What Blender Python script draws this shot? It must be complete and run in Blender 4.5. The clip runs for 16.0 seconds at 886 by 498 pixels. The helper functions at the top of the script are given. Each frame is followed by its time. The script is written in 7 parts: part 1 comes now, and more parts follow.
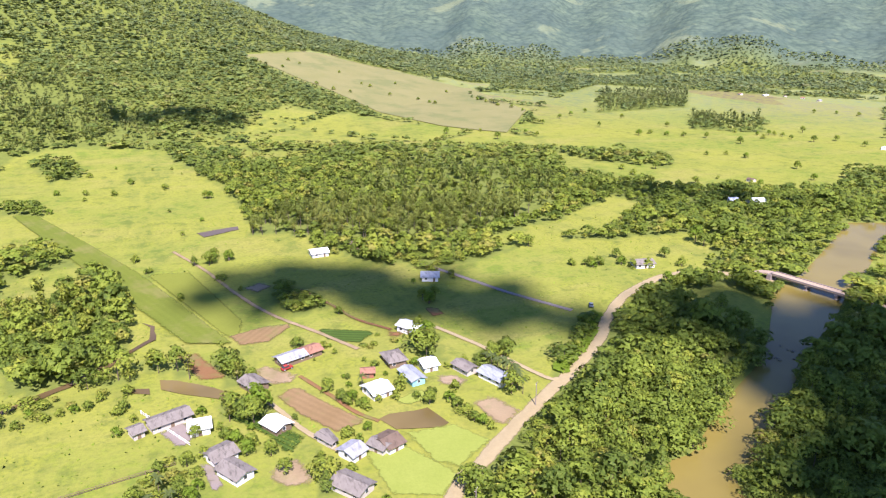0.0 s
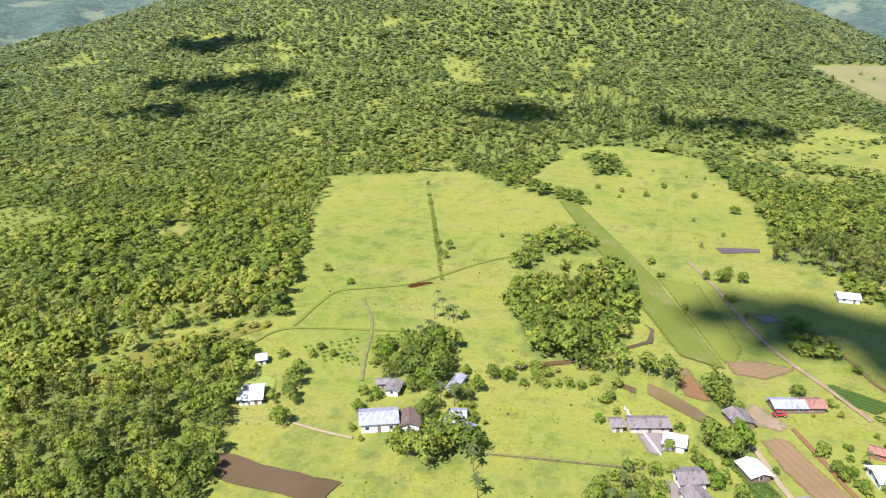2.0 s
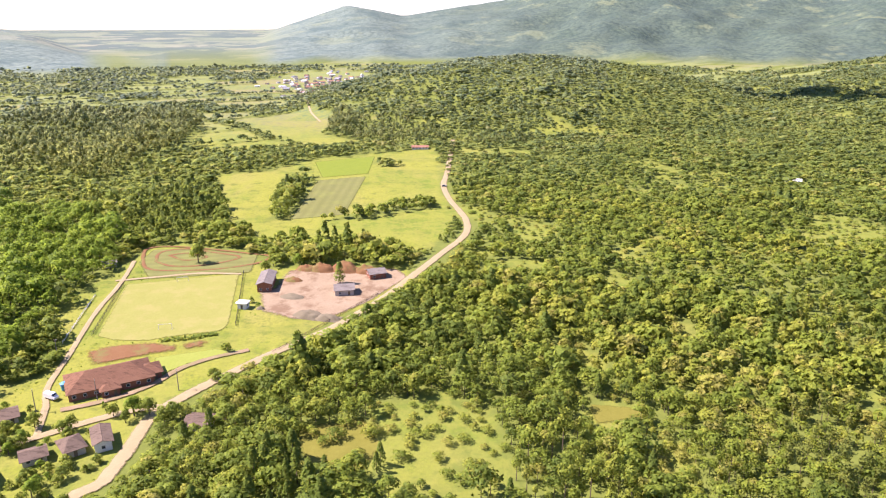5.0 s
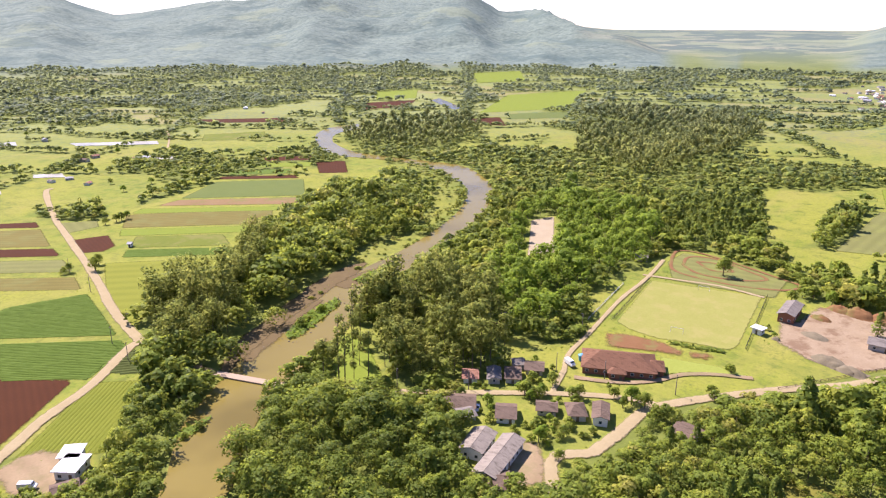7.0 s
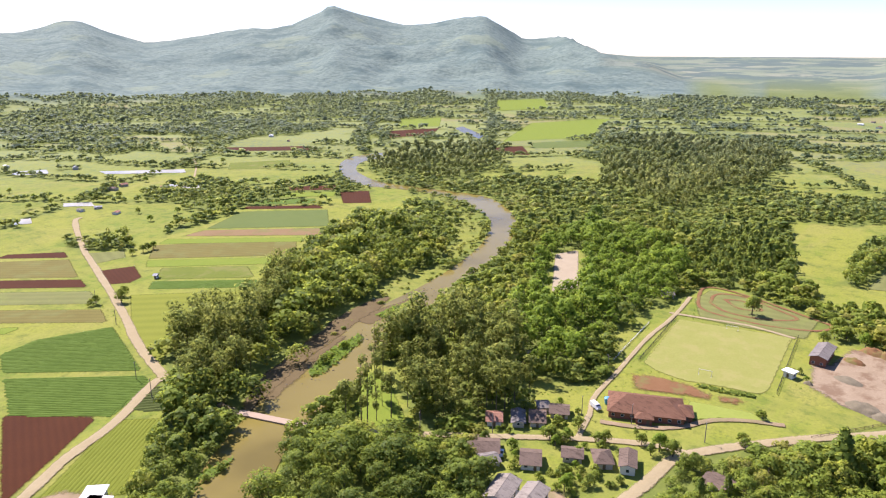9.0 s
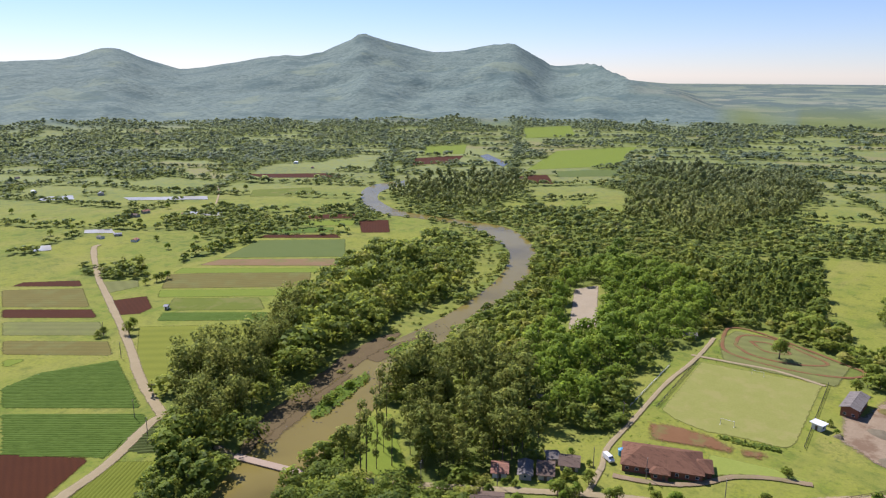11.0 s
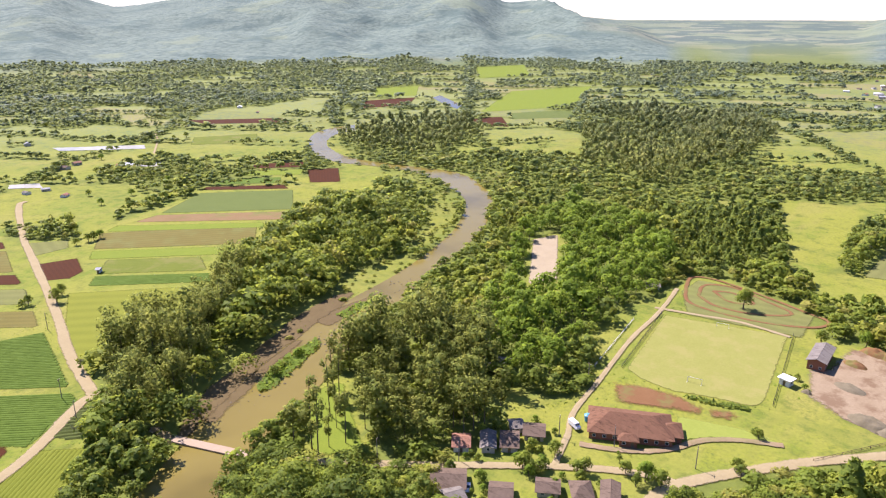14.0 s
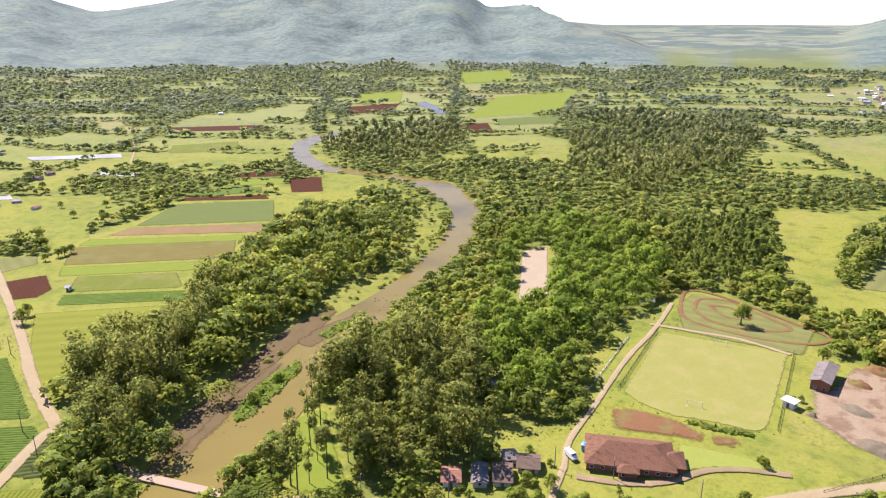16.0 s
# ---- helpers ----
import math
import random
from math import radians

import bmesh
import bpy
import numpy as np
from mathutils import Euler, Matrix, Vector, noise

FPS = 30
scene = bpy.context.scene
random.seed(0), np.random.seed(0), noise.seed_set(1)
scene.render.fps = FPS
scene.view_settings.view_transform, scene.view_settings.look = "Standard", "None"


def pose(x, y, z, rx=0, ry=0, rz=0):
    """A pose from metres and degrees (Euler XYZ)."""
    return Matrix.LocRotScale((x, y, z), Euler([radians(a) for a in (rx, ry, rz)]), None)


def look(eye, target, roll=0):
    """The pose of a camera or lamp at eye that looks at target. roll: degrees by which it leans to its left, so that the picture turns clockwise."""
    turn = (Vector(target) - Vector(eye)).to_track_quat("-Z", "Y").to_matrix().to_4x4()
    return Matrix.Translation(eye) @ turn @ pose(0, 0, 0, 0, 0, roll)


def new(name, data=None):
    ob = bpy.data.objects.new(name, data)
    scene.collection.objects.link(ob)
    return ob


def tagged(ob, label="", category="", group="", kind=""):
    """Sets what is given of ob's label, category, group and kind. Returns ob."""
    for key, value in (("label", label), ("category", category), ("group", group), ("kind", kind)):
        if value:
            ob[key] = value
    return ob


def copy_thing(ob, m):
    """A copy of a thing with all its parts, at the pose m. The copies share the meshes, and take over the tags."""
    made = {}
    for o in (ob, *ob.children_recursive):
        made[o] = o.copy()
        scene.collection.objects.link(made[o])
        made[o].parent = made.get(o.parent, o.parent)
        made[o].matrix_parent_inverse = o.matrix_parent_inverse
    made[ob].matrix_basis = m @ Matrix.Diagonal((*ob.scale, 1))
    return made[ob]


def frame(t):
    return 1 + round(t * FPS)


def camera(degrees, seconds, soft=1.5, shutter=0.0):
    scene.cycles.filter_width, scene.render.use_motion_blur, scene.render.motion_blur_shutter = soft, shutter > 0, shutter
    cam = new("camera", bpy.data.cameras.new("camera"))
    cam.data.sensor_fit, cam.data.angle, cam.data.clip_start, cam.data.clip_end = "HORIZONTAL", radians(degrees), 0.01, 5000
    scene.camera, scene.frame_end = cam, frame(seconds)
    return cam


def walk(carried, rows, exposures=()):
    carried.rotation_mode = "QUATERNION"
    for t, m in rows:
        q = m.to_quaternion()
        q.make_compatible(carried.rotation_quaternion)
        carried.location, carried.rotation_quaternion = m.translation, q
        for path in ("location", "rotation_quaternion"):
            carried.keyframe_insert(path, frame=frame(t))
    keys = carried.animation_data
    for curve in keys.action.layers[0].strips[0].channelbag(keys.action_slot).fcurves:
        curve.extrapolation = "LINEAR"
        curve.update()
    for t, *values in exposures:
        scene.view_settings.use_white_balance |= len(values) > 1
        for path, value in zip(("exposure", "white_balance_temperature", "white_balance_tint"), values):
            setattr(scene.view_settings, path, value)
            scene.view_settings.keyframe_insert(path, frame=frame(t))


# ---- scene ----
EXPOSURES = [(0, 1.34, 5640, 35), (1.5, 1.15, 5440, 29), (2.5, 1.31, 5520, 30), (3.5, 1.48, 5770, 34), (5, 1.46, 6020, 42), (7.5, 1.15, 5900, 37), (9, 1.11, 5760, 34), (9.4, 1.11, 5760, 34), (11, 0.5, 5520, 29), (11.5, 0.5, 5520, 29), (12, 0.61, 5570, 29), (12.6, 1.16, 5690, 31), (16, 1.15, 5900, 36)]
# ---- camera ----
DEGREES = 63.90
PATH = [
    (0, pose(2.35, -1.78, 116.63, 71.401, -0.227, -21.330)),
    (0.5, pose(1.76, -1.17, 117.09, 71.450, -0.106, -12.010)),
    (1, pose(1.26, -0.47, 117.71, 71.544, -0.187, -0.458)),
    (1.5, pose(1.27, -0.11, 118.38, 71.695, 0.029, 9.859)),
    (2, pose(1.16, 0.11, 119.09, 71.883, 0.106, 20.300)),
    (2.5, pose(0.74, -0.00, 119.42, 72.114, 0.052, 30.795)),
    (3, pose(-0.16, 0.84, 119.50, 72.274, 0.035, 41.224)),
    (3.5, pose(-0.80, 0.77, 120.15, 72.366, -0.008, 51.713)),
    (4, pose(-1.53, 0.53, 121.06, 72.406, -0.085, 62.069)),
    (4.5, pose(-2.17, 0.61, 122.02, 72.416, -0.054, 72.423)),
    (5, pose(-1.97, 0.28, 123.26, 72.420, 0.052, 82.728)),
    (5.2, pose(-1.82, 0.28, 123.83, 72.422, 0.063, 86.959)),
    (5.6, pose(-1.18, 0.23, 125.07, 72.416, 0.090, 96.178)),
    (6, pose(0.10, 0.40, 126.59, 72.397, 0.054, 106.239)),
    (6.4, pose(1.60, 0.64, 128.20, 72.372, -0.013, 115.663)),
    (6.8, pose(2.91, 0.83, 129.69, 72.350, -0.081, 122.975)),
    (7.1, pose(3.51, 0.86, 130.61, 72.340, -0.116, 126.182)),
    (7.3, pose(3.65, 0.80, 131.07, 72.338, -0.123, 126.891)),
    (7.5, pose(3.72, 0.65, 131.49, 72.337, -0.124, 126.915)),
    (8, pose(3.52, 0.31, 132.66, 72.302, -0.079, 126.966)),
    (8.5, pose(2.82, -0.51, 134.00, 72.266, -0.085, 127.026)),
    (9, pose(1.33, -2.01, 135.80, 74.274, -0.066, 127.181)),
    (9.2, pose(0.54, -2.51, 136.09, 75.527, -0.044, 127.293)),
    (9.5, pose(-1.00, -3.00, 136.57, 76.539, -0.051, 127.522)),
    (9.9, pose(-3.86, -3.05, 137.25, 77.200, -0.075, 128.014)),
    (10.3, pose(-7.26, -2.78, 137.88, 77.227, -0.109, 128.609)),
    (10.7, pose(-10.75, -2.60, 138.36, 76.787, -0.141, 129.190)),
    (11, pose(-13.18, -2.76, 138.56, 76.252, -0.159, 129.544)),
    (11.3, pose(-15.22, -3.38, 138.58, 75.618, -0.165, 129.773)),
    (11.5, pose(-16.43, -3.97, 138.49, 75.076, -0.122, 129.877)),
    (12, pose(-19.02, -6.21, 138.19, 72.678, -0.036, 130.012)),
    (12.5, pose(-22.01, -8.81, 138.67, 71.569, 0.012, 130.106)),
    (13, pose(-25.14, -11.05, 138.86, 71.542, 0.021, 128.578)),
    (13.5, pose(-28.25, -13.74, 138.95, 71.544, 0.031, 126.290)),
    (14, pose(-31.29, -16.48, 139.09, 71.559, 0.054, 125.713)),
    (14.5, pose(-34.49, -19.07, 139.26, 71.591, 0.098, 125.328)),
    (15, pose(-37.68, -21.59, 139.49, 71.608, 0.067, 124.908)),
    (15.5, pose(-41.01, -24.10, 139.73, 71.738, 0.080, 124.614)),
    (16, pose(-43.69, -26.04, 139.55, 71.904, 0.064, 124.462)),
]
cam = camera(DEGREES, 16.0, soft=1.2)
walk(cam, PATH, exposures=EXPOSURES)

# ---- world and sun ----
SUN_FROM, SUN_HIGH = 191.0, 50.0     # bearing clockwise from +y, height in degrees
world = bpy.data.worlds.new("sky")
scene.world = world
world.use_nodes = True
_wn = world.node_tree.nodes
_sky = _wn.new("ShaderNodeTexSky")
_sky.sky_type = "NISHITA"
_sky.sun_disc = False
_sky.sun_elevation, _sky.sun_rotation = radians(SUN_HIGH), radians(SUN_FROM)
_sky.ozone_density = 4.0
_sky.altitude, _sky.air_density, _sky.dust_density = 100, 1.0, 0.0
world.node_tree.links.new(_sky.outputs["Color"], _wn["Background"].inputs["Color"])
_wn["Background"].inputs["Strength"].default_value = 0.078
sun = new("sun", bpy.data.lights.new("sun", "SUN"))
sun.data.energy, sun.data.angle, sun.data.color = 5.0, radians(0.53), (1.0, 0.925, 0.73)
_h = radians(SUN_FROM)
_to_sun = Vector((math.sin(_h) * math.cos(radians(SUN_HIGH)), math.cos(_h) * math.cos(radians(SUN_HIGH)), math.sin(radians(SUN_HIGH))))
sun.matrix_world = look(_to_sun * 900, (0, 0, 0))

# ---- materials ----
MATS = {}


class Nodes:
    """Short hand for wiring one node material."""

    def __init__(self, name):
        self.m = bpy.data.materials.new(name)
        self.m.use_nodes = True
        self.t = self.m.node_tree
        self.b = self.t.nodes["Principled BSDF"]
        self.b.inputs["Specular IOR Level"].default_value = 0.1
        geo = self.t.nodes.new("ShaderNodeNewGeometry")
        self.geo, self.pos = geo, geo.outputs["Position"]
        MATS[name] = self.m

    def link(self, a, b):
        self.t.links.new(a, b)

    def noise(self, size, detail=3.0, rough=0.55, at=None, stretch=None, turn=0.0):
        n = self.t.nodes.new("ShaderNodeTexNoise")
        n.inputs["Scale"].default_value = 1.0 / size
        n.inputs["Detail"].default_value, n.inputs["Roughness"].default_value = detail, rough
        src = at or self.pos
        if stretch:
            m = self.t.nodes.new("ShaderNodeMapping")
            m.inputs["Scale"].default_value = stretch
            m.inputs["Rotation"].default_value = (0, 0, turn)
            m.vector_type = "POINT"
            self.link(src, m.inputs["Vector"])
            src = m.outputs["Vector"]
        self.link(src, n.inputs["Vector"])
        return n.outputs["Fac"]

    def ramp(self, fac, stops):
        r = self.t.nodes.new("ShaderNodeValToRGB")
        e = r.color_ramp.elements
        while len(e) < len(stops):
            e.new(0.5)
        for el, (p, c) in zip(e, stops):
            el.position = p
            el.color = (*c, 1) if len(c) == 3 else c
        self.link(fac, r.inputs["Fac"])
        return r.outputs["Color"]

    def mix(self, fac, a, b, mode="MIX"):
        m = self.t.nodes.new("ShaderNodeMix")
        m.data_type, m.blend_type = "RGBA", mode
        for sock, v in ((m.inputs["Factor"], fac), (m.inputs["A"], a), (m.inputs["B"], b)):
            if isinstance(v, (int, float)):
                sock.default_value = v
            elif isinstance(v, tuple):
                sock.default_value = (*v, 1)
            else:
                self.link(v, sock)
        return m.outputs["Result"]

    def math(self, op, a, b=0.0):
        m = self.t.nodes.new("ShaderNodeMath")
        m.operation = op
        for sock, v in ((m.inputs[0], a), (m.inputs[1], b)):
            if isinstance(v, (int, float)):
                sock.default_value = v
            else:
                self.link(v, sock)
        return m.outputs[0]

    def attr(self, name):
        a = self.t.nodes.new("ShaderNodeAttribute")
        a.attribute_name = name
        return a.outputs["Fac"]

    def bump(self, height, strength, distance):
        b = self.t.nodes.new("ShaderNodeBump")
        b.inputs["Strength"].default_value, b.inputs["Distance"].default_value = strength, distance
        self.link(height, b.inputs["Height"])
        self.link(b.outputs["Normal"], self.b.inputs["Normal"])

    def stripes(self, size, turn):
        """0..1 stripes across the ground, a pair every size metres."""
        m = self.t.nodes.new("ShaderNodeMapping")
        m.inputs["Rotation"].default_value = (0, 0, turn)
        self.link(self.pos, m.inputs["Vector"])
        w = self.t.nodes.new("ShaderNodeTexWave")
        w.inputs["Scale"].default_value = 0.314 / size
        w.inputs["Distortion"].default_value, w.inputs["Detail"].default_value = 1.2, 2.0
        w.inputs["Detail Scale"].default_value = 0.6
        self.link(m.outputs["Vector"], w.inputs["Vector"])
        return w.outputs["Fac"]

    def done(self, colour, rough=0.85):
        if isinstance(colour, tuple):
            self.b.inputs["Base Color"].default_value = (*colour, 1)
        else:
            self.link(colour, self.b.inputs["Base Color"])
        self.b.inputs["Roughness"].default_value = rough
        return self.m


def soil_like(name, dark, light, size=6.0, fine=0.7, bump=0.25, stripe=None, third=None, rough=0.92):
    """Ground cover with broad and fine unevenness; stripe = (width, turn, strength, colour)."""
    n = Nodes(name)
    c = n.mix(n.noise(size, 4, 0.6), dark, light)
    c = n.mix(n.math("MULTIPLY", n.noise(fine, 3, 0.7), 0.55), c, tuple(v * 0.55 for v in dark))
    if third:
        c = n.mix(n.ramp(n.noise(size * 1.4, 6, 0.68), [(0.50, (0, 0, 0)), (0.62, (0.8, 0.8, 0.8))]), c, third)
    if stripe:
        s = n.stripes(stripe[0], stripe[1])
        c = n.mix(n.math("MULTIPLY", s, stripe[2]), c, stripe[3])
    n.bump(n.noise(fine, 3, 0.7), 0.6, bump)
    return n.done(c, rough)


def leaf_like(name, dark, light, warm, glow=0.40, dry=None, round_off=0.80):
    """Foliage that lets some light through; tint runs over whole trees, islands vary leaf by leaf."""
    n = Nodes(name)
    tint = n.attr("tint")
    mid = tuple((a + b) / 2 for a, b in zip(dark, light))
    c = n.ramp(tint, [(0.0, dark), (0.25, mid), (0.55, light), (0.88, warm), (1.0, dry or warm)])
    c = n.mix(n.math("MULTIPLY", n.geo.outputs["Random Per Island"], 0.42), c, tuple(v * 0.7 for v in dark))
    c = n.mix(n.math("MULTIPLY", n.noise(38, 2), 0.35), c, light)
    # bluish distance haze is painted into the leaf colour
    c = n.mix(n.math("MULTIPLY", n.attr("far_haze"), 0.88), c, n.mix(tint, (0.095, 0.148, 0.136), (0.186, 0.246, 0.204)))
    fine = n.noise(0.7, 4, 0.75)
    c = n.mix(n.ramp(fine, [(0.38, (0.42, 0.42, 0.42)), (0.52, (0, 0, 0))]), c, tuple(v * 0.6 for v in dark))
    c = n.mix(n.ramp(fine, [(0.52, (0, 0, 0)), (0.68, (0.38, 0.38, 0.38))]), c, tuple(min(v * 1.1, 0.6) for v in warm))
    n.done(c, 0.6)
    # clumps shade as parts of a round crown
    a = n.t.nodes.new("ShaderNodeAttribute")
    a.attribute_name = "crown_way"
    vt = n.t.nodes.new("ShaderNodeVectorTransform")
    vt.vector_type, vt.convert_from, vt.convert_to = "NORMAL", "OBJECT", "WORLD"
    n.link(a.outputs["Vector"], vt.inputs["Vector"])
    both = n.t.nodes.new("ShaderNodeMix")
    both.data_type = "VECTOR"
    both.inputs["Factor"].default_value = round_off
    n.link(n.math("ADD", n.math("MULTIPLY", n.attr("far_haze"), 0.25), round_off), both.inputs["Factor"])
    n.link(n.geo.outputs["Normal"], both.inputs["A"])
    n.link(vt.outputs["Vector"], both.inputs["B"])
    unit = n.t.nodes.new("ShaderNodeVectorMath")
    unit.operation = "NORMALIZE"
    n.link(both.outputs["Result"], unit.inputs[0])
    n.link(unit.outputs["Vector"], n.b.inputs["Normal"])
    tr = n.t.nodes.new("ShaderNodeBsdfTranslucent")
    n.link(n.mix(0.6, c, warm, "MIX"), tr.inputs["Color"])
    ms = n.t.nodes.new("ShaderNodeMixShader")
    ms.inputs["Fac"].default_value = glow
    n.link(n.b.outputs[0], ms.inputs[1])
    n.link(tr.outputs[0], ms.inputs[2])
    n.link(ms.outputs[0], n.t.nodes["Material Output"].inputs["Surface"])
    return n.m


leaf_like("leaf", (0.070, 0.116, 0.022), (0.228, 0.300, 0.036), (0.375, 0.385, 0.050), dry=(0.375, 0.330, 0.080))
leaf_like("leaf_euca", (0.120, 0.168, 0.030), (0.250, 0.290, 0.054), (0.340, 0.340, 0.078), glow=0.46)
leaf_like("leaf_bright", (0.120, 0.190, 0.016), (0.195, 0.290, 0.026), (0.275, 0.345, 0.040), glow=0.42)
leaf_like("leaf_palm", (0.075, 0.110, 0.035), (0.140, 0.180, 0.055), (0.200, 0.220, 0.080))
soil_like("bark", (0.10, 0.075, 0.05), (0.20, 0.16, 0.12), 1.2, 0.15, 0.03)

SOILS = {
    "redsoil": ((0.098, 0.032, 0.010), (0.145, 0.050, 0.016)), "redearth": ((0.24, 0.12, 0.050), (0.35, 0.195, 0.090)),
    "tansoil": ((0.36, 0.26, 0.14), (0.52, 0.41, 0.25)), "tilled": ((0.30, 0.20, 0.085), (0.44, 0.30, 0.15)),
    "yard": ((0.34, 0.25, 0.15), (0.54, 0.43, 0.285)), "dirt": ((0.40, 0.32, 0.168), (0.56, 0.47, 0.270)), "sand": ((0.44, 0.36, 0.23), (0.60, 0.51, 0.35)),
    "asphalt": ((0.14, 0.13, 0.13), (0.20, 0.19, 0.18)), "concrete": ((0.30, 0.25, 0.22), (0.42, 0.36, 0.32)),
    "stubble": ((0.21, 0.185, 0.045), (0.30, 0.265, 0.068)), "drygrass": ((0.22, 0.24, 0.07), (0.32, 0.33, 0.11)),
    "brightgrass": ((0.20, 0.28, 0.028), (0.29, 0.355, 0.042)), "mown": ((0.185, 0.215, 0.022), (0.245, 0.265, 0.032)),
    "pitch": ((0.32, 0.335, 0.075), (0.40, 0.405, 0.115)), "brownmeadow": ((0.25, 0.26, 0.09), (0.38, 0.34, 0.15)),
    "scrubgrass": ((0.20, 0.20, 0.03), (0.32, 0.30, 0.06)), "soy": ((0.115, 0.195, 0.022), (0.16, 0.245, 0.034)),
    "lushgrass": ((0.22, 0.26, 0.035), (0.27, 0.30, 0.045)), "palelawn": ((0.30, 0.37, 0.060), (0.39, 0.44, 0.090)),
    "youngcrop": ((0.20, 0.245, 0.022), (0.265, 0.30, 0.034)), "rowcrop": ((0.10, 0.14, 0.03), (0.20, 0.24, 0.06)),
    "olivecrop": ((0.14, 0.185, 0.022), (0.21, 0.245, 0.034)), "greycrop": ((0.13, 0.18, 0.04), (0.18, 0.225, 0.058)),
    "cornrows": ((0.07, 0.14, 0.02), (0.15, 0.24, 0.04)), "mud": ((0.15, 0.110, 0.048), (0.25, 0.190, 0.090)),
    "gravel": ((0.19, 0.160, 0.098), (0.35, 0.305, 0.205)),
}
ROWED = {"soy": 2.2, "youngcrop": 1.6, "rowcrop": 1.8, "olivecrop": 3.0, "greycrop": 3.0, "cornrows": 2.0, "redsoil": 2.6,
         "tilled": 2.4, "stubble": 4.5, "mown": 9.0, "drygrass": 7.0, "tansoil": 8.0}


WORN = {"yard": (0.155, 0.10, 0.058), "pitch": (0.25, 0.235, 0.075), "tilled": (0.14, 0.16, 0.04), "redearth": (0.15, 0.145, 0.045), "tansoil": (0.19, 0.17, 0.075),
        "concrete": (0.19, 0.165, 0.12), "brownmeadow": (0.135, 0.15, 0.055), "stubble": (0.150, 0.155, 0.045), "olivecrop": (0.165, 0.165, 0.045), "drygrass": (0.17, 0.19, 0.05)}


def ground_material(kind, turn, worn_edge=False):
    """A ground cover whose rows run along the given direction; worn_edge lets it fray into the grass."""
    key = "%s_%d" % (kind, round(math.degrees(turn) / 5) * 5) if kind in ROWED else kind
    key += "_frayed" if worn_edge else ""
    if key not in MATS:
        d, l = (tuple((0.74 if kind == "soy" else 0.60 if kind in ("rowcrop", "cornrows", "redsoil") else 0.80 if kind in ("mown", "olivecrop", "greycrop") else 0.66 if kind in ("stubble", "drygrass", "tilled") else 0.70) * v for v in c) for c in SOILS[kind])
        strong = 0.5 if kind in ("rowcrop", "cornrows") else 0.1 if kind == "olivecrop" else 0.2
        edge = tuple(v * 0.45 for v in d) if kind != "mown" else tuple(v * 1.3 for v in l)
        soil_like(key, d, l, 14.0 if kind in ROWED else 38.0 if kind == "brownmeadow" else 7.0, 0.8, 0.12, (ROWED[kind], -turn + math.pi / 2, strong, edge) if kind in ROWED else None, WORN.get(kind))
        if worn_edge:
            fray(MATS[key])
    return MATS[key]


def fray(m):
    """Breaks a patch up towards its rim, where the grass shows through."""
    t = m.node_tree
    rim, mid = t.nodes.new("ShaderNodeAttribute"), t.nodes.new("ShaderNodeNewGeometry")
    rim.attribute_name = "inner"
    blot = t.nodes.new("ShaderNodeTexNoise")
    blot.inputs["Scale"].default_value, blot.inputs["Detail"].default_value, blot.inputs["Roughness"].default_value = 0.55, 5.0, 0.7
    t.links.new(mid.outputs["Position"], blot.inputs["Vector"])
    add, ramp = t.nodes.new("ShaderNodeMath"), t.nodes.new("ShaderNodeValToRGB")
    add.operation = "ADD"
    t.links.new(rim.outputs["Fac"], add.inputs[0])
    t.links.new(blot.outputs["Fac"], add.inputs[1])
    ramp.color_ramp.elements[0].position, ramp.color_ramp.elements[1].position = 0.62, 1.12
    t.links.new(add.outputs[0], ramp.inputs["Fac"])
    clear, mix = t.nodes.new("ShaderNodeBsdfTransparent"), t.nodes.new("ShaderNodeMixShader")
    t.links.new(ramp.outputs["Color"], mix.inputs["Fac"])
    t.links.new(clear.outputs[0], mix.inputs[1])
    t.links.new(t.nodes["Principled BSDF"].outputs[0], mix.inputs[2])
    t.links.new(mix.outputs[0], t.nodes["Material Output"].inputs["Surface"])


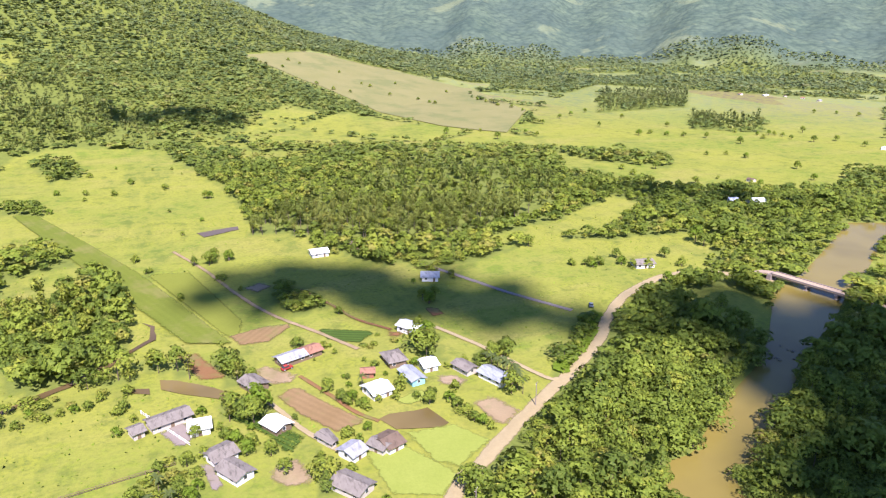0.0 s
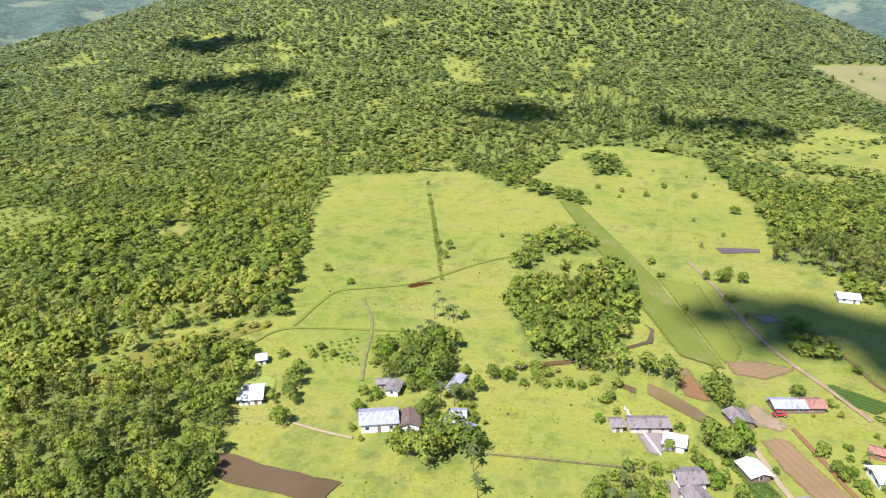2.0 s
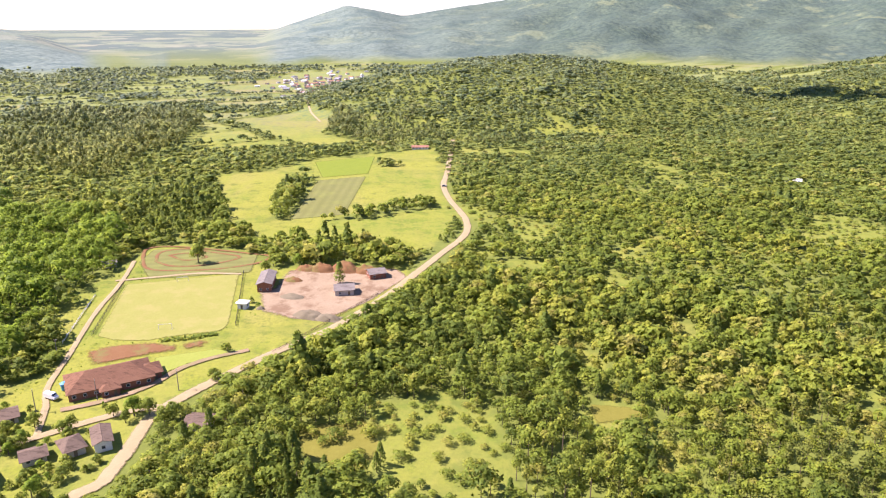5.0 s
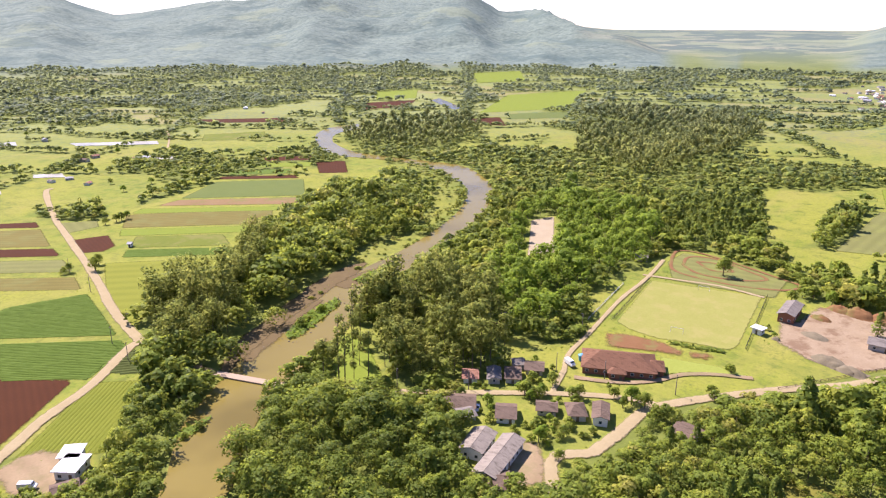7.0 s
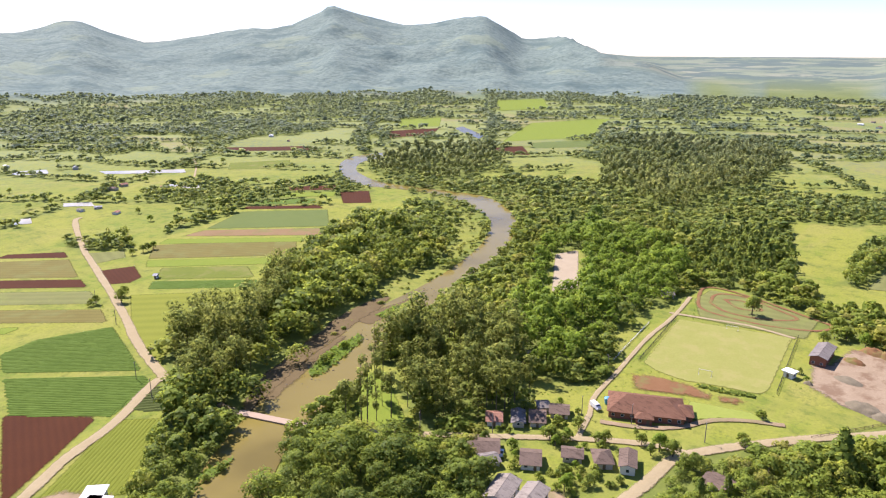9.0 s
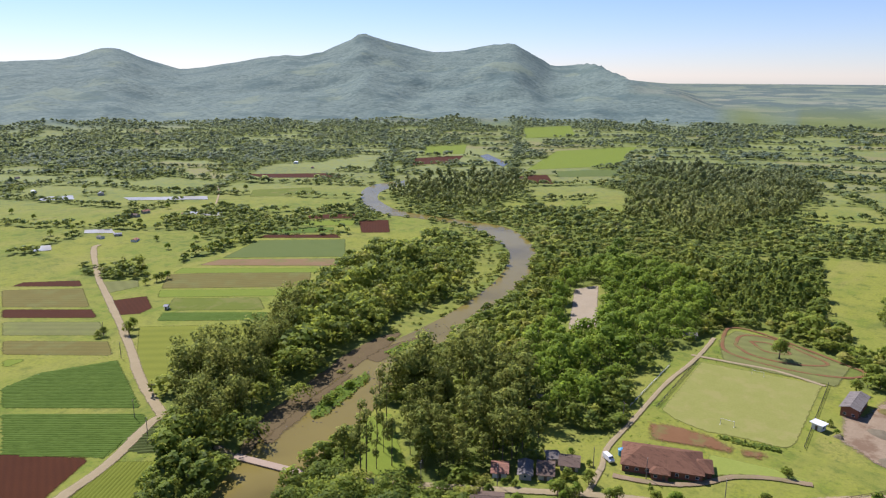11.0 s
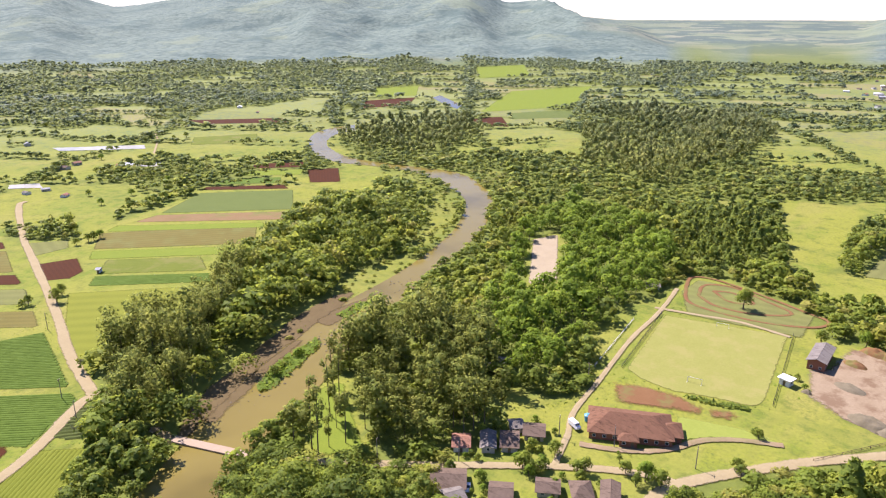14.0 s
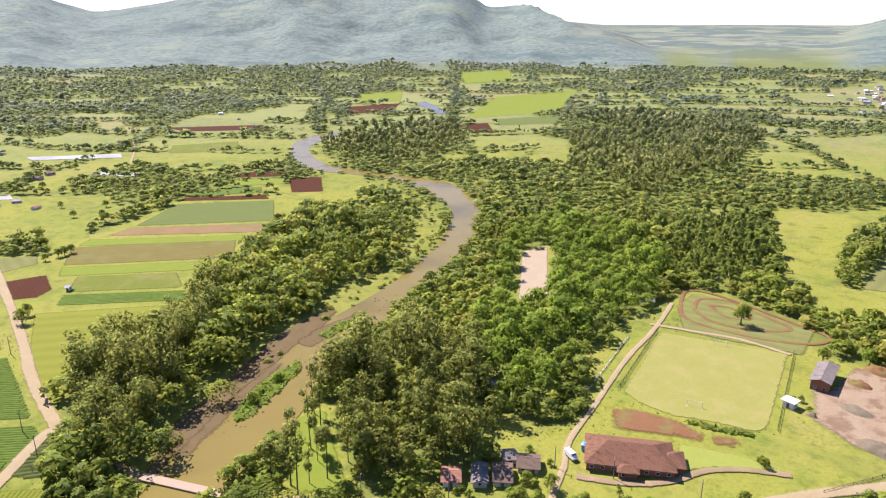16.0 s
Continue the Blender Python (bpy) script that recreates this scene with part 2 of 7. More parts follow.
def make_ground():
    n = Nodes("ground")
    lawn = n.mix(n.noise(30, 5, 0.6), (0.182, 0.206, 0.022), (0.262, 0.268, 0.040))
    lawn = n.mix(n.ramp(n.noise(95, 4, 0.55), [(0.45, (0, 0, 0)), (0.58, (1, 1, 1))]), lawn, (0.138, 0.188, 0.022))
    lawn = n.mix(n.ramp(n.noise(48, 5, 0.65, stretch=(0.6, 1.5, 1), turn=0.6), [(0.50, (0, 0, 0)), (0.62, (0.8, 0.8, 0.8))]), lawn, (0.255, 0.235, 0.060))
    lawn = n.mix(n.ramp(n.noise(9, 4, 0.65), [(0.52, (0, 0, 0)), (0.68, (1, 1, 1))]), lawn, (0.118, 0.140, 0.024))
    lawn = n.mix(n.ramp(n.noise(70, 6, 0.72, stretch=(1.6, 0.5, 1), turn=0.35), [(0.53, (0, 0, 0)), (0.60, (0.75, 0.75, 0.75)), (0.66, (0.1, 0.1, 0.1))]), lawn, (0.098, 0.135, 0.024))
    lawn = n.mix(n.ramp(n.noise(1.6, 4, 0.75), [(0.42, (0, 0, 0)), (0.66, (0.85, 0.85, 0.85))]), lawn, (0.112, 0.138, 0.028))
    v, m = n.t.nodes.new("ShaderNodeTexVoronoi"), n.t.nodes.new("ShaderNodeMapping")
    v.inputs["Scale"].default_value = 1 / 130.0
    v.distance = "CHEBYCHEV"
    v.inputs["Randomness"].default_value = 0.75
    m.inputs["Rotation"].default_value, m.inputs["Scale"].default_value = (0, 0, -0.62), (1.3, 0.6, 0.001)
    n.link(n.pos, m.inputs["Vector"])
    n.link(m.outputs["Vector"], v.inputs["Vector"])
    # field colours, blued and greyed to paint in distance haze
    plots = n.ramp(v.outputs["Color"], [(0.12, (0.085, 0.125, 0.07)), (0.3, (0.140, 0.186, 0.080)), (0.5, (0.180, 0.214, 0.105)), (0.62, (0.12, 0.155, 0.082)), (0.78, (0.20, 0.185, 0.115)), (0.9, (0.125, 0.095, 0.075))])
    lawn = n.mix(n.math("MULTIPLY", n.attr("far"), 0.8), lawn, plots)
    lawn = n.mix(n.ramp(n.noise(17, 6, 0.7), [(0.40, (0, 0, 0)), (0.50, (0.6, 0.6, 0.6)), (0.60, (0, 0, 0))]), lawn, (0.228, 0.236, 0.042))
    floor = n.mix(n.noise(4, 4, 0.7), (0.075, 0.100, 0.020), (0.175, 0.205, 0.040))
    c = n.mix(n.attr("wooded"), lawn, floor)
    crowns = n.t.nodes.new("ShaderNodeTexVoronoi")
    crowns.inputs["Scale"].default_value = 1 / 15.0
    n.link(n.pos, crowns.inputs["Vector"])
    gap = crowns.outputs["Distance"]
    # blue-grey haze of the far slopes is painted into these colours
    haze_tone = n.mix(n.ramp(n.noise(55, 6, 0.75), [(0.34, (0, 0, 0)), (0.66, (1, 1, 1))]), (0.100, 0.140, 0.118), (0.170, 0.218, 0.174))
    hills = n.mix(n.math("MULTIPLY", n.ramp(crowns.outputs["Color"], [(0.1, (0, 0, 0)), (0.9, (1, 1, 1))]), 0.32), haze_tone, (0.190, 0.245, 0.200))
    # shade between crowns, painted as dark cell edges
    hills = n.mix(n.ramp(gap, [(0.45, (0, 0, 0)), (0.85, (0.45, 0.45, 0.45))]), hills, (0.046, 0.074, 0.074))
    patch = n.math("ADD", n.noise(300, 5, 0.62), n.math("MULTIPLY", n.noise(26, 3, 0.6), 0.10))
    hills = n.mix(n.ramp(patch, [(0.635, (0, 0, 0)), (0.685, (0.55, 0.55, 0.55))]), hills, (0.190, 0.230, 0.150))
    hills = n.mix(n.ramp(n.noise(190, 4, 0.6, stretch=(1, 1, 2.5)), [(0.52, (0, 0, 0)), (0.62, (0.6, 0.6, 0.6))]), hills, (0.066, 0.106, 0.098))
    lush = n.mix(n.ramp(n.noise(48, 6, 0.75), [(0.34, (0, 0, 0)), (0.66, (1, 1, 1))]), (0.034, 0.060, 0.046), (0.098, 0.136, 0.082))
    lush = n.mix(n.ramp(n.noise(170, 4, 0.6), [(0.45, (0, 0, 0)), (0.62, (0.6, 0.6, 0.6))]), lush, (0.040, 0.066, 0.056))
    # the same painted shade between crowns on the greener slopes
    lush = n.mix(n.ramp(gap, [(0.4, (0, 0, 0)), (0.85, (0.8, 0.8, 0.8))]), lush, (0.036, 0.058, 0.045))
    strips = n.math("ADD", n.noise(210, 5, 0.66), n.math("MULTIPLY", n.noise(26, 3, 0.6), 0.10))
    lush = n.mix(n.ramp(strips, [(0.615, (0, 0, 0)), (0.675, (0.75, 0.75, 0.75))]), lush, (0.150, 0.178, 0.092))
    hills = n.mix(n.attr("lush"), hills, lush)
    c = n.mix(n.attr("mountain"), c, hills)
    # pale haze over the distant plain, put into its ground colour
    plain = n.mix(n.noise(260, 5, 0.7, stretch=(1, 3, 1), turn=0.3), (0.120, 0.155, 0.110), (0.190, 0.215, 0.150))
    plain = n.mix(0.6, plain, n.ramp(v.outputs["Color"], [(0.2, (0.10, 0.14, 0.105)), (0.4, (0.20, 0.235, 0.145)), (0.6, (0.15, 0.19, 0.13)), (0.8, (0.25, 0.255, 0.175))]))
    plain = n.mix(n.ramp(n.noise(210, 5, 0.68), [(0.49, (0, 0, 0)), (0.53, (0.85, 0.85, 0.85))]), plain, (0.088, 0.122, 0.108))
    c = n.mix(n.attr("haze_plain"), c, plain)
    tops = n.math("MULTIPLY", n.math("SUBTRACT", 1.0, gap), 2.2)
    tops = n.math("ADD", tops, n.math("MULTIPLY", n.noise(60, 5, 0.7), 5.0))
    rough = n.math("ADD", n.math("MULTIPLY", n.noise(1.5, 4, 0.7), 0.2), n.math("MULTIPLY", n.attr("mountain"), tops))
    n.bump(rough, 0.8, 1.0)
    n.done(c, 0.95)


make_ground()


def make_water(name, deep, shallow, rough):
    n = Nodes(name)
    c = n.mix(n.noise(30, 4, 0.6), deep, shallow)
    c = n.mix(n.ramp(n.noise(55, 3, 0.5, stretch=(1, 1, 1)), [(0.5, (0, 0, 0)), (0.66, (1, 1, 1))]), c, tuple(v * 0.8 for v in deep))
    n.bump(n.noise(1.6, 3, 0.6), 0.25, 0.05)
    n.b.inputs["IOR"].default_value = 1.33
    n.b.inputs["Specular IOR Level"].default_value = 0.26
    return n.done(c, rough)


make_water("river", (0.155, 0.122, 0.028), (0.196, 0.158, 0.038), 0.2)
make_water("pond_brown", (0.085, 0.058, 0.024), (0.125, 0.088, 0.040), 0.12)
make_water("pond_olive", (0.135, 0.100, 0.036), (0.185, 0.140, 0.056), 0.12)
# sky reflection of the fish ponds is painted into this pale base colour
make_water("pond_sky_pale", (0.33, 0.32, 0.27), (0.40, 0.39, 0.34), 0.3)


def roof_like(name, dark, light, rough=0.8, metal=0.0, rib=0.35):
    n = Nodes(name)
    tex = n.t.nodes.new("ShaderNodeTexCoord")
    c = n.mix(n.noise(2.2, 5, 0.65), dark, light)
    c = n.mix(n.ramp(n.noise(1.0, 4, 0.7, stretch=(1, 0.25, 1)), [(0.5, (0, 0, 0)), (0.72, (1, 1, 1))]), c, tuple(v * 0.55 for v in dark))
    w = n.t.nodes.new("ShaderNodeTexWave")
    w.inputs["Scale"].default_value = 0.314 / rib
    n.link(tex.outputs["Object"], w.inputs["Vector"])
    n.bump(w.outputs["Fac"], 0.7, 0.06)
    n.b.inputs["Metallic"].default_value = metal
    return n.done(c, rough)


roof_like("whitemetal", (0.66, 0.68, 0.70), (0.82, 0.82, 0.80), 0.45)
roof_like("flatwhite", (0.62, 0.63, 0.65), (0.78, 0.78, 0.76), 0.6)
roof_like("greymetal", (0.245, 0.252, 0.274), (0.360, 0.367, 0.389), 0.5)
roof_like("bluemetal", (0.230, 0.250, 0.275), (0.320, 0.345, 0.370), 0.5)
roof_like("greytile", (0.138, 0.122, 0.104), (0.248, 0.224, 0.196))
roof_like("paleroof", (0.185, 0.160, 0.128), (0.290, 0.258, 0.212))
roof_like("browntile", (0.105, 0.076, 0.054), (0.185, 0.136, 0.102), rib=0.25)
roof_like("rusttile", (0.130, 0.066, 0.038), (0.215, 0.115, 0.070), rib=0.25)
roof_like("terracotta", (0.230, 0.115, 0.075), (0.340, 0.185, 0.125), rib=0.25)
soil_like("white", (0.68, 0.66, 0.62), (0.80, 0.79, 0.76), 2.0, 0.3, 0.01)
soil_like("plaster", (0.42, 0.38, 0.32), (0.58, 0.53, 0.46), 1.6, 0.3, 0.01)
soil_like("blue", (0.22, 0.48, 0.58), (0.32, 0.60, 0.68), 1.6, 0.3, 0.01)
soil_like("brick", (0.24, 0.10, 0.06), (0.36, 0.16, 0.10), 1.2, 0.2, 0.02)
soil_like("wood", (0.14, 0.10, 0.06), (0.26, 0.19, 0.13), 1.0, 0.2, 0.02)
soil_like("pale_slab", (0.34, 0.26, 0.18), (0.46, 0.36, 0.26), 3.0, 0.5, 0.02)
soil_like("black_net", (0.03, 0.032, 0.03), (0.06, 0.06, 0.055), 1.0, 0.3, 0.01)
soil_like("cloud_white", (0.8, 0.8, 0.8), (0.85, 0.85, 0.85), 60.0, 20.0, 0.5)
n_ = Nodes("glass_pane")
n_.done((0.035, 0.045, 0.05), 0.08)

# ---- lie of the land ----
SKY_AZ = (-180, -60, -50, -40, -30, -20, 40, 50, 60, 70, 75, 78, 82, 85.7, 90, 95, 97.5, 106.5, 107.7, 111.7, 114.1, 115.2, 115.8, 116.5, 117.3, 118.2, 119.6, 121, 121.8, 122.9, 124, 126.1, 127.9, 130.1, 132.2, 134, 135.8, 136.3, 137.4, 138.7, 140.4, 141.7, 143.4, 145.4, 147.5, 149.1, 151.5, 152.4, 153.3, 154.4, 155.5, 157.1, 158.8, 160.8, 163, 180)
SKY_EL = (4.5, 5, 5, 5, 5, 5, 3.5, 2.2, 2.6, 3.2, 2.6, 1.65, 1.1, 0.5, 1.3, -0.3, -1.4, -2.9, -2.5, -0.95, -0.4, -0.1, 0.29, 0.41, 0.91, 1.12, 0.91, 0.83, 1.33, 1.95, 2.58, 2.41, 2.04, 1.87, 2.32, 2.77, 3.37, 2.92, 2.42, 1.87, 1.53, 1.6, 1.38, 1, 0.67, 0.5, 1.23, 1.61, 1.98, 1.92, 1.49, 1.13, 1.04, 0.94, 1.6, 2.5)
HILL_D = (0, 300, 500, 650, 750, 850, 1000, 1150, 1300)
HILL_Z = (330, 240, 170, 130, 95, 64, 30, 4, 0)


def wobble(x, y, scale, seed=0.0):
    """Cheap smooth unevenness in -1..1 for arrays."""
    a, b = x / scale, y / scale
    return (np.sin(a * 1.7 + seed) * np.cos(b * 1.3 - seed * 0.7) + 0.6 * np.sin(a * 3.1 - b * 2.3 + seed * 1.9)
            + 0.4 * np.cos(a * 5.3 + b * 4.7 - seed)) / 2.0


def patchy(x, y, scale, seed=0.0):
    """Uneven blotches in -1..1 that never repeat, for arrays."""
    total, weight = 0.0, 0.0
    for octave in range(3):
        s, w = scale / 2 ** octave, 0.5 ** octave
        a, b = x / s + 37.3 * seed, y / s - 17.9 * seed
        ia, ib = np.floor(a), np.floor(b)
        fa, fb = a - ia, b - ib
        fa, fb = fa * fa * (3 - 2 * fa), fb * fb * (3 - 2 * fb)
        at = lambda i, j: np.modf(np.abs(np.sin(i * 127.1 + j * 311.7 + octave * 74.7 + seed * 11.3) * 43758.5453))[0]
        top = at(ia, ib) * (1 - fa) + at(ia + 1, ib) * fa
        low = at(ia, ib + 1) * (1 - fa) + at(ia + 1, ib + 1) * fa
        total, weight = total + w * (top * (1 - fb) + low * fb), weight + w
    return (total / weight - 0.5) * 2.6


def land(x, y):
    """Height of the ground at x, y (arrays)."""
    x, y = np.asarray(x, float), np.asarray(y, float)
    r, az = np.hypot(x, y), np.degrees(np.arctan2(-x, y))
    far = np.maximum(r, 1500.0)
    plain = 120.0 - 120.0 * far / (1500.0 * np.exp((far - 1500.0) / 1300.0))
    z = np.where(r > 1500, np.maximum(plain, 0), 0.0)
    # the wooded hill behind the farms
    c, s = np.cos(np.radians(17.0)), np.sin(np.radians(17.0))
    along, side = 1750 - (-s * x + c * y), (c * x + s * y)
    d = np.hypot(along * np.where(along < 0, 1.4, 1.0), side * np.where(side < 0, 0.84, 1.0))
    hill = np.interp(d, HILL_D, HILL_Z)
    hill = hill * (1 + 0.10 * wobble(x, y, 260, 1.0)) + 0.03 * np.minimum(hill, 60) * wobble(x, y, 90, 2.0)
    # the low wooded knoll by the road
    k = np.hypot(x + 1213, (y - 302) * 1.0) / 430
    hill = np.maximum(hill, 64 * np.maximum(0, 1 - k * k) ** 1.3 * (1 + 0.1 * wobble(x, y, 150, 4.0)))
    # the ranges round the valley
    el = np.interp(az, SKY_AZ, SKY_EL)
    near = np.clip((44 - az) / 14, 0, 1)
    back = np.clip((az - 38) / 14, 0, 1) * np.clip((100 - az) / 10, 0, 1)
    top_r = 4000 - 1250 * near + 250 * wobble(az * 20, az * 7, 130, 3.0)
    top_r = top_r - 1300 * np.clip((az - 103) / 3, 0, 1) * np.clip((119 - az) / 4, 0, 1)
    top_z = 130 + top_r * np.tan(np.radians(el))
    foot = 1950 - 230 * near + 280 * back + 220 * wobble(az * 30, az * 11, 170, 5.0)
    u = np.clip((r - foot) / (top_r - foot), 0, 1)
    over = np.clip((r - top_r) / 900, 0, 1)
    rise = (0.45 * u + 0.55 * u ** 2.4) * (1 - 0.35 * over)
    spur = wobble(az * 60, r * 0.25 + az * 8, 160, 7.0) + 0.5 * wobble(x, y, 210, 9.0)
    base = z
    gully = np.abs(patchy(az * 30, r * 0.6, 300, 6.0)) + 0.5 * np.abs(patchy(x, y, 420, 3.0))
    shape = np.sin(np.pi * np.clip(u * 1.02, 0, 1))
    mount = base + np.maximum(top_z - base, 0) * np.clip(rise + (np.interp(az, (20, 50), (0.025, 0.06)) * spur + np.interp(az, (20, 45, 86, 95), (0.10, 0.2, 0.26, 0.16)) * (0.55 - gully)) * shape, 0, 1)
    z = z + (mount - z) * np.clip((el + np.where(az > 103, 3.0, 1.38)) / 0.5, 0, 1)
    return np.maximum(z, hill)

# ---- land cover ----
AREAS = []


def area(kind, *points):
    AREAS.append((kind, np.array(points, float)))


def inside(poly, x, y):
    hit = np.zeros(x.shape, bool)
    for (ax, ay), (bx, by) in zip(poly, np.roll(poly, -1, axis=0)):
        cross = (ay > y) != (by > y)
        hit ^= cross & (x < (bx - ax) * (y - ay) / ((by - ay) + 1e-12) + ax)
    return hit


def smooth_line(points, steps=6):
    """Catmull-Rom through the points."""
    p = np.array(points, float)
    p = np.vstack([2 * p[0] - p[1], p, 2 * p[-1] - p[-2]])
    out = []
    for a, b, c, d in zip(p, p[1:], p[2:], p[3:]):
        for u in np.linspace(0, 1, steps, endpoint=False):
            out.append(0.5 * (2 * b + (c - a) * u + (2 * a - 5 * b + 4 * c - d) * u * u + (3 * b - a - 3 * c + d) * u ** 3))
    out.append(p[-2])
    return np.array(out)


LEFT_BANK = [(367, 282), (338, 265), (274, 228), (241, 213), (222, 195), (192, 169), (166, 154), (142, 139), (130, 131), (111, 117), (90, 20), (40, -40), (-20, -90), (-70, -135), (-105, -152), (-122, -166), (-154, -186), (-186, -194), (-214, -204), (-255, -221), (-291, -229), (-331, -241), (-377, -250), (-432, -268), (-490, -299), (-526, -332), (-556, -379), (-552, -443), (-551, -503), (-575, -555), (-604, -590), (-645, -616), (-700, -621)]
RIGHT_BANK = [(398, 270), (358, 251), (301, 217), (272, 202), (241, 182), (210, 166), (187, 150), (157, 130), (144, 121), (129, 110), (110, 0), (58, -62), (-5, -112), (-48, -155), (-89, -166), (-116, -192), (-148, -210), (-164, -219), (-197, -232), (-240, -244), (-266, -250), (-318, -255), (-373, -267), (-419, -283), (-476, -315), (-510, -360), (-535, -410), (-533, -467), (-527, -504), (-549, -554), (-608, -622), (-667, -655), (-729, -650)]

area("open", (-73, -226), (-111, -182), (-124, -203), (-147, -208), (-140, -247), (-157, -281), (-188, -315), (-266, -350), (-337, -392), (-398, -423), (-432, -460), (-520, -490), (-541, -559), (-490, -572), (-684, -709), (-723, -750), (-856, -590), (-755, -446), (-909, -443), (-1068, -485), (-1232, -404), (-1199, -182), (-1900, -700), (-2100, -1300), (-1500, -2000), (-700, -2100), (0, -900), (60, -260))
area("open", (-268, 473), (-173, 527), (-121, 481), (-117, 610), (-77, 648), (-4, 637), (30, 513), (42, 454), (40, 403), (65, 390), (69, 341), (86, 314), (108, 301), (111, 293), (146, 298), (184, 317), (222, 303), (272, 300), (256, 264), (224, 243), (202, 243), (156, 215), (145, 202), (116, 184), (104, 170), (83, 156), (67, 143), (55, 95), (-20, 80), (-110, 116), (-117, 138), (-127, 154), (-134, 168), (-150, 202), (-170, 210), (-192, 195), (-197, 201), (-177, 221), (-158, 235), (-191, 304), (-226, 381))
area("open", (109, 1060), (241, 1161), (357, 1115), (447, 1024), (422, 783), (317, 625), (267, 681), (221, 820), (186, 906), (155, 968))
area("open", (403, 740), (564, 936), (684, 1029), (777, 904), (928, 697), (524, 381), (496, 392), (432, 346), (370, 360), (326, 394), (283, 459), (348, 613))
area("open", (161, 331), (219, 351), (279, 387), (276, 357), (220, 318), (161, 310))
area("open", (207, 223), (233, 228), (229, 205), (211, 188), (185, 193))
area("open", (-302, -131), (-341, -135), (-386, -123), (-415, -118), (-414, -98), (-392, -52), (-369, -37), (-358, 24), (-345, 30), (-308, 5), (-286, -15), (-261, -36), (-238, -56), (-222, -76), (-204, -69), (-187, -74), (-172, -76), (-173, -113), (-236, -145), (-256, -112), (-270, -114))
area("open", (-624, -118), (-634, -70), (-694, -32), (-730, 83), (-625, 82), (-537, 66), (-440, 62), (-382, 41), (-396, -6), (-409, -50), (-454, -81))
area("open", (-1141, -200), (-1127, -66), (-946, -57), (-909, -161))
area("open", (-728, 110), (-707, 184), (-676, 171), (-693, 107))
area("scrub", (-207, -23), (-211, 1), (-192, 8), (-175, -1), (-178, -17))
area("scrub", (-216, 1), (-222, 31), (-206, 44), (-165, 42), (-167, 2), (-192, 6))
area("scrub", (-203, 71), (-210, 93), (-196, 84), (-194, 74))
area("scrub", (-192, 190), (-166, 224), (-153, 227), (-167, 197), (-180, 160), (-191, 156))
area("scrub", (-209, 75), (-204, 95), (-197, 93), (-194, 74))
area("scrub", (-172, 80), (-171, 97), (-160, 92), (-163, 76))
area("scrub", (-377, 138), (-357, 168), (-342, 151), (-363, 135))
area("scrub", (-318, 854), (-272, 866), (-232, 777), (-281, 786))
area("open", (-185, -131), (-219, -83), (-226, -71), (-204, -70), (-177, -74), (-158, -76), (-143, -95), (-174, -110), (-172, -123))
area("open", (-205, -142), (-229, -126), (-229, -111), (-211, -102), (-190, -131))
area("open", (-416, -223), (-437, -216), (-367, -181), (-350, -188))
area("open", (-201, -200), (-214, -196), (-197, -174), (-181, -154), (-168, -168), (-178, -184))
area("open", (-83, -224), (-98, -210), (-83, -189), (-74, -187), (-65, -199), (-60, -210))
area("wood", (-66, 268), (-71, 280), (-68, 301), (-51, 311), (-46, 351), (-34, 354), (-18, 306), (-18, 270), (-21, 248), (-36, 235), (-53, 232))
area("wood", (-86, 364), (-66, 398), (-47, 385), (-46, 361), (-72, 350), (-72, 323), (-78, 325))
area("wood", (-117, 484), (-76, 484), (-67, 450), (-84, 460))
area("wood", (-94, 607), (-65, 612), (-55, 549), (-77, 545))
area("wood", (-66, 217), (-54, 219), (-15, 235), (-18, 224), (-52, 210))
area("wood", (340, 616), (334, 547), (403, 486), (369, 443), (326, 488), (306, 558))
area("euca", (580, 677), (627, 612), (565, 549), (510, 592))
area("euca", (613, 919), (737, 875), (628, 741), (492, 734))
area("wood", (417, 955), (434, 807), (404, 763), (398, 913))
area("wood", (515, 408), (565, 413), (417, 297), (419, 326))
area("wood", (41, 300), (56, 285), (57, 267), (44, 263), (35, 282))
area("wood", (80, 233), (91, 223), (87, 212), (76, 216))
area("wood", (135, 206), (156, 220), (146, 203), (117, 185), (116, 188))
area("wood", (-467, -57), (-609, -57), (-595, -32), (-466, -45))
area("wood", (-396, -26), (-412, -7), (-395, 10), (-373, 25), (-356, 21), (-366, -18))
area("wood", (-409, -93), (-409, -54), (-371, -25), (-367, -49), (-389, -58))
area("wood", (-459, -22), (-475, 0), (-509, 59), (-481, 56), (-457, 0))
area("wood", (-236, -535), (-268, -498), (-251, -462), (-221, -497))
area("wood", (-406, -557), (-497, -581), (-546, -564), (-530, -547), (-482, -563), (-401, -538))
area("wood", (-294, -499), (-369, -518), (-370, -508), (-288, -482))
area("euca", (-764, 115), (-760, 197), (-714, 186), (-739, 111))
area("euca", (-208, 636), (-34, 714), (-36, 661), (-114, 621), (-111, 580), (-170, 547))
area("euca", (-202, 141), (-177, 163), (-144, 158), (-124, 131), (-151, 115))
area("euca", (-188, -172), (-205, -208), (-237, -212), (-276, -217), (-280, -192), (-245, -160), (-228, -144), (-203, -141), (-184, -152))
area("euca", (-626, -600), (-833, -574), (-742, -461), (-597, -443), (-572, -522))
area("euca", (-151, -257), (-171, -300), (-204, -314), (-275, -340), (-264, -306), (-174, -243), (-152, -234))
area("euca", (-943, -443), (-1060, -394), (-990, -200), (-866, -172), (-880, -297))
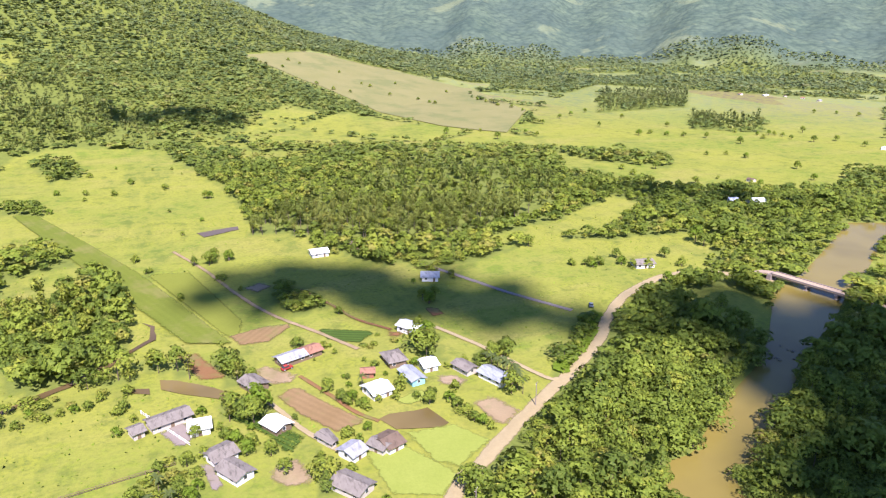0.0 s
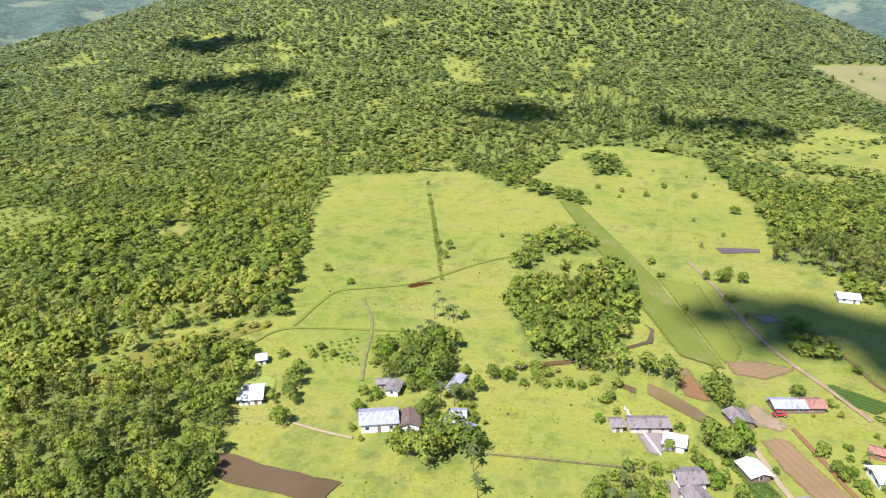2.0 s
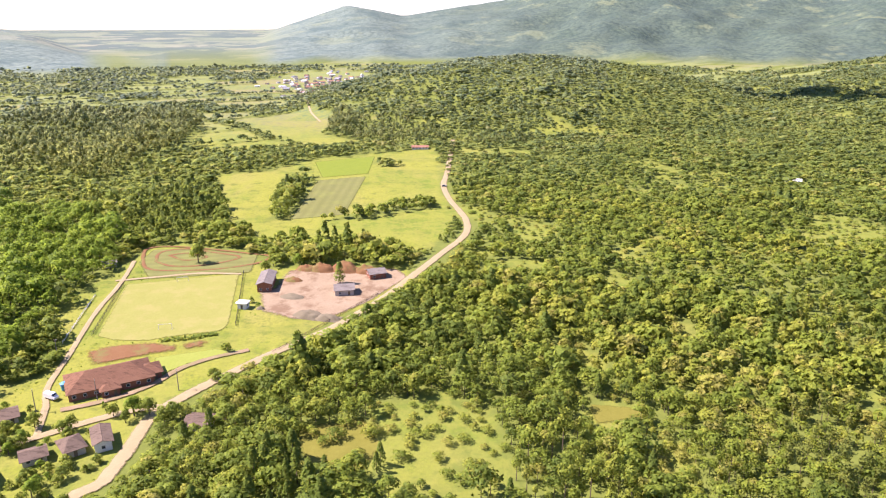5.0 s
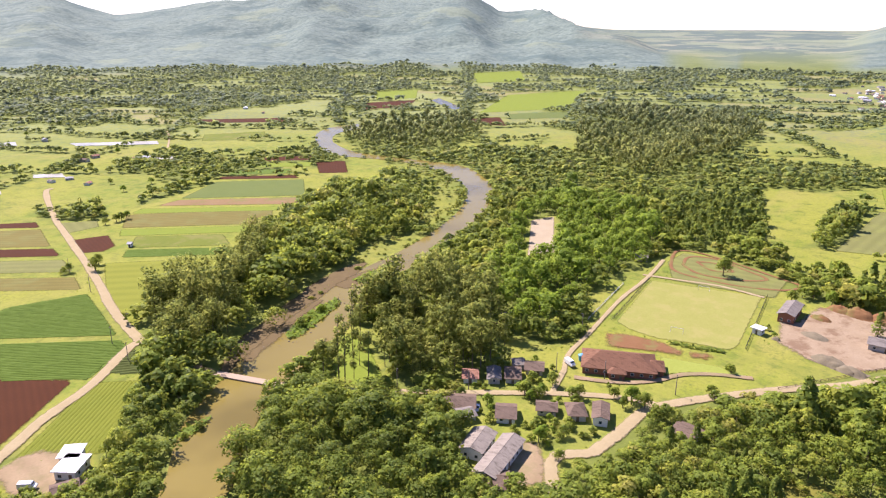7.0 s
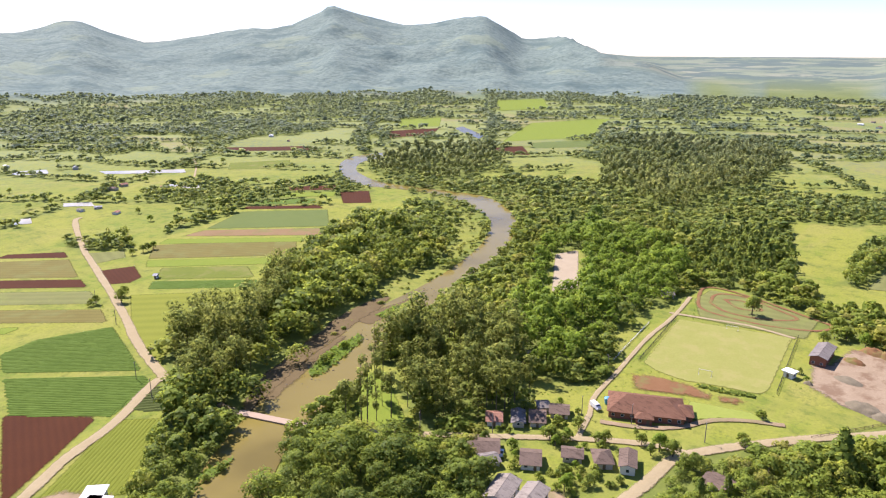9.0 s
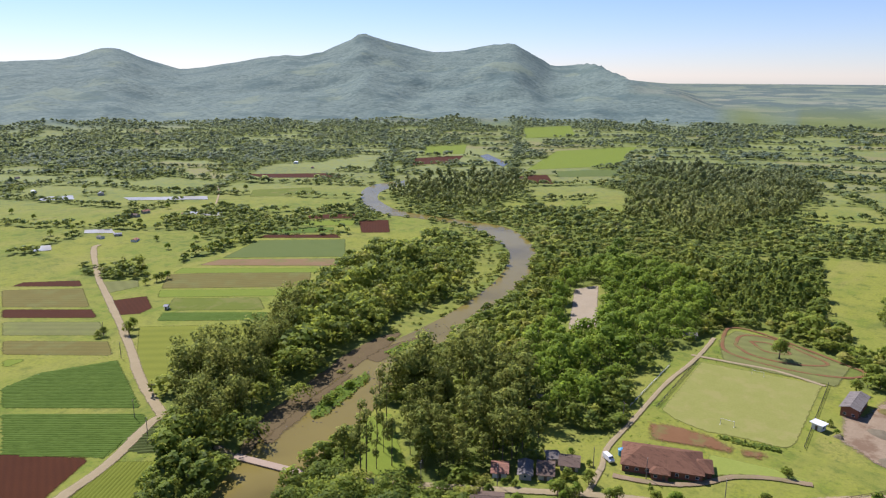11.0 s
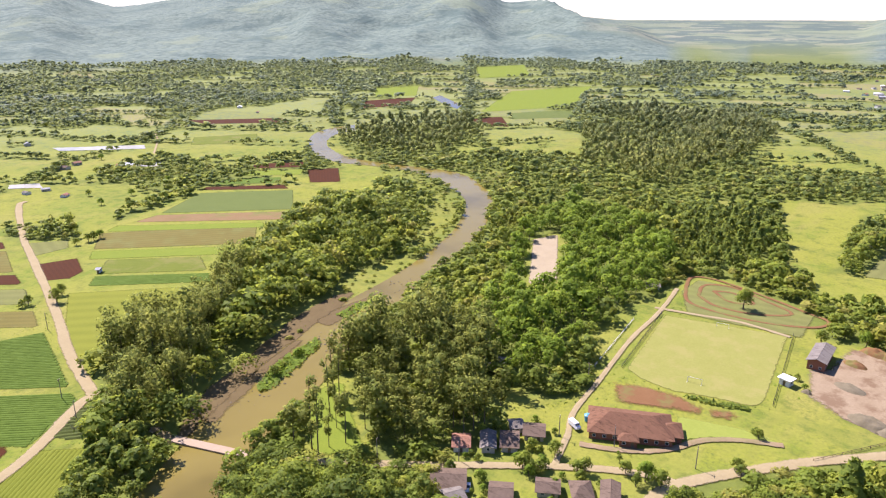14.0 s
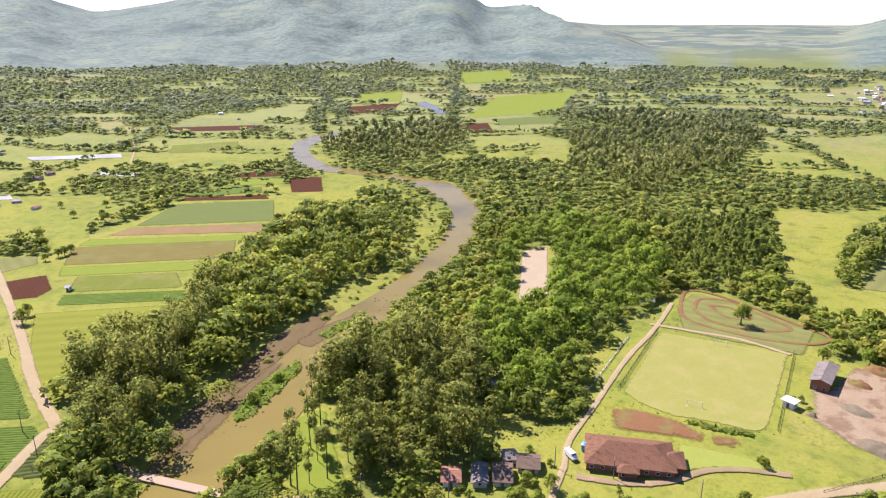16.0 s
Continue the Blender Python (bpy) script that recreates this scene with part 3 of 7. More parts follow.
area("open", (-421, -223), (-435, -214), (-364, -179), (-350, -188))
area("wood", (-136, -245), (-139, -234), (-144, -207), (-127, -193), (-116, -193), (-106, -183), (-95, -172), (-88, -168), (-79, -180), (-95, -198), (-109, -213), (-121, -223))
area("open", (-201, -200), (-214, -196), (-197, -174), (-181, -154), (-168, -168), (-178, -184))
area("scrub", (-188, -95), (-197, -86), (-199, -74), (-181, -76), (-172, -81), (-178, -88))
area("wood", (-109, 227), (-98, 224), (-89, 197), (-96, 199))
area("wood", (-102, 234), (-85, 237), (-75, 216), (-74, 199), (-87, 198))
area("wood", (-69, 172), (-58, 178), (-51, 167), (-61, 157), (-72, 158))
area("wood", (7, 236), (16, 235), (18, 215), (13, 211), (6, 224))
area("wood", (-15, 243), (-3, 241), (1, 224), (-9, 230))
area("wood", (12, 205), (23, 197), (24, 190), (16, 189), (7, 199))
area("wood", (79, 225), (91, 225), (87, 210), (82, 211))
area("wood", (91, 203), (100, 210), (108, 201), (104, 194), (92, 196))
area("wood", (74, 231), (90, 223), (85, 206), (78, 208))
area("wood", (29, 156), (36, 158), (36, 147), (28, 150))
area("wood", (120, 191), (150, 220), (154, 216), (142, 199), (121, 184), (115, 184))
area("scrub", (61, 234), (81, 234), (83, 227), (65, 219), (61, 224))
area("scrub", (-16, 166), (-10, 175), (-2, 179), (4, 172), (6, 157), (-14, 154))
area("scrub", (-9, 237), (-5, 240), (-2, 233), (-6, 228))
area("scrub", (-68, 197), (-61, 202), (-56, 188), (-58, 183), (-63, 187))
area("scrub", (62, 180), (64, 178), (70, 170), (66, 168))
area("scrub", (-65, 216), (-55, 223), (-17, 228), (-17, 221), (-52, 209))
area("scrub", (74, 181), (77, 180), (84, 159), (82, 158), (76, 169))
area("scrub", (-510, -480), (-530, -425), (-511, -372), (-479, -325), (-424, -289), (-370, -271), (-349, -268), (-393, -293), (-460, -334), (-503, -404), (-491, -462))
area("open", (-1950, -330), (-1450, -250), (-1430, 200), (-1950, 260))
area("euca", (39, 383), (90, 447), (173, 540), (247, 526), (263, 439), (234, 378), (167, 340), (121, 335), (80, 355))
area("euca", (-114, 640), (-141, 813), (-92, 875), (-56, 774), (1, 660), (-71, 650))
area("euca", (-634, -294), (-825, -377), (-910, -299), (-1100, -250), (-976, -210), (-773, -170), (-673, -190), (-594, -200))
area("euca", (-848, -34), (-974, -16), (-883, 96), (-770, 107), (-754, 30))
area("open", (-1126, -509), (-1498, -671), (-1493, -566), (-1430, -427), (-1151, -416))
area("grove", (-307, -189), (-340, -192), (-363, -213), (-436, -241), (-526, -246), (-491, -184), (-438, -137), (-380, -128), (-331, -140), (-290, -135), (-258, -129), (-247, -142), (-262, -168))
area("open", (-423, -228), (-441, -214), (-345, -166), (-328, -182))
area("euca", (-186, -150), (-222, -190), (-262, -193), (-270, -165), (-225, -128), (-197, -132))
area("open", (-160, -172), (-177, -155), (-221, -191), (-215, -203), (-196, -200), (-178, -184))
area("cone", (-470, -147), (-532, -150), (-560, -115), (-449, -90), (-415, -110))
area("euca", (-163, -286), (-191, -302), (-217, -291), (-200, -262), (-178, -240), (-152, -226), (-140, -240))
area("scrub", (-261, -262), (-300, -274), (-340, -276), (-352, -262), (-323, -252), (-272, -247))
area("open", (-143, -211), (-171, -233), (-204, -244), (-243, -258), (-275, -262), (-300, -260), (-266, -250), (-240, -244), (-197, -232), (-164, -219), (-148, -210))
area("open", (-188, -315), (-266, -350), (-337, -392), (-398, -423), (-432, -460), (-520, -490), (-535, -455), (-500, -410), (-449, -386), (-414, -396), (-374, -399), (-308, -357), (-254, -322), (-210, -294), (-192, -300))
area("open", (-71, 350), (-44, 355), (-36, 318), (-46, 322), (-55, 308))
area("scrub", (-340, 128), (-318, 145), (-306, 124), (-322, 118))
area("scrub", (-308, 172), (-292, 190), (-284, 176), (-298, 166))
area("scrub", (-526, 205), (-505, 240), (-492, 226), (-508, 202))
area("scrub", (-196, 70), (-212, 84), (-202, 92), (-188, 82))
area("scrub", (-182, 84), (-168, 80), (-166, 94), (-180, 98))


RIVER_L, RIVER_R = smooth_line(LEFT_BANK), smooth_line(RIGHT_BANK)
RIVER_POLY = np.vstack([RIVER_L, RIVER_R[::-1]])
KINDS = {"open": 0, "wood": 1, "scrub": 2, "euca": 3, "grove": 5, "cone": 6}
TALL_WOODS = [(1.75, np.array([(-133, -235), (-163, -286), (-191, -298), (-217, -291), (-303, -351), (-351, -369), (-459, -413), (-500, -400), (-484, -375), (-363, -306), (-272, -272), (-233, -246), (-190, -223), (-154, -206)], float)),
              (1.45, np.array([(-100, -140), (-127, -175), (-155, -180), (-168, -152), (-150, -125), (-118, -112)], float)),
              (1.35, np.array([(-201, -122), (-249, -145), (-280, -140), (-330, -150), (-300, -190), (-240, -200), (-190, -160)], float))]


def cover(x, y):
    """0 open ground, 1 broadleaf wood, 2 scrub, 3 tall thin trees, 4 water or road, 5 bright grove, 6 dark conifers."""
    x, y = np.asarray(x, float), np.asarray(y, float)
    r, az = np.hypot(x, y), np.degrees(np.arctan2(-x, y))
    code = np.ones(x.shape, int)
    patch = patchy(x, y, 46, 2.5)
    code = np.where((patch > 0.62) & (r < 1500), 2, code)
    wx, wy = x + 3.0 * patchy(x, y, 9, 1.1), y + 3.0 * patchy(x, y, 9, 8.3)
    for kind, poly in AREAS:
        lo, hi = poly.min(0), poly.max(0)
        near = (wx > lo[0]) & (wx < hi[0]) & (wy > lo[1]) & (wy < hi[1])
        if near.any():
            k = np.where(near)
            code[k] = np.where(inside(poly, wx[k], wy[k]), KINDS[kind], code[k])
    # hedges and copses of the wider valley
    bend = 40 * patchy(x, y, 300, 4.4)
    u, v = (0.83 * x + 0.56 * y + bend) / 105, (-0.56 * x + 0.83 * y + bend) / 190
    gate = patchy(x, y, 130, 8.8)
    thin = np.where(r < 900, 0.85, 1.15) * np.where(az < 112, 0.7, 1.0)
    line = ((np.abs(u - np.round(u)) < thin * 0.06 + 0.05 * np.clip((r - 900) / 500, 0, 1)) & (gate > -0.4)) | ((np.abs(v - np.round(v)) < thin * 0.035 + 0.03 * np.clip((r - 900) / 500, 0, 1)) & (gate < 0.5))
    n2 = patchy(x, y, 120, 7.7) - 0.25 * np.clip((1100 - r) / 300, 0, 1) + np.clip((r - 900) / 900, 0, 0.5) * np.where(az < 112, 0.62, 1.0)
    west = (az > 86) & (r > 640)
    code = np.where(west & (code == 0) & (line | (n2 > np.where(az > 112, 0.36, 0.5))), 1, code)
    code = np.where((az > 84) & (r > 760) & (code == 1) & (land(x, y) < 8) & ~line & (n2 < np.where(az < 112, 0.5, 0.25)), 0, code)
    code = np.where((az < -6) & (r > 640) & (code == 1) & (land(x, y) < 14) & ~line & (n2 < 0.05), 0, code)
    code = np.where((az > 44) & (az < 92) & (r > 1480) & (code == 1) & ~line & (n2 < np.where(r > 1800, 0.45, 0.2)), 0, code)
    town = np.hypot((x + 1570) / 330, (y + 55 + 0.05 * (x + 1570)) / 150)
    code = np.where((town < 1) & (gate < 0.55) & (land(x, y) < 12), 0, code)
    code = np.where(inside(RIVER_POLY, x, y), 4, code)
    return code


def mesh_from(name, verts, quads, material, tint=None, flat=True):
    """One mesh from arrays of corners and of quads or triangles."""
    verts, quads = np.asarray(verts, np.float32), np.asarray(quads, np.int32)
    k = quads.shape[1]
    me = bpy.data.meshes.new(name)
    me.vertices.add(len(verts))
    me.vertices.foreach_set("co", verts.ravel())
    me.loops.add(quads.size)
    me.loops.foreach_set("vertex_index", quads.ravel())
    me.polygons.add(len(quads))
    me.polygons.foreach_set("loop_start", np.arange(0, quads.size, k, dtype=np.int32))
    me.update(calc_edges=True)
    me.polygons.foreach_set("use_smooth", np.full(len(quads), not flat))
    if tint is not None:
        me.attributes.new("tint", "FLOAT", "FACE").data.foreach_set("value", np.asarray(tint, np.float32))
    me.materials.append(MATS[material])
    return me


# ---- the ground sheet ----
def build_ground():
    rr = [0.0, 40.0]
    while rr[-1] < 4880:
        rr.append(rr[-1] * 1.016 + 0.6)
    rr = np.array(rr)
    rr = rr / rr[-1] * 4885
    az = np.concatenate([np.arange(-62, 172, 0.55), np.arange(172, 298, 6.0)])
    a, r = np.meshgrid(np.radians(az), rr)
    x, y = -np.sin(a) * r, np.cos(a) * r
    z = land(x, y)
    n, m = x.shape
    i, j = np.meshgrid(np.arange(n - 1), np.arange(m), indexing="ij")
    k = (j + 1) % m
    quads = np.stack([i * m + j, i * m + k, (i + 1) * m + k, (i + 1) * m + j], -1).reshape(-1, 4)
    me = mesh_from("ground", np.stack([x, y, z], -1).reshape(-1, 3), quads[:, ::-1], "ground", flat=False)
    code = cover(x.ravel(), y.ravel())
    wooded = np.where(np.isin(code, (1, 3, 5, 6)), 1.0, np.where(code == 2, 0.25, 0.0))
    rad, az_all = np.hypot(x, y).ravel(), np.degrees(np.arctan2(-x, y)).ravel()
    # where the hazed slope colours take over
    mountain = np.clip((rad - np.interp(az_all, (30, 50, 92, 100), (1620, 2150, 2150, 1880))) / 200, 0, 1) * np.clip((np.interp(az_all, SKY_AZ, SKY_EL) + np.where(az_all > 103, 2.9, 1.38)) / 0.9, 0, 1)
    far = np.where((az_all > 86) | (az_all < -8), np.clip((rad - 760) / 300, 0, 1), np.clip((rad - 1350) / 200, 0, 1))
    # mask for the haze colour of the plain
    haze_plain = np.clip((rad - 2000) / 900, 0, 1) * np.clip((0.2 - np.interp(az_all, SKY_AZ, SKY_EL)) / 1.2, 0, 1) * (1 - np.clip((az_all - 106) / 2, 0, 1) * np.clip((2700 - rad) / 200, 0, 1))
    lush = np.clip((94 - az_all) / 20, 0, 1) * 0.8
    for key, values in (("lush", lush), ("haze_plain", haze_plain), ("wooded", wooded), ("mountain", mountain), ("far", far)):
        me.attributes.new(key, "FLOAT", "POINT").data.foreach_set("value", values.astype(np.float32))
    tagged(new("ground", me), "green valley floor rising to wooded hills and hazy mountains", "ground", kind="structure")


build_ground()
PATCHES = [0]
MOWN = []


def drape(bm, lift):
    for v in bm.verts:
        v.co.z = float(land(v.co.x, v.co.y)) + lift


def ragged(points, amount, step):
    """A closed outline cut into short pieces with slightly uneven edges."""
    out = []
    for (ax, ay), (bx, by) in zip(points, points[1:] + points[:1]):
        n = max(1, int(math.hypot(bx - ax, by - ay) / step))
        for i in range(n):
            u = i / n
            out.append((ax + (bx - ax) * u + random.uniform(-amount, amount), ay + (by - ay) * u + random.uniform(-amount, amount)))
    return out


def patch_mesh(name, outline, lift, material, cell=0, rim=0.0):
    bm = bmesh.new()
    face = bm.faces.new([bm.verts.new((x, y, 0)) for x, y in outline])
    face.normal_update()
    if face.normal.z < 0:
        face.normal_flip()
    inner = bm.verts.layers.float.new("inner")
    bmesh.ops.triangulate(bm, faces=bm.faces[:])
    cell = min(cell or 1e9, max(3.5, rim * 1.6)) if rim else cell
    for _ in range(7 if cell else 0):
        long = [e for e in bm.edges if e.calc_length() > cell]
        if not long:
            break
        bmesh.ops.subdivide_edges(bm, edges=long, cuts=1)
        bmesh.ops.triangulate(bm, faces=[f for f in bm.faces if len(f.verts) > 3])
    if rim:
        p = np.array(outline, float)
        q = np.roll(p, -1, axis=0)
        v = np.array([w.co[:2] for w in bm.verts])
        d = (q - p)[None]
        u = np.clip(((v[:, None] - p[None]) * d).sum(2) / ((d * d).sum(2) + 1e-9), 0, 1)
        gap = np.linalg.norm(v[:, None] - (p[None] + u[..., None] * d), axis=2).min(1)
        for w, g in zip(bm.verts, np.clip(gap / rim, 0, 1)):
            w[inner] = g
    drape(bm, lift)
    me = bpy.data.meshes.new(name)
    bm.to_mesh(me)
    bm.free()
    me.materials.append(material)
    return me


def field(name, kind, label, *points):
    points = list(points)
    if kind not in ("scrubgrass", "brownmeadow"):
        MOWN.append(np.array(points))
    PATCHES[0] += 1
    edges = sorted(((math.hypot(b[0] - a[0], b[1] - a[1]), math.atan2(b[1] - a[1], b[0] - a[0])) for a, b in zip(points, points[1:] + points[:1])), reverse=True)
    turn = edges[0][1] % math.pi
    sloping = max(float(land(x, y)) for x, y in points) > 0.5
    area2 = abs(sum(a[0] * b[1] - b[0] * a[1] for a, b in zip(points, points[1:] + points[:1])))
    rim = min({"pitch": 1.3, "redearth": 5.5, "tansoil": 4.5, "yard": 5.0}.get(kind, 2.8), 0.2 * area2 / edges[0][0])
    me = patch_mesh(name, points, (0.5 if sloping else 0.05) + 0.004 * PATCHES[0], ground_material(kind, turn, True), 22 if sloping else 0, rim)
    return tagged(new(name, me), label, "field", kind="structure")


def road(name, kind, width, label, *points):
    PATCHES[0] += 1
    line, width = smooth_line(points, 5), width * 0.72
    ahead = np.gradient(line, axis=0)
    ahead /= np.linalg.norm(ahead, axis=1)[:, None] + 1e-9
    side = np.stack([-ahead[:, 1], ahead[:, 0]], 1)
    half = width / 2 * (1 + 0.12 * np.random.uniform(-1, 1, (len(line), 2)))
    cols = []
    for f, h in ((-1.3, 0.0), (-0.45, 0.08), (0.0, 0.13), (0.45, 0.08), (1.3, 0.0)):
        q = line + side * (f * half[:, :1] if f < 0 else f * half[:, 1:])
        cols.append(np.column_stack([q, land(q[:, 0], q[:, 1]) + 0.30 + h + 0.004 * PATCHES[0] % 0.05]))
    v = np.stack(cols, 1)
    n, m = v.shape[:2]
    i, j = np.meshgrid(np.arange(n - 1), np.arange(m - 1), indexing="ij")
    quads = np.stack([i * m + j, (i + 1) * m + j, (i + 1) * m + j + 1, i * m + j + 1], -1).reshape(-1, 4)
    cover_mat = ground_material(kind, 0, True)
    ROADS.append((line, width))
    me = mesh_from(name, v.reshape(-1, 3), quads[:, ::-1], cover_mat.name, flat=False)
    me.attributes.new("inner", "FLOAT", "POINT").data.foreach_set("value", np.tile(np.array([0, 1, 1, 1, 0], np.float32), n))
    return tagged(new(name, me), label, "road", kind="structure")


ROADS = []


def water(name, label, *points):
    PATCHES[0] += 1
    lift = 0.28 + 0.004 * (PATCHES[0] % 12)
    me = patch_mesh(name, ragged(list(points), 0.5, 4.0), lift, MATS["pond_sky_pale" if name == "fish_pond" else "pond_olive" if "muddy" in label or "murky" in label else "pond_brown"])
    PONDS.append(np.array(points))
    return tagged(new(name, me), label, "pond", kind="structure")


PONDS = []


def build_river():
    n = len(RIVER_L)
    v = []
    for a, b in zip(RIVER_L, RIVER_R):
        for u in np.linspace(0, 1, 6):
            q = a * (1 - u) + b * u
            v.append((q[0], q[1], 0.22))
    i, j = np.meshgrid(np.arange(n - 1), np.arange(5), indexing="ij")
    quads = np.stack([i * 6 + j, (i + 1) * 6 + j, (i + 1) * 6 + j + 1, i * 6 + j + 1], -1).reshape(-1, 4)
    tagged(new("river", mesh_from("river", v, quads, "river", flat=False)), "broad muddy brown river winding through the valley", "river", kind="structure")


build_river()
field("crop_field", "soy", "dense dark green crop in straight rows", (-115.3, -346.7), (-134.2, -352.2), (-166.4, -338.8), (-146.5, -277.5), (-107.4, -324.2))
field("crop_field", "soy", "dense dark green crop in straight rows", (-105.9, -320.1), (-144.8, -273.4), (-142.6, -263.2), (-116.8, -249.9), (-92.4, -281.5))
field("ploughed_field", "redsoil", "bare dark red ploughed soil", (-92.0, -287.5), (-114.9, -254.8), (-65.2, -222.4))
field("crop_field", "youngcrop", "bright green young crop in slanting rows", (-116.8, -247.9), (-130.0, -233.3), (-120.9, -223.2), (-99.5, -204.8), (-93.9, -198.6), (-80.6, -209.4), (-69.1, -216.1))
field("crop_field", "rowcrop", "small plot with dark ridged rows", (-122.3, -251.3), (-141.5, -261.1), (-146.0, -257.2), (-131.9, -236.2))
field("ploughed_field", "redsoil", "strip of bare reddish soil", (-158.5, -470.4), (-194.5, -427.9), (-189.3, -407.4), (-152.0, -451.7))
field("fallow_field", "stubble", "strip of dry olive stubble", (-173.6, -513.6), (-211.3, -476.2), (-195.3, -431.0), (-159.6, -473.4))
field("ploughed_field", "redsoil", "strip of bare reddish soil", (-190.6, -522.3), (-218.3, -496.8), (-212.3, -479.1), (-180.0, -517.1))
field("grass_field", "drygrass", "light green mown strip", (-149.9, -445.8), (-187.1, -401.5), (-178.9, -375.2), (-140.9, -420.1))
field("fallow_field", "stubble", "brownish stubble strip", (-138.5, -413.1), (-175.6, -367.2), (-167.1, -344.4), (-130.5, -390.1))
field("grass_field", "brightgrass", "bright yellow-green grass corner", (-128.7, -385.1), (-139.7, -372.9), (-123.0, -368.9))
field("ploughed_field", "redsoil", "small plot of dark red soil", (-207.0, -437.4), (-230.0, -427.9), (-219.3, -401.6), (-208.2, -396.6), (-197.4, -405.0))
field("fallow_field", "drygrass", "dry grass strip by the road", (-222.2, -485.1), (-245.3, -466.7), (-236.6, -450.2), (-211.5, -451.4))
field("crop_field", "olivecrop", "olive green crop strip", (-237.1, -411.2), (-274.7, -369.8), (-261.1, -344.7), (-220.3, -391.7))
field("crop_field", "soy", "dark green crop strip", (-218.1, -390.4), (-259.7, -341.8), (-250.6, -328.7), (-207.5, -378.2))
field("grass_field", "mown", "large light green field mown in stripes", (-196.4, -377.7), (-247.5, -325.7), (-214.6, -300.5), (-181.0, -307.8), (-150.6, -271.8), (-152.8, -281.7), (-172.4, -334.8))
field("fallow_field", "stubble", "tan stubble strip", (-264.1, -465.3), (-340.9, -396.8), (-309.8, -363.0), (-242.4, -435.6))
field("grass_field", "brightgrass", "bright green grass strip", (-240.8, -434.1), (-307.7, -360.6), (-295.6, -348.8), (-230.7, -419.4))
field("grass_field", "brightgrass", "bright green grass strip", (-280.8, -472.7), (-345.3, -395.8), (-337.4, -384.8), (-266.6, -465.1))
field("crop_field", "greycrop", "grey green crop", (-372.1, -505.1), (-423.8, -450.5), (-381.1, -404.4), (-315.9, -475.9))
field("fallow_field", "tilled", "tan bare soil strip", (-312.4, -474.4), (-378.3, -401.4), (-362.1, -383.9), (-290.9, -470.5))
field("ploughed_field", "redsoil", "narrow strip of red soil", (-388.2, -518.8), (-432.2, -470.5), (-424.1, -455.8), (-377.8, -511.2))
field("crop_field", "soy", "green crop strip", (-412.7, -532.6), (-451.0, -494.9), (-435.2, -477.4), (-395.8, -520.9))
field("ploughed_field", "redsoil", "red soil plot", (-486.1, -500.3), (-509.8, -481.1), (-467.3, -438.3), (-448.6, -458.3))
field("grass_field", "brightgrass", "green grass strip", (-451.0, -539.0), (-486.6, -503.9), (-467.5, -486.9), (-430.6, -530.5))
field("ploughed_field", "redsoil", "narrow red soil strip", (-474.9, -561.7), (-510.6, -527.5), (-492.2, -509.9), (-458.8, -545.8))
field("fallow_field", "olivecrop", "olive crop far off", (-535.7, -739.6), (-597.8, -699.7), (-557.2, -651.8), (-501.8, -699.1))
field("ploughed_field", "redsoil", "brown soil far off", (-925.5, -818.3), (-1013.6, -778.6), (-922.7, -724.9), (-849.8, -756.4))
field("crop_field", "brightgrass", "green crop far off", (-1085.6, -936.3), (-1176.5, -898.3), (-1035.1, -795.3), (-974.2, -839.2))
field("ploughed_field", "redsoil", "striped red soil", (-840.3, -564.9), (-895.1, -535.4), (-819.8, -478.3), (-811.5, -503.6))
field("crop_field", "greycrop", "grey green crop far off", (-934.9, -543.5), (-1016.2, -484.9), (-944.7, -449.7), (-879.4, -510.5))
field("crop_field", "brightgrass", "bright green crop far off", (-1565.4, -1016.7), (-1690.3, -950.4), (-1476.6, -813.9), (-1366.6, -880.0))
field("grass_field", "brightgrass", "light green crop far off", (-1191.8, -696.5), (-1369.8, -614.3), (-1052.0, -503.4), (-914.7, -585.9))
field("ploughed_field", "redsoil", "thin red soil strip far off", (-616.3, -867.0), (-706.1, -778.4), (-685.7, -732.9), (-608.1, -817.1))
field("grass_field", "pitch", "mown village football pitch of pale green grass", (-350.1, -114.0), (-359.4, -60.1), (-345.3, -59.3), (-295.0, -55.6), (-289.1, -56.5), (-285.3, -59.5), (-284.3, -71.2), (-280.0, -86.2), (-282.1, -99.8), (-287.6, -108.1))
field("paddock", "brownmeadow", "dry brownish hillside meadow", (110.9, 1053.0), (238.3, 1149.5), (351.9, 1098.3), (440.2, 1009.7), (418.1, 779.9), (321.7, 637.4), (272.0, 693.9), (224.6, 828.2), (190.1, 917.7), (157.9, 976.8))
field("grass_field", "drygrass", "fallow plot with mown tan stripes", (-588.1, -29.8), (-600.0, 11.6), (-471.7, -6.5), (-463.5, -43.4))
field("grass_field", "brightgrass", "bright green plot", (-670.5, -36.1), (-694.5, 22.5), (-609.2, 13.3), (-597.5, -26.8))
field("bare_yard", "yard", "bare pinkish dirt yard with puddles", (-334.2, -48.3), (-336.2, -41.0), (-362.4, -36.2), (-358.3, 20.9), (-343.0, 27.2), (-310.8, 5.5), (-292.1, -13.4), (-295.2, -30.5), (-304.6, -43.5))
field("bare_yard", "sand", "pale sandy lot between trees", (-419.3, -224.8), (-440.2, -216.2), (-363.2, -177.3), (-345.9, -187.3))
field("vegetable_plot", "redearth", "bare red earth plot", (-3.7, 243.7), (4.4, 243.8), (13.7, 219.1), (3.1, 221.4))
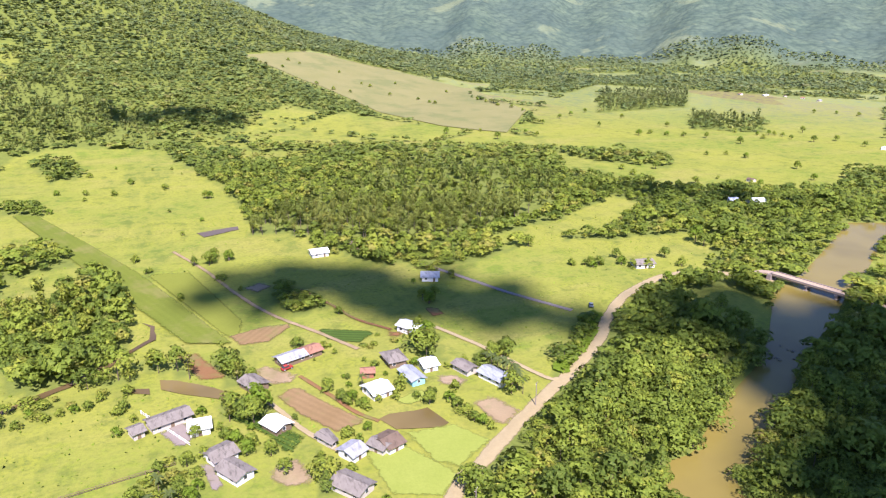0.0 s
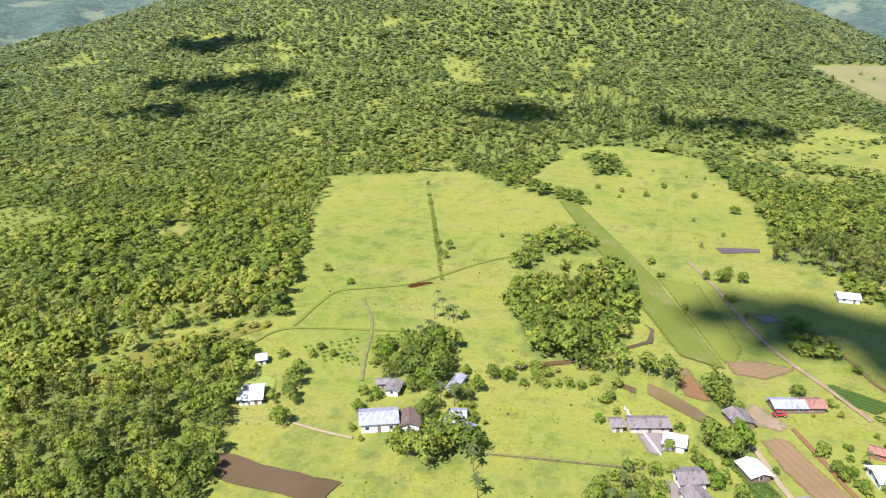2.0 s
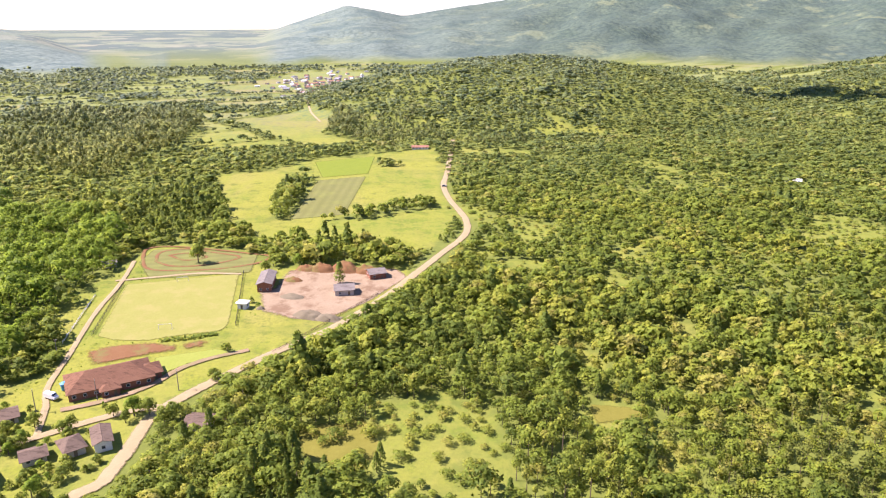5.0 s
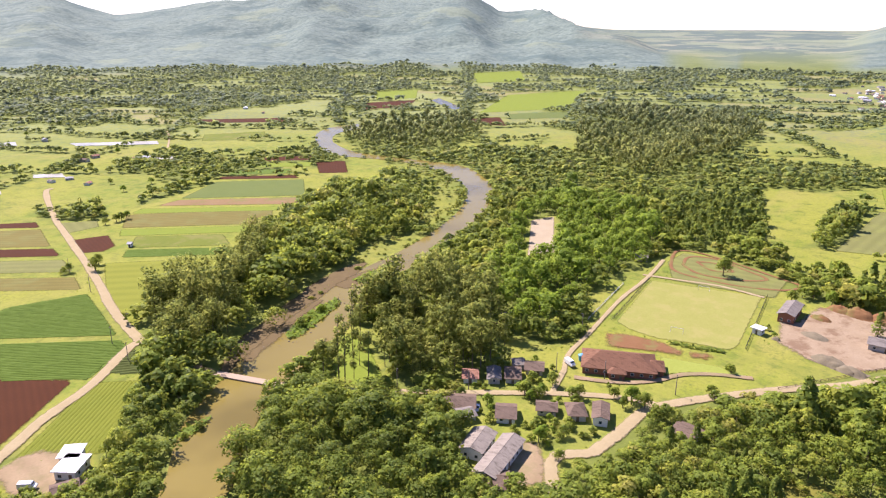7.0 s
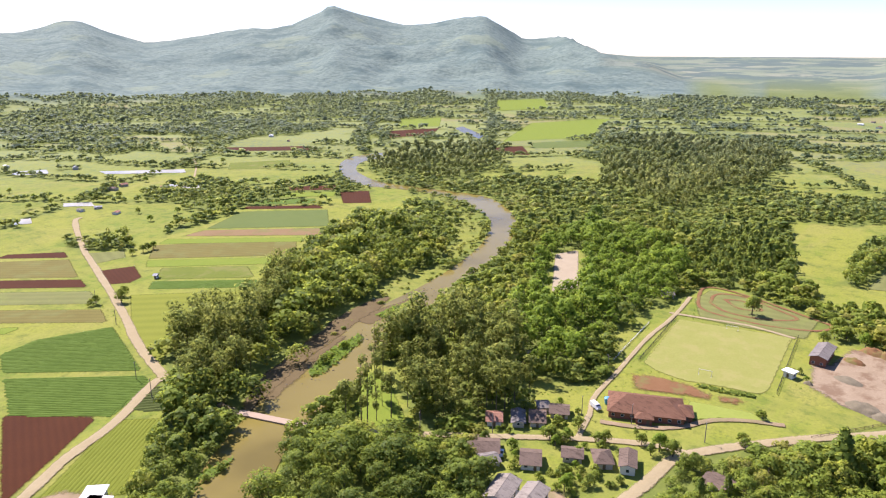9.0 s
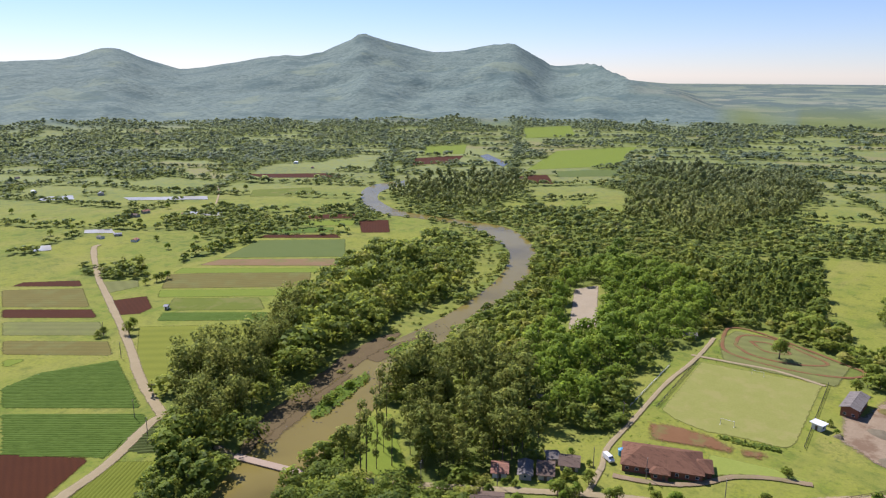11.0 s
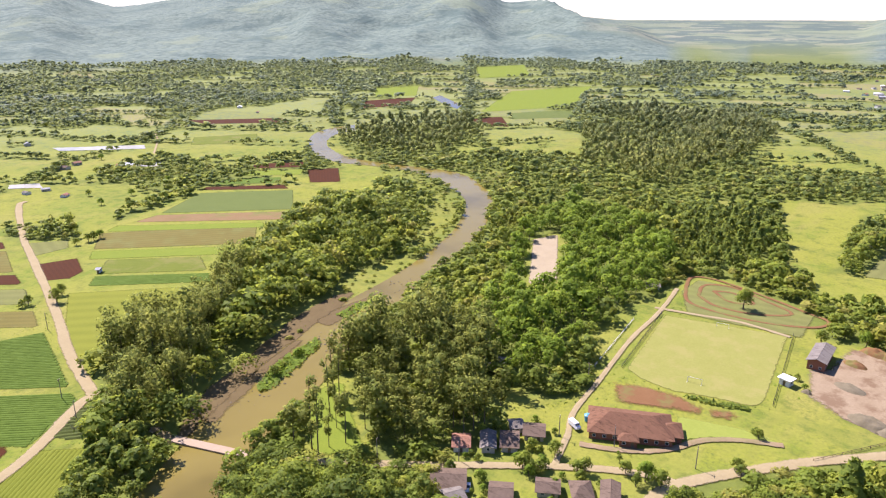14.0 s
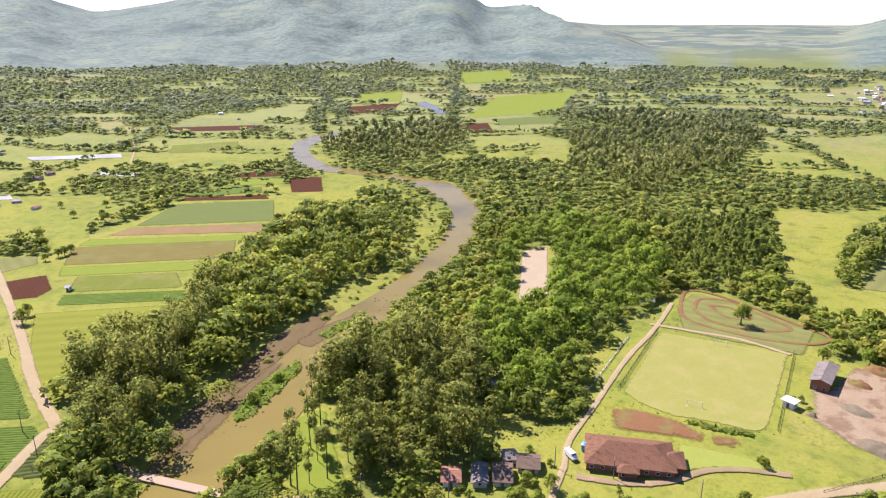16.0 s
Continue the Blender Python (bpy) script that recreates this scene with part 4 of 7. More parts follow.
field("vegetable_plot", "tansoil", "dry tan plot beside the road", (81.5, 177.2), (90.4, 179.5), (95.7, 166.3), (84.4, 159.0))
field("crop_field", "cornrows", "green maize rows among the houses", (7.2, 199.2), (15.9, 198.8), (30.6, 176.7), (23.8, 167.9), (20.0, 180.4))
field("grass_field", "palelawn", "pale mown lawn plot", (43.3, 164.2), (56.1, 162.8), (65.9, 144.9), (58.1, 137.3), (44.9, 142.9))
field("farmyard", "concrete", "grey paved farmyard", (-9.8, 194.4), (-1.2, 199.3), (0.3, 186.5), (-3.8, 181.4))
field("farmyard", "concrete", "grey driveway between houses", (0.7, 174.2), (4.2, 173.1), (6.3, 162.1), (3.8, 156.9))
field("farmyard", "tansoil", "dusty forecourt beside the long hall", (-175.2, -97.4), (-181.3, -91.3), (-168.8, -80.7), (-160.9, -77.5), (-150.1, -85.6), (-157.1, -90.7))
field("grass_field", "brightgrass", "bright lawn beside the river", (-202.1, -199.6), (-213.0, -195.6), (-196.1, -175.0), (-181.7, -156.1), (-168.5, -168.0), (-177.3, -182.3))
field("grass_field", "scrubgrass", "yellowish rough clearing in the woods", (-206.1, -21.9), (-209.6, 0.7), (-191.9, 6.1), (-176.1, -1.8), (-178.9, -16.5))
field("grass_field", "scrubgrass", "rough clearing in the woods", (-191.3, 189.3), (-165.1, 223.7), (-153.3, 225.5), (-167.2, 196.8), (-179.7, 161.3), (-190.0, 156.5))
field("grass_field", "scrubgrass", "rough clearing in the woods", (-208.9, 75.3), (-203.5, 94.8), (-196.8, 93.1), (-194.8, 74.1))
field("bare_ground", "drygrass", "dry worn grass round the motocross loops", (-385.2, -118.1), (-407.8, -115.5), (-408.4, -96.6), (-390.9, -54.1), (-360.1, -53.9), (-356.0, -105.8))
field("bare_ground", "tansoil", "sandy forecourt of the white farm building", (-66.2, -217.1), (-77.9, -220.4), (-83.9, -218.0), (-92.2, -203.4), (-83.5, -188.0), (-74.0, -188.0), (-64.9, -199.3))
field("grass_field", "palelawn", "pale mown plot beside the wild garden", (-140.5, 184.2), (-129.8, 189.2), (-122.4, 175.0), (-123.5, 170.0), (-132.9, 167.0), (-139.3, 179.3))
field("vegetable_plot", "tilled", "tilled orange-brown plot with faint rows", (25.0, 202.5), (33.0, 208.5), (39.1, 195.5), (50.2, 177.5), (38.7, 175.1), (30.2, 188.9))
field("bare_ground", "tansoil", "worn earth between the sheds", (21.8, 230.3), (29.7, 221.5), (36.0, 214.9), (32.5, 208.5), (24.8, 209.6), (21.0, 215.7))
field("fallow_field", "olivecrop", "long olive-brown strip of rank grass", (-89, 467), (-42, 353), (0, 251), (18, 244), (-15, 335), (-43, 397), (-72, 459))
field("crop_field", "lushgrass", "patchy green plot of low crop", (-14, 335), (6, 331), (23, 266), (20, 246), (14, 254))
field("bare_ground", "tilled", "dull brown earth patch below the plots", (15.6, 253.1), (28.5, 257.6), (43.1, 256.7), (29.4, 242.0), (18.4, 242.9))
field("bare_ground", "tansoil", "bare tan patch in the grass", (25.4, 301.6), (34.3, 306.0), (40.5, 298.9), (31.4, 292.4))
field("bare_earth", "redearth", "trampled red earth beside the barn", (80.7, 245.5), (74.9, 239.1), (79.4, 231.8), (84.7, 226.4), (78.5, 226.2), (71.0, 232.3), (74.1, 241.8))
field("bare_earth", "redearth", "trampled red earth behind the barn", (93.0, 254.0), (99.3, 250.5), (99.6, 243.2), (93.8, 242.0))
field("crop_field", "cornrows", "green vegetable rows behind the sheds", (47.4, 250.4), (53.7, 245.7), (70.5, 238.1), (60.3, 229.3), (49.4, 236.6))
field("bare_yard", "yard", "pinkish gravel yard beside the long house", (77.8, 197.5), (84.5, 196.2), (87.4, 189.9), (82.2, 185.9), (76.3, 190.8))
field("grass_field", "palelawn", "pale trodden grass behind the hall", (-264, -80), (-269, -57), (-267, -40), (-256, -64), (-246, -75))
field("bare_earth", "redearth", "rough red earth strip beside the pitch", (-274, -109), (-278, -98), (-279, -85), (-276, -72), (-283, -56), (-271, -61), (-266, -81), (-258, -101))
field("bare_earth", "redsoil", "narrow scar of bare red soil", (-124.7, 282.0), (-118.9, 289.2), (-111.5, 294.5), (-111.0, 290.1), (-118.5, 281.3))
field("grass_field", "palelawn", "pale mown lawn between pond and road", (57, 169), (73, 168), (80, 156), (66, 147), (60, 152))
field("bare_ground", "tansoil", "bare dusty patch behind the maize", (18, 169), (27, 168), (30, 157), (24, 151), (17, 159))
field("grass_field", "palelawn", "pale mown lawn in front of the white house", (56, 186), (70, 191), (74, 184), (64, 182))
road("road", "dirt", 6.0, "pinkish dirt road along the woods", (-792.3, 112.5), (-625.1, 84.3), (-555.7, 71.2), (-506.3, 69.3), (-450.4, 72.4), (-413.6, 66.1), (-379.2, 47.5), (-345.0, 28.9), (-312.9, 10.3), (-284.7, -10.2), (-259.1, -36.3), (-242.9, -51.1), (-226.9, -63.9), (-216.3, -69.3), (-199.8, -70.8), (-184.6, -73.4), (-161.4, -76.0), (-70.0, 15.0), (-10.0, 60.0), (60.6, 137.7), (66.3, 142.0), (82.8, 155.6), (104.1, 170.9), (125.5, 185.7), (145.6, 201.9), (156.4, 214.4), (176.2, 232.1), (195.1, 242.0), (211.8, 247.6), (228.9, 246.8), (242.0, 237.2), (255.2, 223.2))
road("road", "dirt", 6.0, "pale dirt road on the far river bank", (-63.8, -219.1), (-74.4, -224.2), (-92.5, -235.4), (-114.7, -245.3), (-142.9, -264.1), (-147.6, -263.9), (-153.2, -283.1), (-163.3, -314.2), (-180.8, -357.7), (-205.8, -428.1), (-230.1, -496.6), (-265.6, -579.5), (-275.8, -590.5))
road("road", "dirt", 4.5, "village street of packed pink earth", (-163.6, -173.6), (-171.8, -158.2), (-188.3, -133.8), (-209.3, -102.8), (-219.5, -85.2), (-224.1, -72.1), (-224.5, -63.1))
road("road", "dirt", 3.0, "lane past the hall to the pitch", (-211.1, -101.5), (-229.3, -105.9), (-244.2, -110.7), (-270.9, -112.8), (-312.5, -116.7), (-347.4, -117.0), (-368.2, -118.3), (-387.4, -120.2))
road("road", "tansoil", 3.6, "gravel drive in front of the hall", (-226.7, -100.2), (-231.5, -87.0), (-240.0, -75.4), (-253.0, -66.8), (-260.7, -56.3), (-265.7, -43.7))
road("road", "dirt", 3.0, "track along the pitch", (-355.9, -120.8), (-359.2, -100.5), (-362.1, -81.1), (-358.4, -59.3))
road("road", "dirt", 1.6, "footpath over the lawn", (-108.6, 163.5), (-99.1, 162.5), (-87.7, 162.3))
road("road", "dirt", 4.0, "dirt road into the far village", (-959.0, -41.0), (-1045.5, -58.0), (-1187.3, -69.8))
road("road", "dirt", 3.0, "track between ponds far off", (-442.0, -676.6), (-497.3, -753.2), (-533.4, -812.9))
road("road", "redearth", 2.6, "outer loop of the earth motocross track", (-392.8, -117.2), (-409.0, -119.1), (-412.7, -108.3), (-405.1, -85.4), (-393.3, -60.2), (-386.7, -47.9), (-375.5, -52.8), (-367.9, -72.7), (-368.1, -95.1), (-373.6, -110.0), (-392.8, -117.2))
road("road", "redearth", 2.6, "middle loop of the earth motocross track", (-385.1, -108.4), (-401.4, -109.6), (-406.3, -96.7), (-396.5, -78.4), (-386.4, -64.0), (-375.6, -79.1), (-375.5, -97.1), (-385.1, -108.4))
road("road", "redearth", 2.6, "inner loop of the earth motocross track", (-395.0, -103.6), (-398.0, -94.7), (-389.3, -82.1), (-385.1, -92.9), (-395.0, -103.6))
road("road", "dirt", 2.4, "pale farm track past the sheds", (19.9, 204.2), (24.3, 196.6), (29.5, 181.8), (35.7, 169.7), (39.2, 162.7))
road("road", "redearth", 2.0, "red earth track along the tilled plot", (35.2, 212.8), (41.2, 198.7), (46.9, 184.4), (52.2, 176.8))
road("road", "tansoil", 2.4, "faint tan track along the hedge", (-0.7, 364.1), (12.2, 331.1), (22.8, 296.3), (33.6, 268.1), (48.4, 243.5), (58.6, 225.3))
road("road", "redearth", 2.0, "faint red track across the pasture", (49.5, 291.0), (59.3, 267.1), (64.6, 251.1), (74.8, 236.9))
road("road", "dirt", 2.6, "straight field track to the road", (91.3, 233.2), (101.0, 212.1), (111.3, 183.9), (115.6, 180.2))
road("road", "concrete", 3.4, "narrow grey lane across the pasture", (110.5, 303.2), (122.6, 279.1), (133.7, 254.8), (149.4, 228.2))
road("road", "drygrass", 1.8, "worn wheel track in the pasture", (-133.9, 262.3), (-122.9, 247.1), (-114.9, 231.7), (-107.4, 210.4), (-101.1, 194.7))
road("wet_ditch", "lushgrass", 2.2, "lush green ditch winding through the pasture", (-147.3, 226.7), (-149.3, 247.4), (-149.0, 266.3), (-137.2, 275.0), (-122.7, 285.2), (-112.2, 301.1), (-97.8, 328.4), (-79.3, 350.7))
road("wet_ditch", "lushgrass", 1.8, "lush green ditch below the pasture", (-154.0, 206.1), (-150.7, 220.6), (-138.2, 227.3), (-119.9, 232.6), (-103.3, 236.9))
water("pond", "brown water at the lawn edge", (-120.4, 142.1), (-115.0, 143.6), (-105.5, 142.0), (-81.0, 142.1), (-82.0, 132.8), (-91.4, 132.3), (-105.2, 131.5), (-115.0, 132.8))
water("pond", "dark creek pool", (12.8, 393.2), (34.3, 398.3), (34.9, 392.0), (15.1, 383.7))
water("fish_pond", "shallow pond coloured pale as if reflecting the sky", (-337.7, -882.2), (-373.7, -864.0), (-362.6, -835.7), (-334.8, -852.0))
water("fish_pond", "shallow pond coloured pale as if reflecting the sky", (-404.0, -804.0), (-472.3, -740.2), (-460.3, -719.0), (-399.2, -781.6))
water("fish_pond", "shallow pond coloured pale as if reflecting the sky", (-294.3, -659.6), (-312.9, -644.8), (-306.5, -626.4), (-288.0, -645.7))
water("fish_pond", "shallow pond coloured pale as if reflecting the sky", (-236.8, -628.1), (-249.0, -620.4), (-242.4, -602.1), (-230.9, -607.4))
water("fish_pond", "shallow pond coloured pale as if reflecting the sky", (-403.7, -673.6), (-427.9, -635.0), (-415.7, -618.7), (-396.2, -650.9))
water("pond", "murky olive-brown pond behind the houses", (52.2, 177.8), (56.5, 180.1), (68.8, 178.6), (71.7, 168.5), (68.2, 167.3), (55.3, 170.7))
water("pond", "long narrow muddy pond beside the red plot", (-9.0, 226.4), (-3.6, 224.5), (7.2, 215.4), (16.1, 204.6), (10.8, 205.9), (-2.2, 214.3), (-7.8, 219.7))
water("pond", "small dark brown pond", (-19.4, 224.8), (-11.3, 221.9), (-11.5, 217.4), (-17.0, 220.4))
water("river_reach", "far bend of the brown river", (-1024.0, -753.3), (-1061.3, -763.7), (-965.8, -651.0), (-925.3, -633.6), (-969.2, -691.9))
water("muddy_stream", "winding brown stream round the grove", (-54.9, 223.2), (-36.2, 235.0), (-26.9, 244.3), (-11.9, 261.0), (-11.4, 271.9), (-14.6, 277.2), (-9.6, 272.0), (-9.6, 259.9), (-24.5, 242.3), (-35.7, 231.6), (-53.4, 221.2))


# ---- trees: leaf clumps ----
RNG = np.random.default_rng(7)


WAYS = []
HEADS = []


def clumps(centres, normals, sizes, rng):
    """Three-cornered leaf clumps at the centres, facing about along the normals."""
    way = normals / (np.linalg.norm(normals, axis=1)[:, None] + 1e-9)
    n = normals + rng.normal(0, 0.33, normals.shape)
    n /= np.linalg.norm(n, axis=1)[:, None]
    ref = np.where(np.abs(n[:, 2:3]) > 0.8, np.array([[1.0, 0, 0]]), np.array([[0, 0, 1.0]]))
    u = np.cross(n, ref)
    u /= np.linalg.norm(u, axis=1)[:, None]
    w = np.cross(n, u)
    a = rng.uniform(0, 2 * np.pi, len(n))[:, None]
    u, w = u * np.cos(a) + w * np.sin(a), w * np.cos(a) - u * np.sin(a)
    h = sizes[:, None] / 2
    q = []
    for su, sw in ((-1.15, -0.75), (1.15, -0.75), (0.0, 1.3)):
        k = rng.uniform(0.65, 1.2, (len(n), 1))
        q.append(centres + (u * su + w * sw) * h * k + n * rng.normal(0, 0.12, (len(n), 1)) * sizes[:, None])
    WAYS.append(way)
    return np.stack(q, 1)


def crown(count, size, rng, height=9.0, radius=3.6, low=0.38, lumps=9, dome=0.80):
    """Clumps of one tree crown: leafy heads set over a dome, each round in itself."""
    hub, rad = [(0, 0, height * dome * 0.97)], [radius * rng.uniform(0.36, 0.46)]
    for i in range(lumps):
        a = 2.4 * i + rng.uniform(-0.4, 0.4)
        e = ((i + 0.5) / lumps) ** 0.8
        d = radius * math.sqrt(max(0.02, 1 - e * e)) * rng.uniform(0.6, 0.8)
        hub.append((math.cos(a) * d, math.sin(a) * d, height * (low + 0.08 + (dome - low - 0.08) * e) + rng.uniform(-0.5, 0.5)))
        rad.append(radius * rng.uniform(0.27, 0.45))
    hub, rad = np.array(hub), np.array(rad)
    pick = rng.choice(len(hub), count, p=rad ** 2 / (rad ** 2).sum())
    d = rng.normal(0, 1, (count, 3))
    d[:, 2] = d[:, 2] * 0.85 + 0.5
    d /= np.linalg.norm(d, axis=1)[:, None]
    c = hub[pick] + d * rad[pick][:, None] * rng.uniform(0.78, 1.08, (count, 1))
    c[:, 2] = np.clip(c[:, 2], height * low * 0.8, height * 1.08)
    out = c - np.array([[0, 0, height * 0.5]])
    out = out / np.linalg.norm(out, axis=1)[:, None] * 0.35 + d * 0.8
    HEADS.append(rng.normal(0, 0.09, len(hub))[pick])
    return clumps(c, out, rng.uniform(0.7, 1.3, count) * size, rng)


def cone_crown(count, size, rng, height=9.0, radius=2.6):
    """Tiers of dark boughs narrowing upwards."""
    z = rng.uniform(0.18, 1.0, count) ** 0.85
    a, rr = rng.uniform(0, 6.28, count), (1.06 - z) ** 0.75 * radius * 1.25 * rng.uniform(0.55, 1.0, count)
    c = np.stack([np.cos(a) * rr, np.sin(a) * rr, z * height * 1.1], 1)
    d = np.stack([np.cos(a) * 0.75, np.sin(a) * 0.75, np.full(count, 0.55)], 1)
    HEADS.append(rng.normal(0, 0.04, count))
    return clumps(c, d, rng.uniform(0.6, 1.2, count) * size, rng)


def tall_crown(count, size, rng, height=16.0, radius=2.5):
    """Loose rounded tufts up a long stem, broadest near the top."""
    lumps = 7
    hz = np.sort(rng.uniform(0.38, 0.93, lumps)) * height
    rad = radius * rng.uniform(0.42, 0.75, lumps) * np.interp(hz / height, (0.35, 0.7, 0.95), (0.7, 1.05, 0.8))
    a = rng.uniform(0, 6.28, lumps)
    off = radius * rng.uniform(0.1, 0.6, lumps)
    hub = np.stack([np.cos(a) * off, np.sin(a) * off, hz], 1)
    pick = rng.choice(lumps, count, p=rad ** 2 / (rad ** 2).sum())
    d = rng.normal(0, 1, (count, 3))
    d /= np.linalg.norm(d, axis=1)[:, None]
    c = hub[pick] + d * rad[pick][:, None] * rng.uniform(0.7, 1.15, (count, 1)) * np.array([[1, 1, 1.25]])
    HEADS.append(rng.normal(0, 0.08, lumps)[pick])
    return clumps(c, d, rng.uniform(0.6, 1.3, count) * size, rng)


def stems(x, y, z, high, thick):
    """Four-sided stems as quads."""
    q = []
    for i in range(4):
        a, b = math.pi / 2 * i, math.pi / 2 * (i + 1)
        lo = lambda t: np.stack([x + math.cos(t) * thick, y + math.sin(t) * thick, z - 0.3], 1)
        hi = lambda t: np.stack([x + math.cos(t) * thick * 0.5, y + math.sin(t) * thick * 0.5, z + high], 1)
        q.append(np.stack([lo(a), lo(b), hi(b), hi(a)], 1))
    return np.concatenate(q)


def scatter(lo, hi, step, az0=-60, az1=168):
    """Uneven grid of places in a ring between two radii."""
    g = np.arange(-hi, hi, step)
    x, y = np.meshgrid(g, g)
    x[1::2] += step / 2
    x, y = x.ravel(), y.ravel()
    x, y = x + RNG.uniform(-0.42, 0.42, x.size) * step, y + RNG.uniform(-0.42, 0.42, x.size) * step
    r, az = np.hypot(x, y), np.degrees(np.arctan2(-x, y))
    k = (r >= lo) & (r < hi) & (az > az0) & (az < az1)
    return x[k], y[k]


def clear_of(x, y, edge=1.5):
    """Keeps places off roads, ponds and plots."""
    ok = np.ones(x.shape, bool)
    for line, width in ROADS:
        lo, hi = line.min(0) - 12, line.max(0) + 12
        near = np.where((x > lo[0]) & (x < hi[0]) & (y > lo[1]) & (y < hi[1]))[0]
        for chunk in np.array_split(near, max(1, len(near) // 20000 + 1)):
            if len(chunk):
                d = np.hypot(x[chunk, None] - line[None, :, 0], y[chunk, None] - line[None, :, 1]).min(1)
                ok[chunk] &= d > width / 2 + edge + (2.2 if width > 4 and edge > 1 else 0)
    for poly in PONDS:
        ok &= ~inside(poly, x, y)
    for poly in MOWN:
        lo, hi = poly.min(0), poly.max(0)
        near = np.where((x > lo[0]) & (x < hi[0]) & (y > lo[1]) & (y < hi[1]))[0]
        if len(near):
            ok[near] &= ~inside(poly, x[near], y[near])
    for hx, hy, size in PLOTS:
        ok &= np.hypot(x - hx, y - hy) > size
    return ok


def low_by_road(x, y):
    """Lower growth beside the roads."""
    f = np.ones(x.shape)
    for line, width in ROADS:
        lo, hi = line.min(0) - 26, line.max(0) + 26
        near = np.where((x > lo[0]) & (x < hi[0]) & (y > lo[1]) & (y < hi[1]))[0]
        for chunk in np.array_split(near, max(1, len(near) // 20000 + 1)):
            if len(chunk):
                d = np.hypot(x[chunk, None] - line[None, :, 0], y[chunk, None] - line[None, :, 1]).min(1) - width / 2
                f[chunk] = np.minimum(f[chunk], np.clip(0.32 + d / 26, 0.35, 1))
    banks = np.vstack([RIVER_L, RIVER_R])
    for i in np.array_split(np.arange(len(x)), len(x) // 20000 + 1):
        d = np.hypot(x[i, None] - banks[None, :, 0], y[i, None] - banks[None, :, 1]).min(1)
        f[i] = np.minimum(f[i], np.clip(np.where(np.hypot(x[i], y[i]) < 300, 0.75, 0.5) + d / 40, 0, 1))
    return f


def woodland(name, label, lo, hi, step, count, size, leaf, kinds, high=(6.0, 11.0), stem=False, az=(-60, 168)):
    """All trees of some kinds of cover in a ring, as one mesh of mixed shapes and sizes."""
    x, y = scatter(lo, hi, step, *az)
    code = cover(x, y)
    keep = np.isin(code, kinds)
    chance = RNG.uniform(0, 1, x.size)
    keep = keep & (chance < 0.62) if 3 in kinds else keep | ((code == 3) & (chance < 0.45) & (1 in kinds))
    keep &= ~((code == 2) & (RNG.uniform(0, 1, x.size) > 0.62))
    keep &= clear_of(x, y)
    raise_by = np.ones(x.shape)
    for f, poly in TALL_WOODS:
        raise_by = np.where(inside(poly, x, y) & (code == 1), f, raise_by)
    keep &= RNG.uniform(0, 1, x.size) < raise_by ** -1.1
    x, y, code, raise_by = x[keep], y[keep], code[keep], raise_by[keep]
    if not len(x):
        return
    z = land(x, y)
    n = len(x)
    luck, stand, slender = RNG.uniform(0, 1, n), patchy(x, y, 75, 9.1), patchy(x, y, 95, 12.3)
    # 0-4 domes, 5 spreading, 6 pointed, 7 slender
    shape = RNG.integers(0, 5, n)
    if 1 in kinds:
        shape = np.where(luck < 0.10, 5, shape)
        lone = np.where(lo < 340, 0.96, 0.985)
        shape = np.where((luck > lone) | ((stand > 0.62) & (luck > np.where(lo < 560, 0.6, 0.8))), 6, shape)
        shape = np.where((slender > np.where(lo < 560, 0.45, 0.7)) & (luck > 0.15) & (luck < 0.7), 7, shape)
        shape = np.where(code == 2, luck * 5 // 1, shape).astype(int)
    elif 3 in kinds:
        shape = np.full(n, 7)
    elif 6 in kinds:
        shape = np.where(luck < 0.5, 6, shape)
    sunny = np.clip(1.3 - np.hypot((x + 195) / 85, (y - 130) / 95), 0, 1)
    west = np.degrees(np.arctan2(-x, y)) > 86
    flat = np.where(west, 0.95 if lo < 560 else 0.74, 1.0 if lo < 340 else 0.8 if lo < 560 else 0.62)
    tall = RNG.uniform(*high, n) * (1 + 0.25 * patchy(x, y, 31, 5.0)) * np.where(code == 2, 0.36, np.where((code == 3) & (y > 0) & (3 in kinds), 0.58, 1.0)) * raise_by * (1 - 0.15 * sunny) * np.where(west & (code == 1) & (lo >= 235) & (lo < 560), 1.18, 1.0)
    tall = tall * np.where(RNG.uniform(0, 1, n) < 0.12 * flat, 1.4, 1.0) * np.where(shape == 6, 0.8 + 0.4 * flat, np.where((shape == 7) & (code == 1), 0.8 + 0.5 * flat, 1.0))
    scale, low = tall / 9.0, low_by_road(x, y) * (flat if 1 in kinds else 1.0)
    broad = np.where(west, 1.10 if lo < 560 else 1.24, 1.16 if lo < 340 else 1.14 if lo < 560 else 1.28) if 1 in kinds else np.ones(n)
    low = np.where(raise_by > 1, np.maximum(low, 0.75), low)
    tall = tall * low
    tint = np.clip(0.44 + 0.36 * patchy(x, y, 55, 1.7) + RNG.normal(0, 0.25, n) + np.where(code == 2, 0.3, 0) - 0.10 * (raise_by > 1.6) + 0.18 * sunny, 0.02, 1)
    if 1 in kinds:
        tint = np.where(shape == 6, tint * 0.2, np.where((shape == 7) & (code != 2), 0.5 + 0.5 * tint, np.where(shape == 5, tint * 0.7, tint)))
    elif 3 in kinds:
        tint = tint * (0.8 if lo < 400 else 1.0)
    elif 6 in kinds:
        tint = tint * 0.15
    # amount of haze painted into each tree's colour, growing with distance
    far_haze = np.clip((np.hypot(x, y) - 470) / 850, 0, 1)
